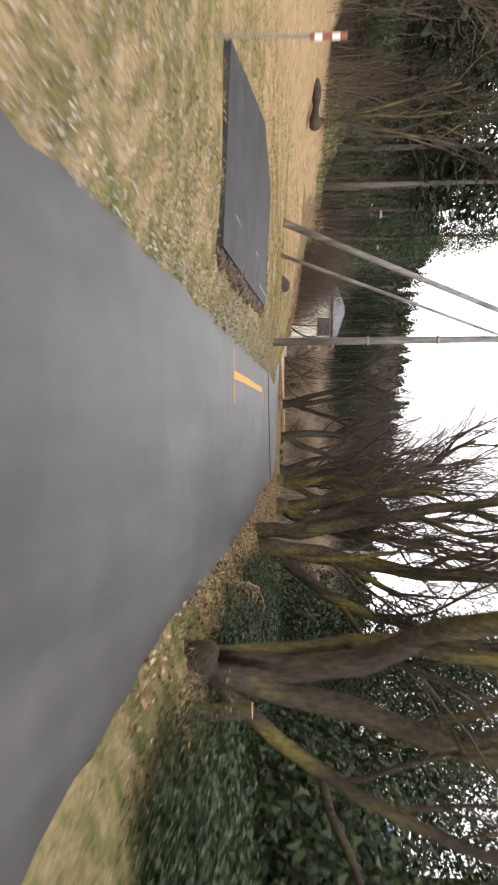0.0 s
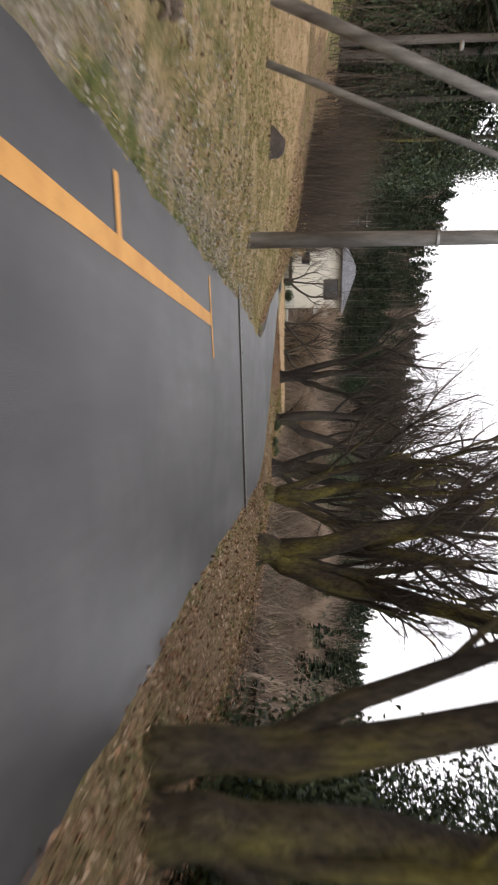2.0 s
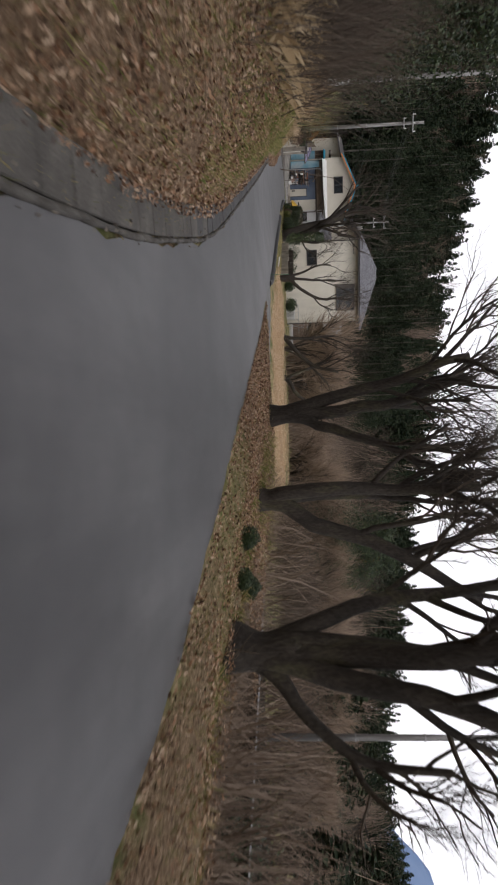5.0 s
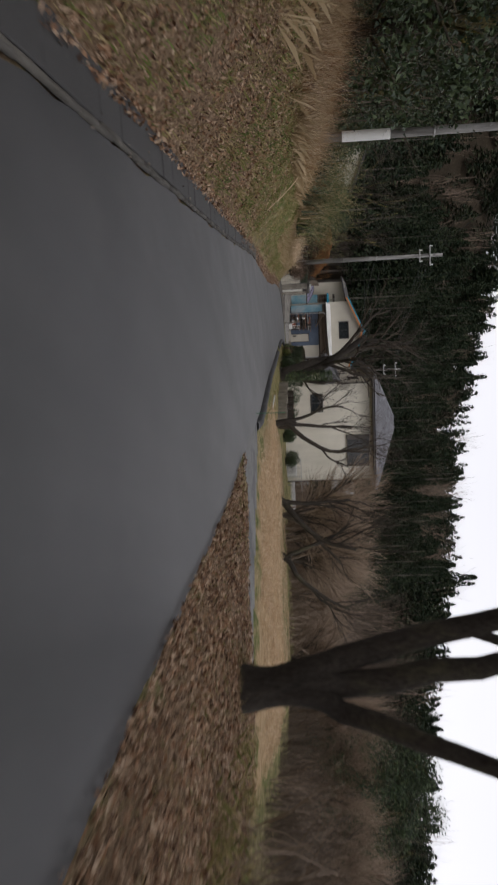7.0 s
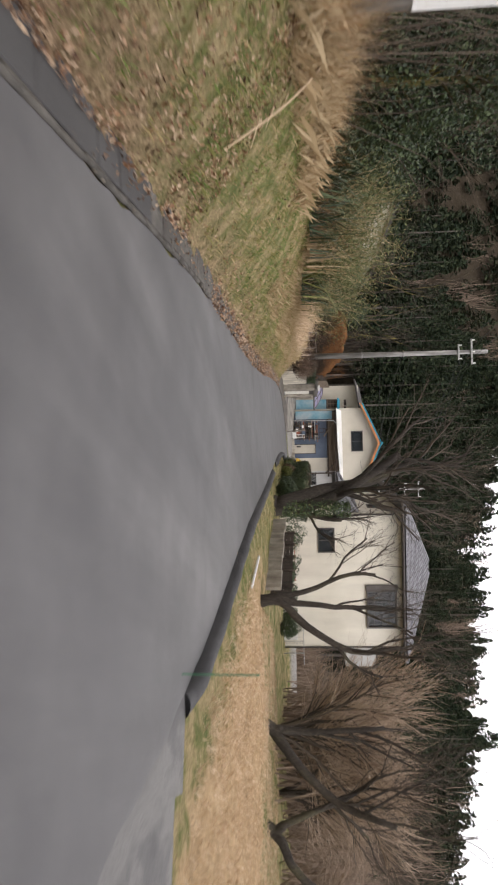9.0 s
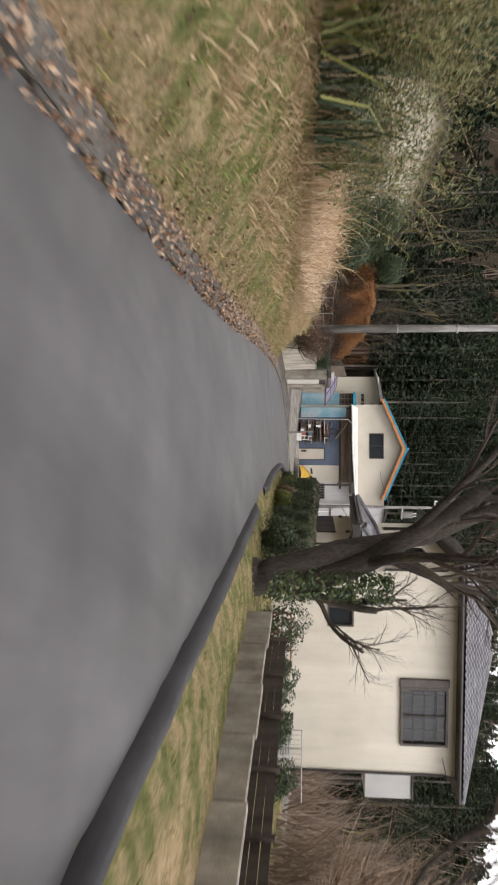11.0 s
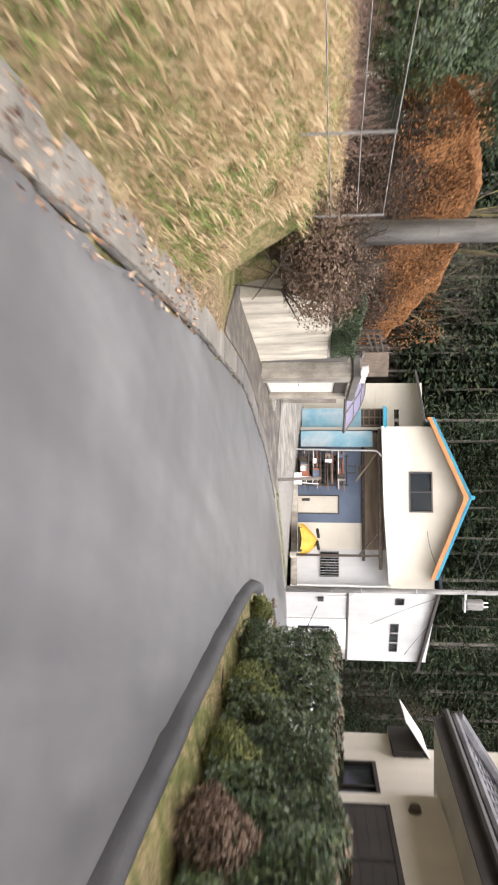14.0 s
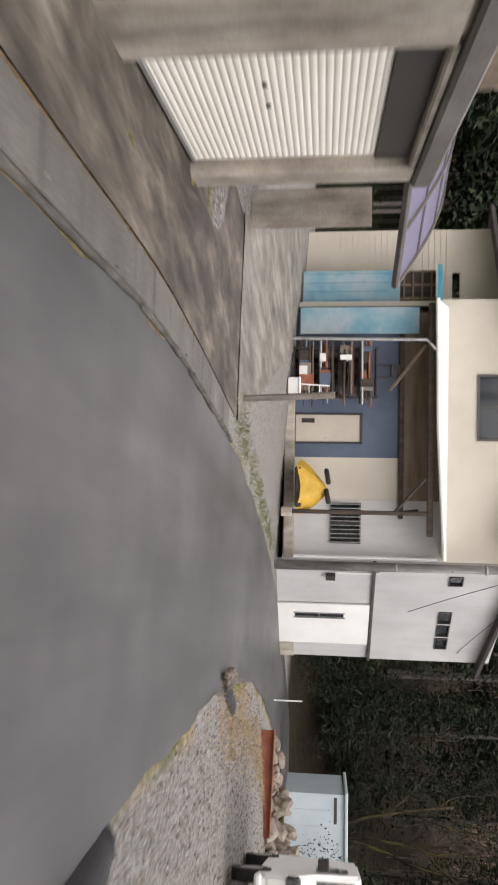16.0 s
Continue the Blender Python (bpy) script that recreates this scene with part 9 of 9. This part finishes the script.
def dead_fronds(x, y):
    r = np.random.default_rng(77)
    t = thing("dead_fern", pose(x, y, gz(x, y) - 0.02), "pale curled dead fronds arching from the verge", "fern")
    for i in range(9):
        a, h = r.uniform(-1.2, 1.6), r.uniform(0.5, 1.15)
        k = np.linspace(0, 1, 9)
        out = 0.55 * h * k**2
        q = np.stack([np.cos(a) * out, np.sin(a) * out, h * (k - 0.35 * k**4)], 1) + r.normal(0, 0.01, (9, 3))
        v, f = Geo(), None
        v.tube(q, 0.011 * (1 - 0.7 * k) + 0.002, 5)
        for _ in range(40):
            u = r.uniform(0.25, 1)
            c = np.array([np.interp(u, k, q[:, j]) for j in range(3)])
            v.tube([c, c + r.normal(0, 0.035, 3) + [0, 0, -0.03]], [0.0035, 0.001], 3)
        part("frond", v, M["straw"], t)


def cut_stem(x, y):
    t = thing("cut_stem", pose(x, y, gz(x, y) - 0.1), "sawn-off stem beside the mossy cherry tree", "stump")
    k = np.linspace(0, 1, 6)
    part("stem", Geo().tube(np.stack([0.02 * np.sin(k * 4), 0.02 * np.cos(k * 3), 0.75 * k], 1), 0.085 + 0.03 * (1 - k) ** 3, 12, caps=True), M["trunk"], t, smooth=False)
    part("cut_face", Geo().tube([(-0.015, -0.02, 0.745), (-0.015, -0.02, 0.757)], 0.08, 12, caps=True), M["straw"], t, "pale sawn wood")


for i, (x, y, rad) in enumerate([(0.1, 49.05, 0.2), (1.34, 50.6, 0.22), (0.82, 48.7, 0.17), (5.5, 36.2, 0.34)]):
    leaf_cloud("verge_sapling", [(x, y), (x + 0.1, y + 0.05)], [rad, rad * 0.8], 900, (0.008, 0.02), "evergreen", "low dark green sapling in the verge grass", "sapling", 170 + i, "saplings on the verge")


def lane_oddments():
    x, y = -9.6, 68.75
    t = thing("garden_stake", pose(x, y, gz(x, y) - 0.1), "thin green garden stake at the kerb's end", "stake")
    part("rod", Geo().tube([(0, 0, 0), (0.01, 0, 1.0)], 0.011, 6), M["green_plastic"], t)
    a, b = np.array([-15.1, 66.65, gz(-15.1, 66.65) + 0.04]), np.array([-16.7, 67.05, gz(-16.7, 67.05) + 0.3])
    t = thing("dead_stalk", pose(*a), "pale dead reed stalk lying on the bank", "stalk")
    k = np.linspace(0, 1, 7)[:, None]
    part("stem", Geo().tube((b - a) * k + np.array([0, 0, 0.12]) * np.sin(k * 3), 0.014, 5), M["pampas"], t)
    for i in range(5):
        c = (b - a) * (0.35 + 0.15 * i)
        part("leaf", Geo().tube([c, c + np.array([0.25 - 0.1 * i, 0.2, -0.12])], [0.012, 0.002], 3), M["pampas"], t)


M["green_plastic"] = material("green_plastic", [(0.3, (0.05, 0.16, 0.09)), (0.7, (0.09, 0.25, 0.14))], 4, 4, (0.4, 0.6), 0, 20)
lane_oddments()
dead_fronds(2.2, 14.6)
for i, (x, y) in enumerate([(4.55, 17.9), (5.1, 18.3), (4.2, 18.9)]):
    grass_clump("dead_tussock", x, y, 420, 0.95, 0.7, ("pampas", "straw", "straw")[i], 760 + i, "bleached dead tussock under the evergreens", group="dead tussocks under the evergreens", width=0.006)
cut_stem(2.6, 10.1)


# ---- grass cover and fallen leaves ----
def cover(name, n, box, keep, clump, mat, size, seed, label, category):
    """A carpet of short blades: n clumps inside a box where keep() holds (with its value as the chance)."""
    r = np.random.default_rng(seed)
    xy = np.stack([r.uniform(box[0], box[1], n), r.uniform(box[2], box[3], n)], 1)
    xy = xy[r.uniform(0, 1, len(xy)) < keep(xy)]
    m = len(xy)
    z = ground_z(xy[:, 0], xy[:, 1])
    b = np.repeat(np.c_[xy, z], clump, 0)
    q = len(b)
    b[:, :2] += r.normal(0, 0.05, (q, 2))
    a, lean, h = r.uniform(0, 6.3, q), r.uniform(0.1, 1.0, q), r.uniform(*size, q)
    tip = b + np.stack([np.cos(a) * lean * h, np.sin(a) * lean * h, h * (1.05 - 0.6 * lean)], 1)
    mid = (b + tip) / 2 + np.stack([np.zeros(q), np.zeros(q), h * 0.12], 1)
    w = 0.0016 + 0.006 * h
    s = np.stack([-np.sin(a) * w, np.cos(a) * w, np.zeros(q)], 1)
    v = np.stack([b - s, b + s, mid + s * 0.7, tip], 1).reshape(-1, 3)
    i = np.arange(q)[:, None] * 4
    return tagged(new(name, fast_mesh(name, v, i + [0, 1, 2, 3], M[mat])), label, category, kind="stuff")


def left_band(y0, y1, d0, d1):
    def keep(xy):
        dl, yl = beside(LEFT, xy[:, 0], xy[:, 1])
        wl, _ = beside(WALL_LINE, xy[:, 0], xy[:, 1])
        pad = (xy[:, 0] > -5.3) & (xy[:, 1] > 12.6) & (xy[:, 1] < 21.8) & (dl > 0.75) & (dl < 3.4)
        return ((dl > d0) & (dl < d1) & (yl > y0) & (yl < y1) & ~pad & ~((yl > 99) & (wl < 0.1))) * (0.55 + 0.25 * lumps(xy[:, 0], xy[:, 1], 1.6, 5) + 0.25 * lumps(0.8 * xy[:, 0] + 0.6 * xy[:, 1], 0.8 * xy[:, 1] - 0.6 * xy[:, 0], 0.55, 3)) * (1.15 - 0.75 * np.clip(dl / d1, 0, 1))
    return keep


def right_band(y0, y1, d0, d1):
    def keep(xy):
        dr, yr = beside(RIGHT, xy[:, 0], xy[:, 1])
        dr = -dr
        sn, _ = beside(SIDE_NEAR, xy[:, 0], xy[:, 1])
        sf, _ = beside(SIDE_FAR, xy[:, 0], xy[:, 1])
        bed = (sn > -0.1) & (sf < 0.1) & (yr > 55) & (yr < 72)
        return ((dr > d0) & (dr < d1) & (yr > y0) & (yr < y1) & ~bed) * (0.6 + 0.22 * lumps(xy[:, 0], xy[:, 1], 1.3, 8) + 0.22 * lumps(0.8 * xy[:, 0] + 0.6 * xy[:, 1], 0.8 * xy[:, 1] - 0.6 * xy[:, 0], 0.55, 6)) * (1.1 - 0.7 * np.clip(dr / d1, 0, 1))
    return keep


cover("field_grass", 65000, (-13, 3, 0, 44), left_band(-2, 44, 0.05, 9), 5, "blade", (0.04, 0.13), 401, "short winter grass beside the lane", "grass")
cover("bank_grass", 120000, (-33, -3, 43, 102), left_band(44, 101, 0.5, 5.5), 5, "blade", (0.06, 0.2), 402, "rough green and straw grass on the bank", "grass")
cover("bank_straw", 40000, (-33, -16, 74, 102), lambda xy: left_band(74, 101, 1.2, 5.0)(xy) * (lumps(xy[:, 0], xy[:, 1], 1.9, 21) < 0.12), 5, "straw", (0.12, 0.34), 403, "bleached dry grass on the bank", "grass")
cover("crest_straw", 30000, (-22, -5, 44, 75), lambda xy: left_band(45, 73, 2.3, 7.5)(xy) * (lumps(xy[:, 0], xy[:, 1], 1.5, 11) + 0.25 * lumps(xy[:, 0], xy[:, 1], 0.5, 12) > -0.15), 6, "straw", (0.15, 0.8), 409, "long dry grass bending over the bank's crest", "grass")
cover("verge_grass", 60000, (-14, 9, 0, 72), right_band(0, 63, 0.05, 4.0), 4, "blade", (0.04, 0.14), 404, "thin grass on the tree verge", "grass")
cover("slope_straw", 34000, (-2, 16, 24, 62), lambda xy: right_band(26, 60, 2.6, 9.0)(xy) * (0.5 + 0.5 * lumps(xy[:, 0], xy[:, 1], 1.4, 17)), 5, "blade", (0.1, 0.36), 423, "rough olive and tan grass falling away behind the verge", "grass")
cover("wall_end_grass", 26000, (-33, -24, 92, 105), left_band(93, 105, 0.55, 5.0), 5, "straw", (0.06, 0.24), 424, "straw-coloured grass at the foot of the wall", "grass")
cover("wall_end_green", 26000, (-33, -24, 92, 105), lambda xy: left_band(93, 105, 0.5, 4.5)(xy) * (lumps(xy[:, 0], xy[:, 1], 1.2, 23) > -0.1), 5, "fresh_grass", (0.05, 0.18), 425, "green grass patches at the foot of the wall", "grass")
cover("kerb_grass", 26000, (-25, -8, 69, 108), right_band(70.5, 108, 0.3, 1.9), 5, "blade", (0.04, 0.13), 405, "short grass strip behind the kerb", "grass")
cover("field_straw", 24000, (-12, 0.8, 61, 90), right_band(66, 92, 0.6, 20), 5, "pampas", (0.05, 0.18), 406, "flattened tan straw on the field", "grass")


def leaves_on(name, n, box, keep, seed, label, size=(0.013, 0.034), mat="litter"):
    r = np.random.default_rng(seed)
    xy = np.stack([r.uniform(box[0], box[1], n), r.uniform(box[2], box[3], n)], 1)
    xy = xy[r.uniform(0, 1, len(xy)) < keep(xy)]
    m = len(xy)
    p = np.c_[xy, np.maximum(ground_z(xy[:, 0], xy[:, 1]), grade(xy[:, 1]) + 0.018) + r.uniform(0.005, 0.06, m)]
    v, f = quads_at(p, r.normal(0, 0.5, (m, 3)) + [0, 0, 0.8], r.uniform(0, 6.3, m), r.uniform(*size, m), 1.25)
    v[::4, 2] += 0.012
    return tagged(new(name, fast_mesh(name, v, f, M[mat])), label, "fallen leaves", kind="stuff")


cover("verge_moss", 16000, (-8, 5, 34, 62), right_band(34, 51, 0.1, 3.0), 5, "lime", (0.03, 0.1), 407, "bright green winter grass on the verge", "grass")
cover("bank_green", 90000, (-31, -7, 50, 100), lambda xy: left_band(50, 99, 0.6, 4.0)(xy) * (lumps(xy[:, 0], xy[:, 1], 1.9, 21) > 0.0), 5, "fresh_grass", (0.05, 0.16), 408, "bright green grass patches on the bank", "grass")


leaves_on("bank_leaves", 420000, (-22, -2, 36, 72), left_band(37, 68, 0.3, 5.5), 411, "curled brown leaves covering the bank")
leaves_on("drift_leaves", 230000, (-31, -14, 70, 102), lambda xy: left_band(68, 100, -0.1, 0.85)(xy) * np.interp(xy[:, 1], [84, 91], [1.0, 0.45]), 416, "drift of brown leaves over the gutter", (0.013, 0.032), "litter")
leaves_on("gutter_leaves", 110000, (-31, -12, 64, 102), left_band(64, 101, 0.12, 1.5), 412, "fallen leaves along the foot of the bank", (0.009, 0.024))
leaves_on("slope_leaves", 60000, (-32, -14, 68, 102), lambda xy: left_band(68, 100, 0.8, 5.0)(xy) * (lumps(xy[:, 0], xy[:, 1], 0.9, 31) > 0.0), 417, "brown leaves caught in the grass of the bank", (0.012, 0.03))
leaves_on("verge_leaves", 260000, (-8, 8, 8, 64), right_band(8, 63, -0.1, 3.6), 413, "fallen cherry leaves on the tree verge")
leaves_on("fork_leaves", 110000, (-9, 5, 49, 65), right_band(50, 64, -0.1, 7.0), 418, "brown cherry leaves on the verge by the fork")
leaves_on("edge_leaves", 120000, (-6, 3, 2, 34), left_band(3, 33, -0.06, 2.2), 415, "pale rotted leaves in the grass beside the lane", (0.009, 0.024), "pale_litter")
leaves_on("field_leaves", 30000, (-10, 3, 18, 44), left_band(20, 44, 0.3, 6), 414, "scattered fallen leaves in the grass", (0.012, 0.028))


def gravel():
    r = np.random.default_rng(55)
    n = 9000
    xy = np.stack([r.uniform(-27, -18, n), r.uniform(110.5, 124, n)], 1)
    dr, _ = beside(RIGHT, xy[:, 0], xy[:, 1])
    xy = xy[-dr > 0.05]
    m = len(xy)
    s = r.uniform(0.01, 0.03, m)
    c = np.c_[xy, ground_z(xy[:, 0], xy[:, 1]) + s * 0.3]
    o = np.array([(1, 0, 0), (0, 1, 0), (-1, 0, 0), (0, -1, 0), (0, 0, 0.8)], float)
    a = r.uniform(0, 6.3, m)
    ox = np.cos(a)[:, None] * o[:, 0] - np.sin(a)[:, None] * o[:, 1]
    oy = np.sin(a)[:, None] * o[:, 0] + np.cos(a)[:, None] * o[:, 1] * 0.8
    v = (c[:, None] + np.stack([ox, oy, np.broadcast_to(o[:, 2], ox.shape)], -1) * s[:, None, None]).reshape(-1, 3)
    i = np.arange(m)[:, None] * 5
    f = np.concatenate([i + [0, 1, 4], i + [1, 2, 4], i + [2, 3, 4], i + [3, 0, 4]], 0)
    tagged(new("gravel", fast_mesh("gravel", v, f, M["stone"])), "loose grey gravel on the lot", "gravel", kind="stuff")


gravel()


def lot(line, reach):
    def keep(xy):
        d, _ = beside(np.array(line), xy[:, 0], xy[:, 1])
        return np.clip(1.2 - np.abs(d) / reach, 0, 1) * (0.65 + 0.35 * lumps(xy[:, 0], xy[:, 1], 0.8, 4))
    return keep


cover("lot_straw", 9000, (-27.2, -23, 115.2, 126), lot([(-26.6, 116.2), (-26.0, 119.5), (-24.6, 122.6)], 0.7), 5, "straw", (0.03, 0.12), 421, "tan dead grass at the edge of the gravel", "grass")
cover("porch_weeds", 5000, (-32.4, -29.4, 115.8, 128), lot([(-31.3, 116.6), (-31.0, 118.6), (-30.4, 123.0), (-29.9, 126.0)], 0.45), 5, "lime", (0.03, 0.12), 422, "weeds and moss along the porch", "grass")
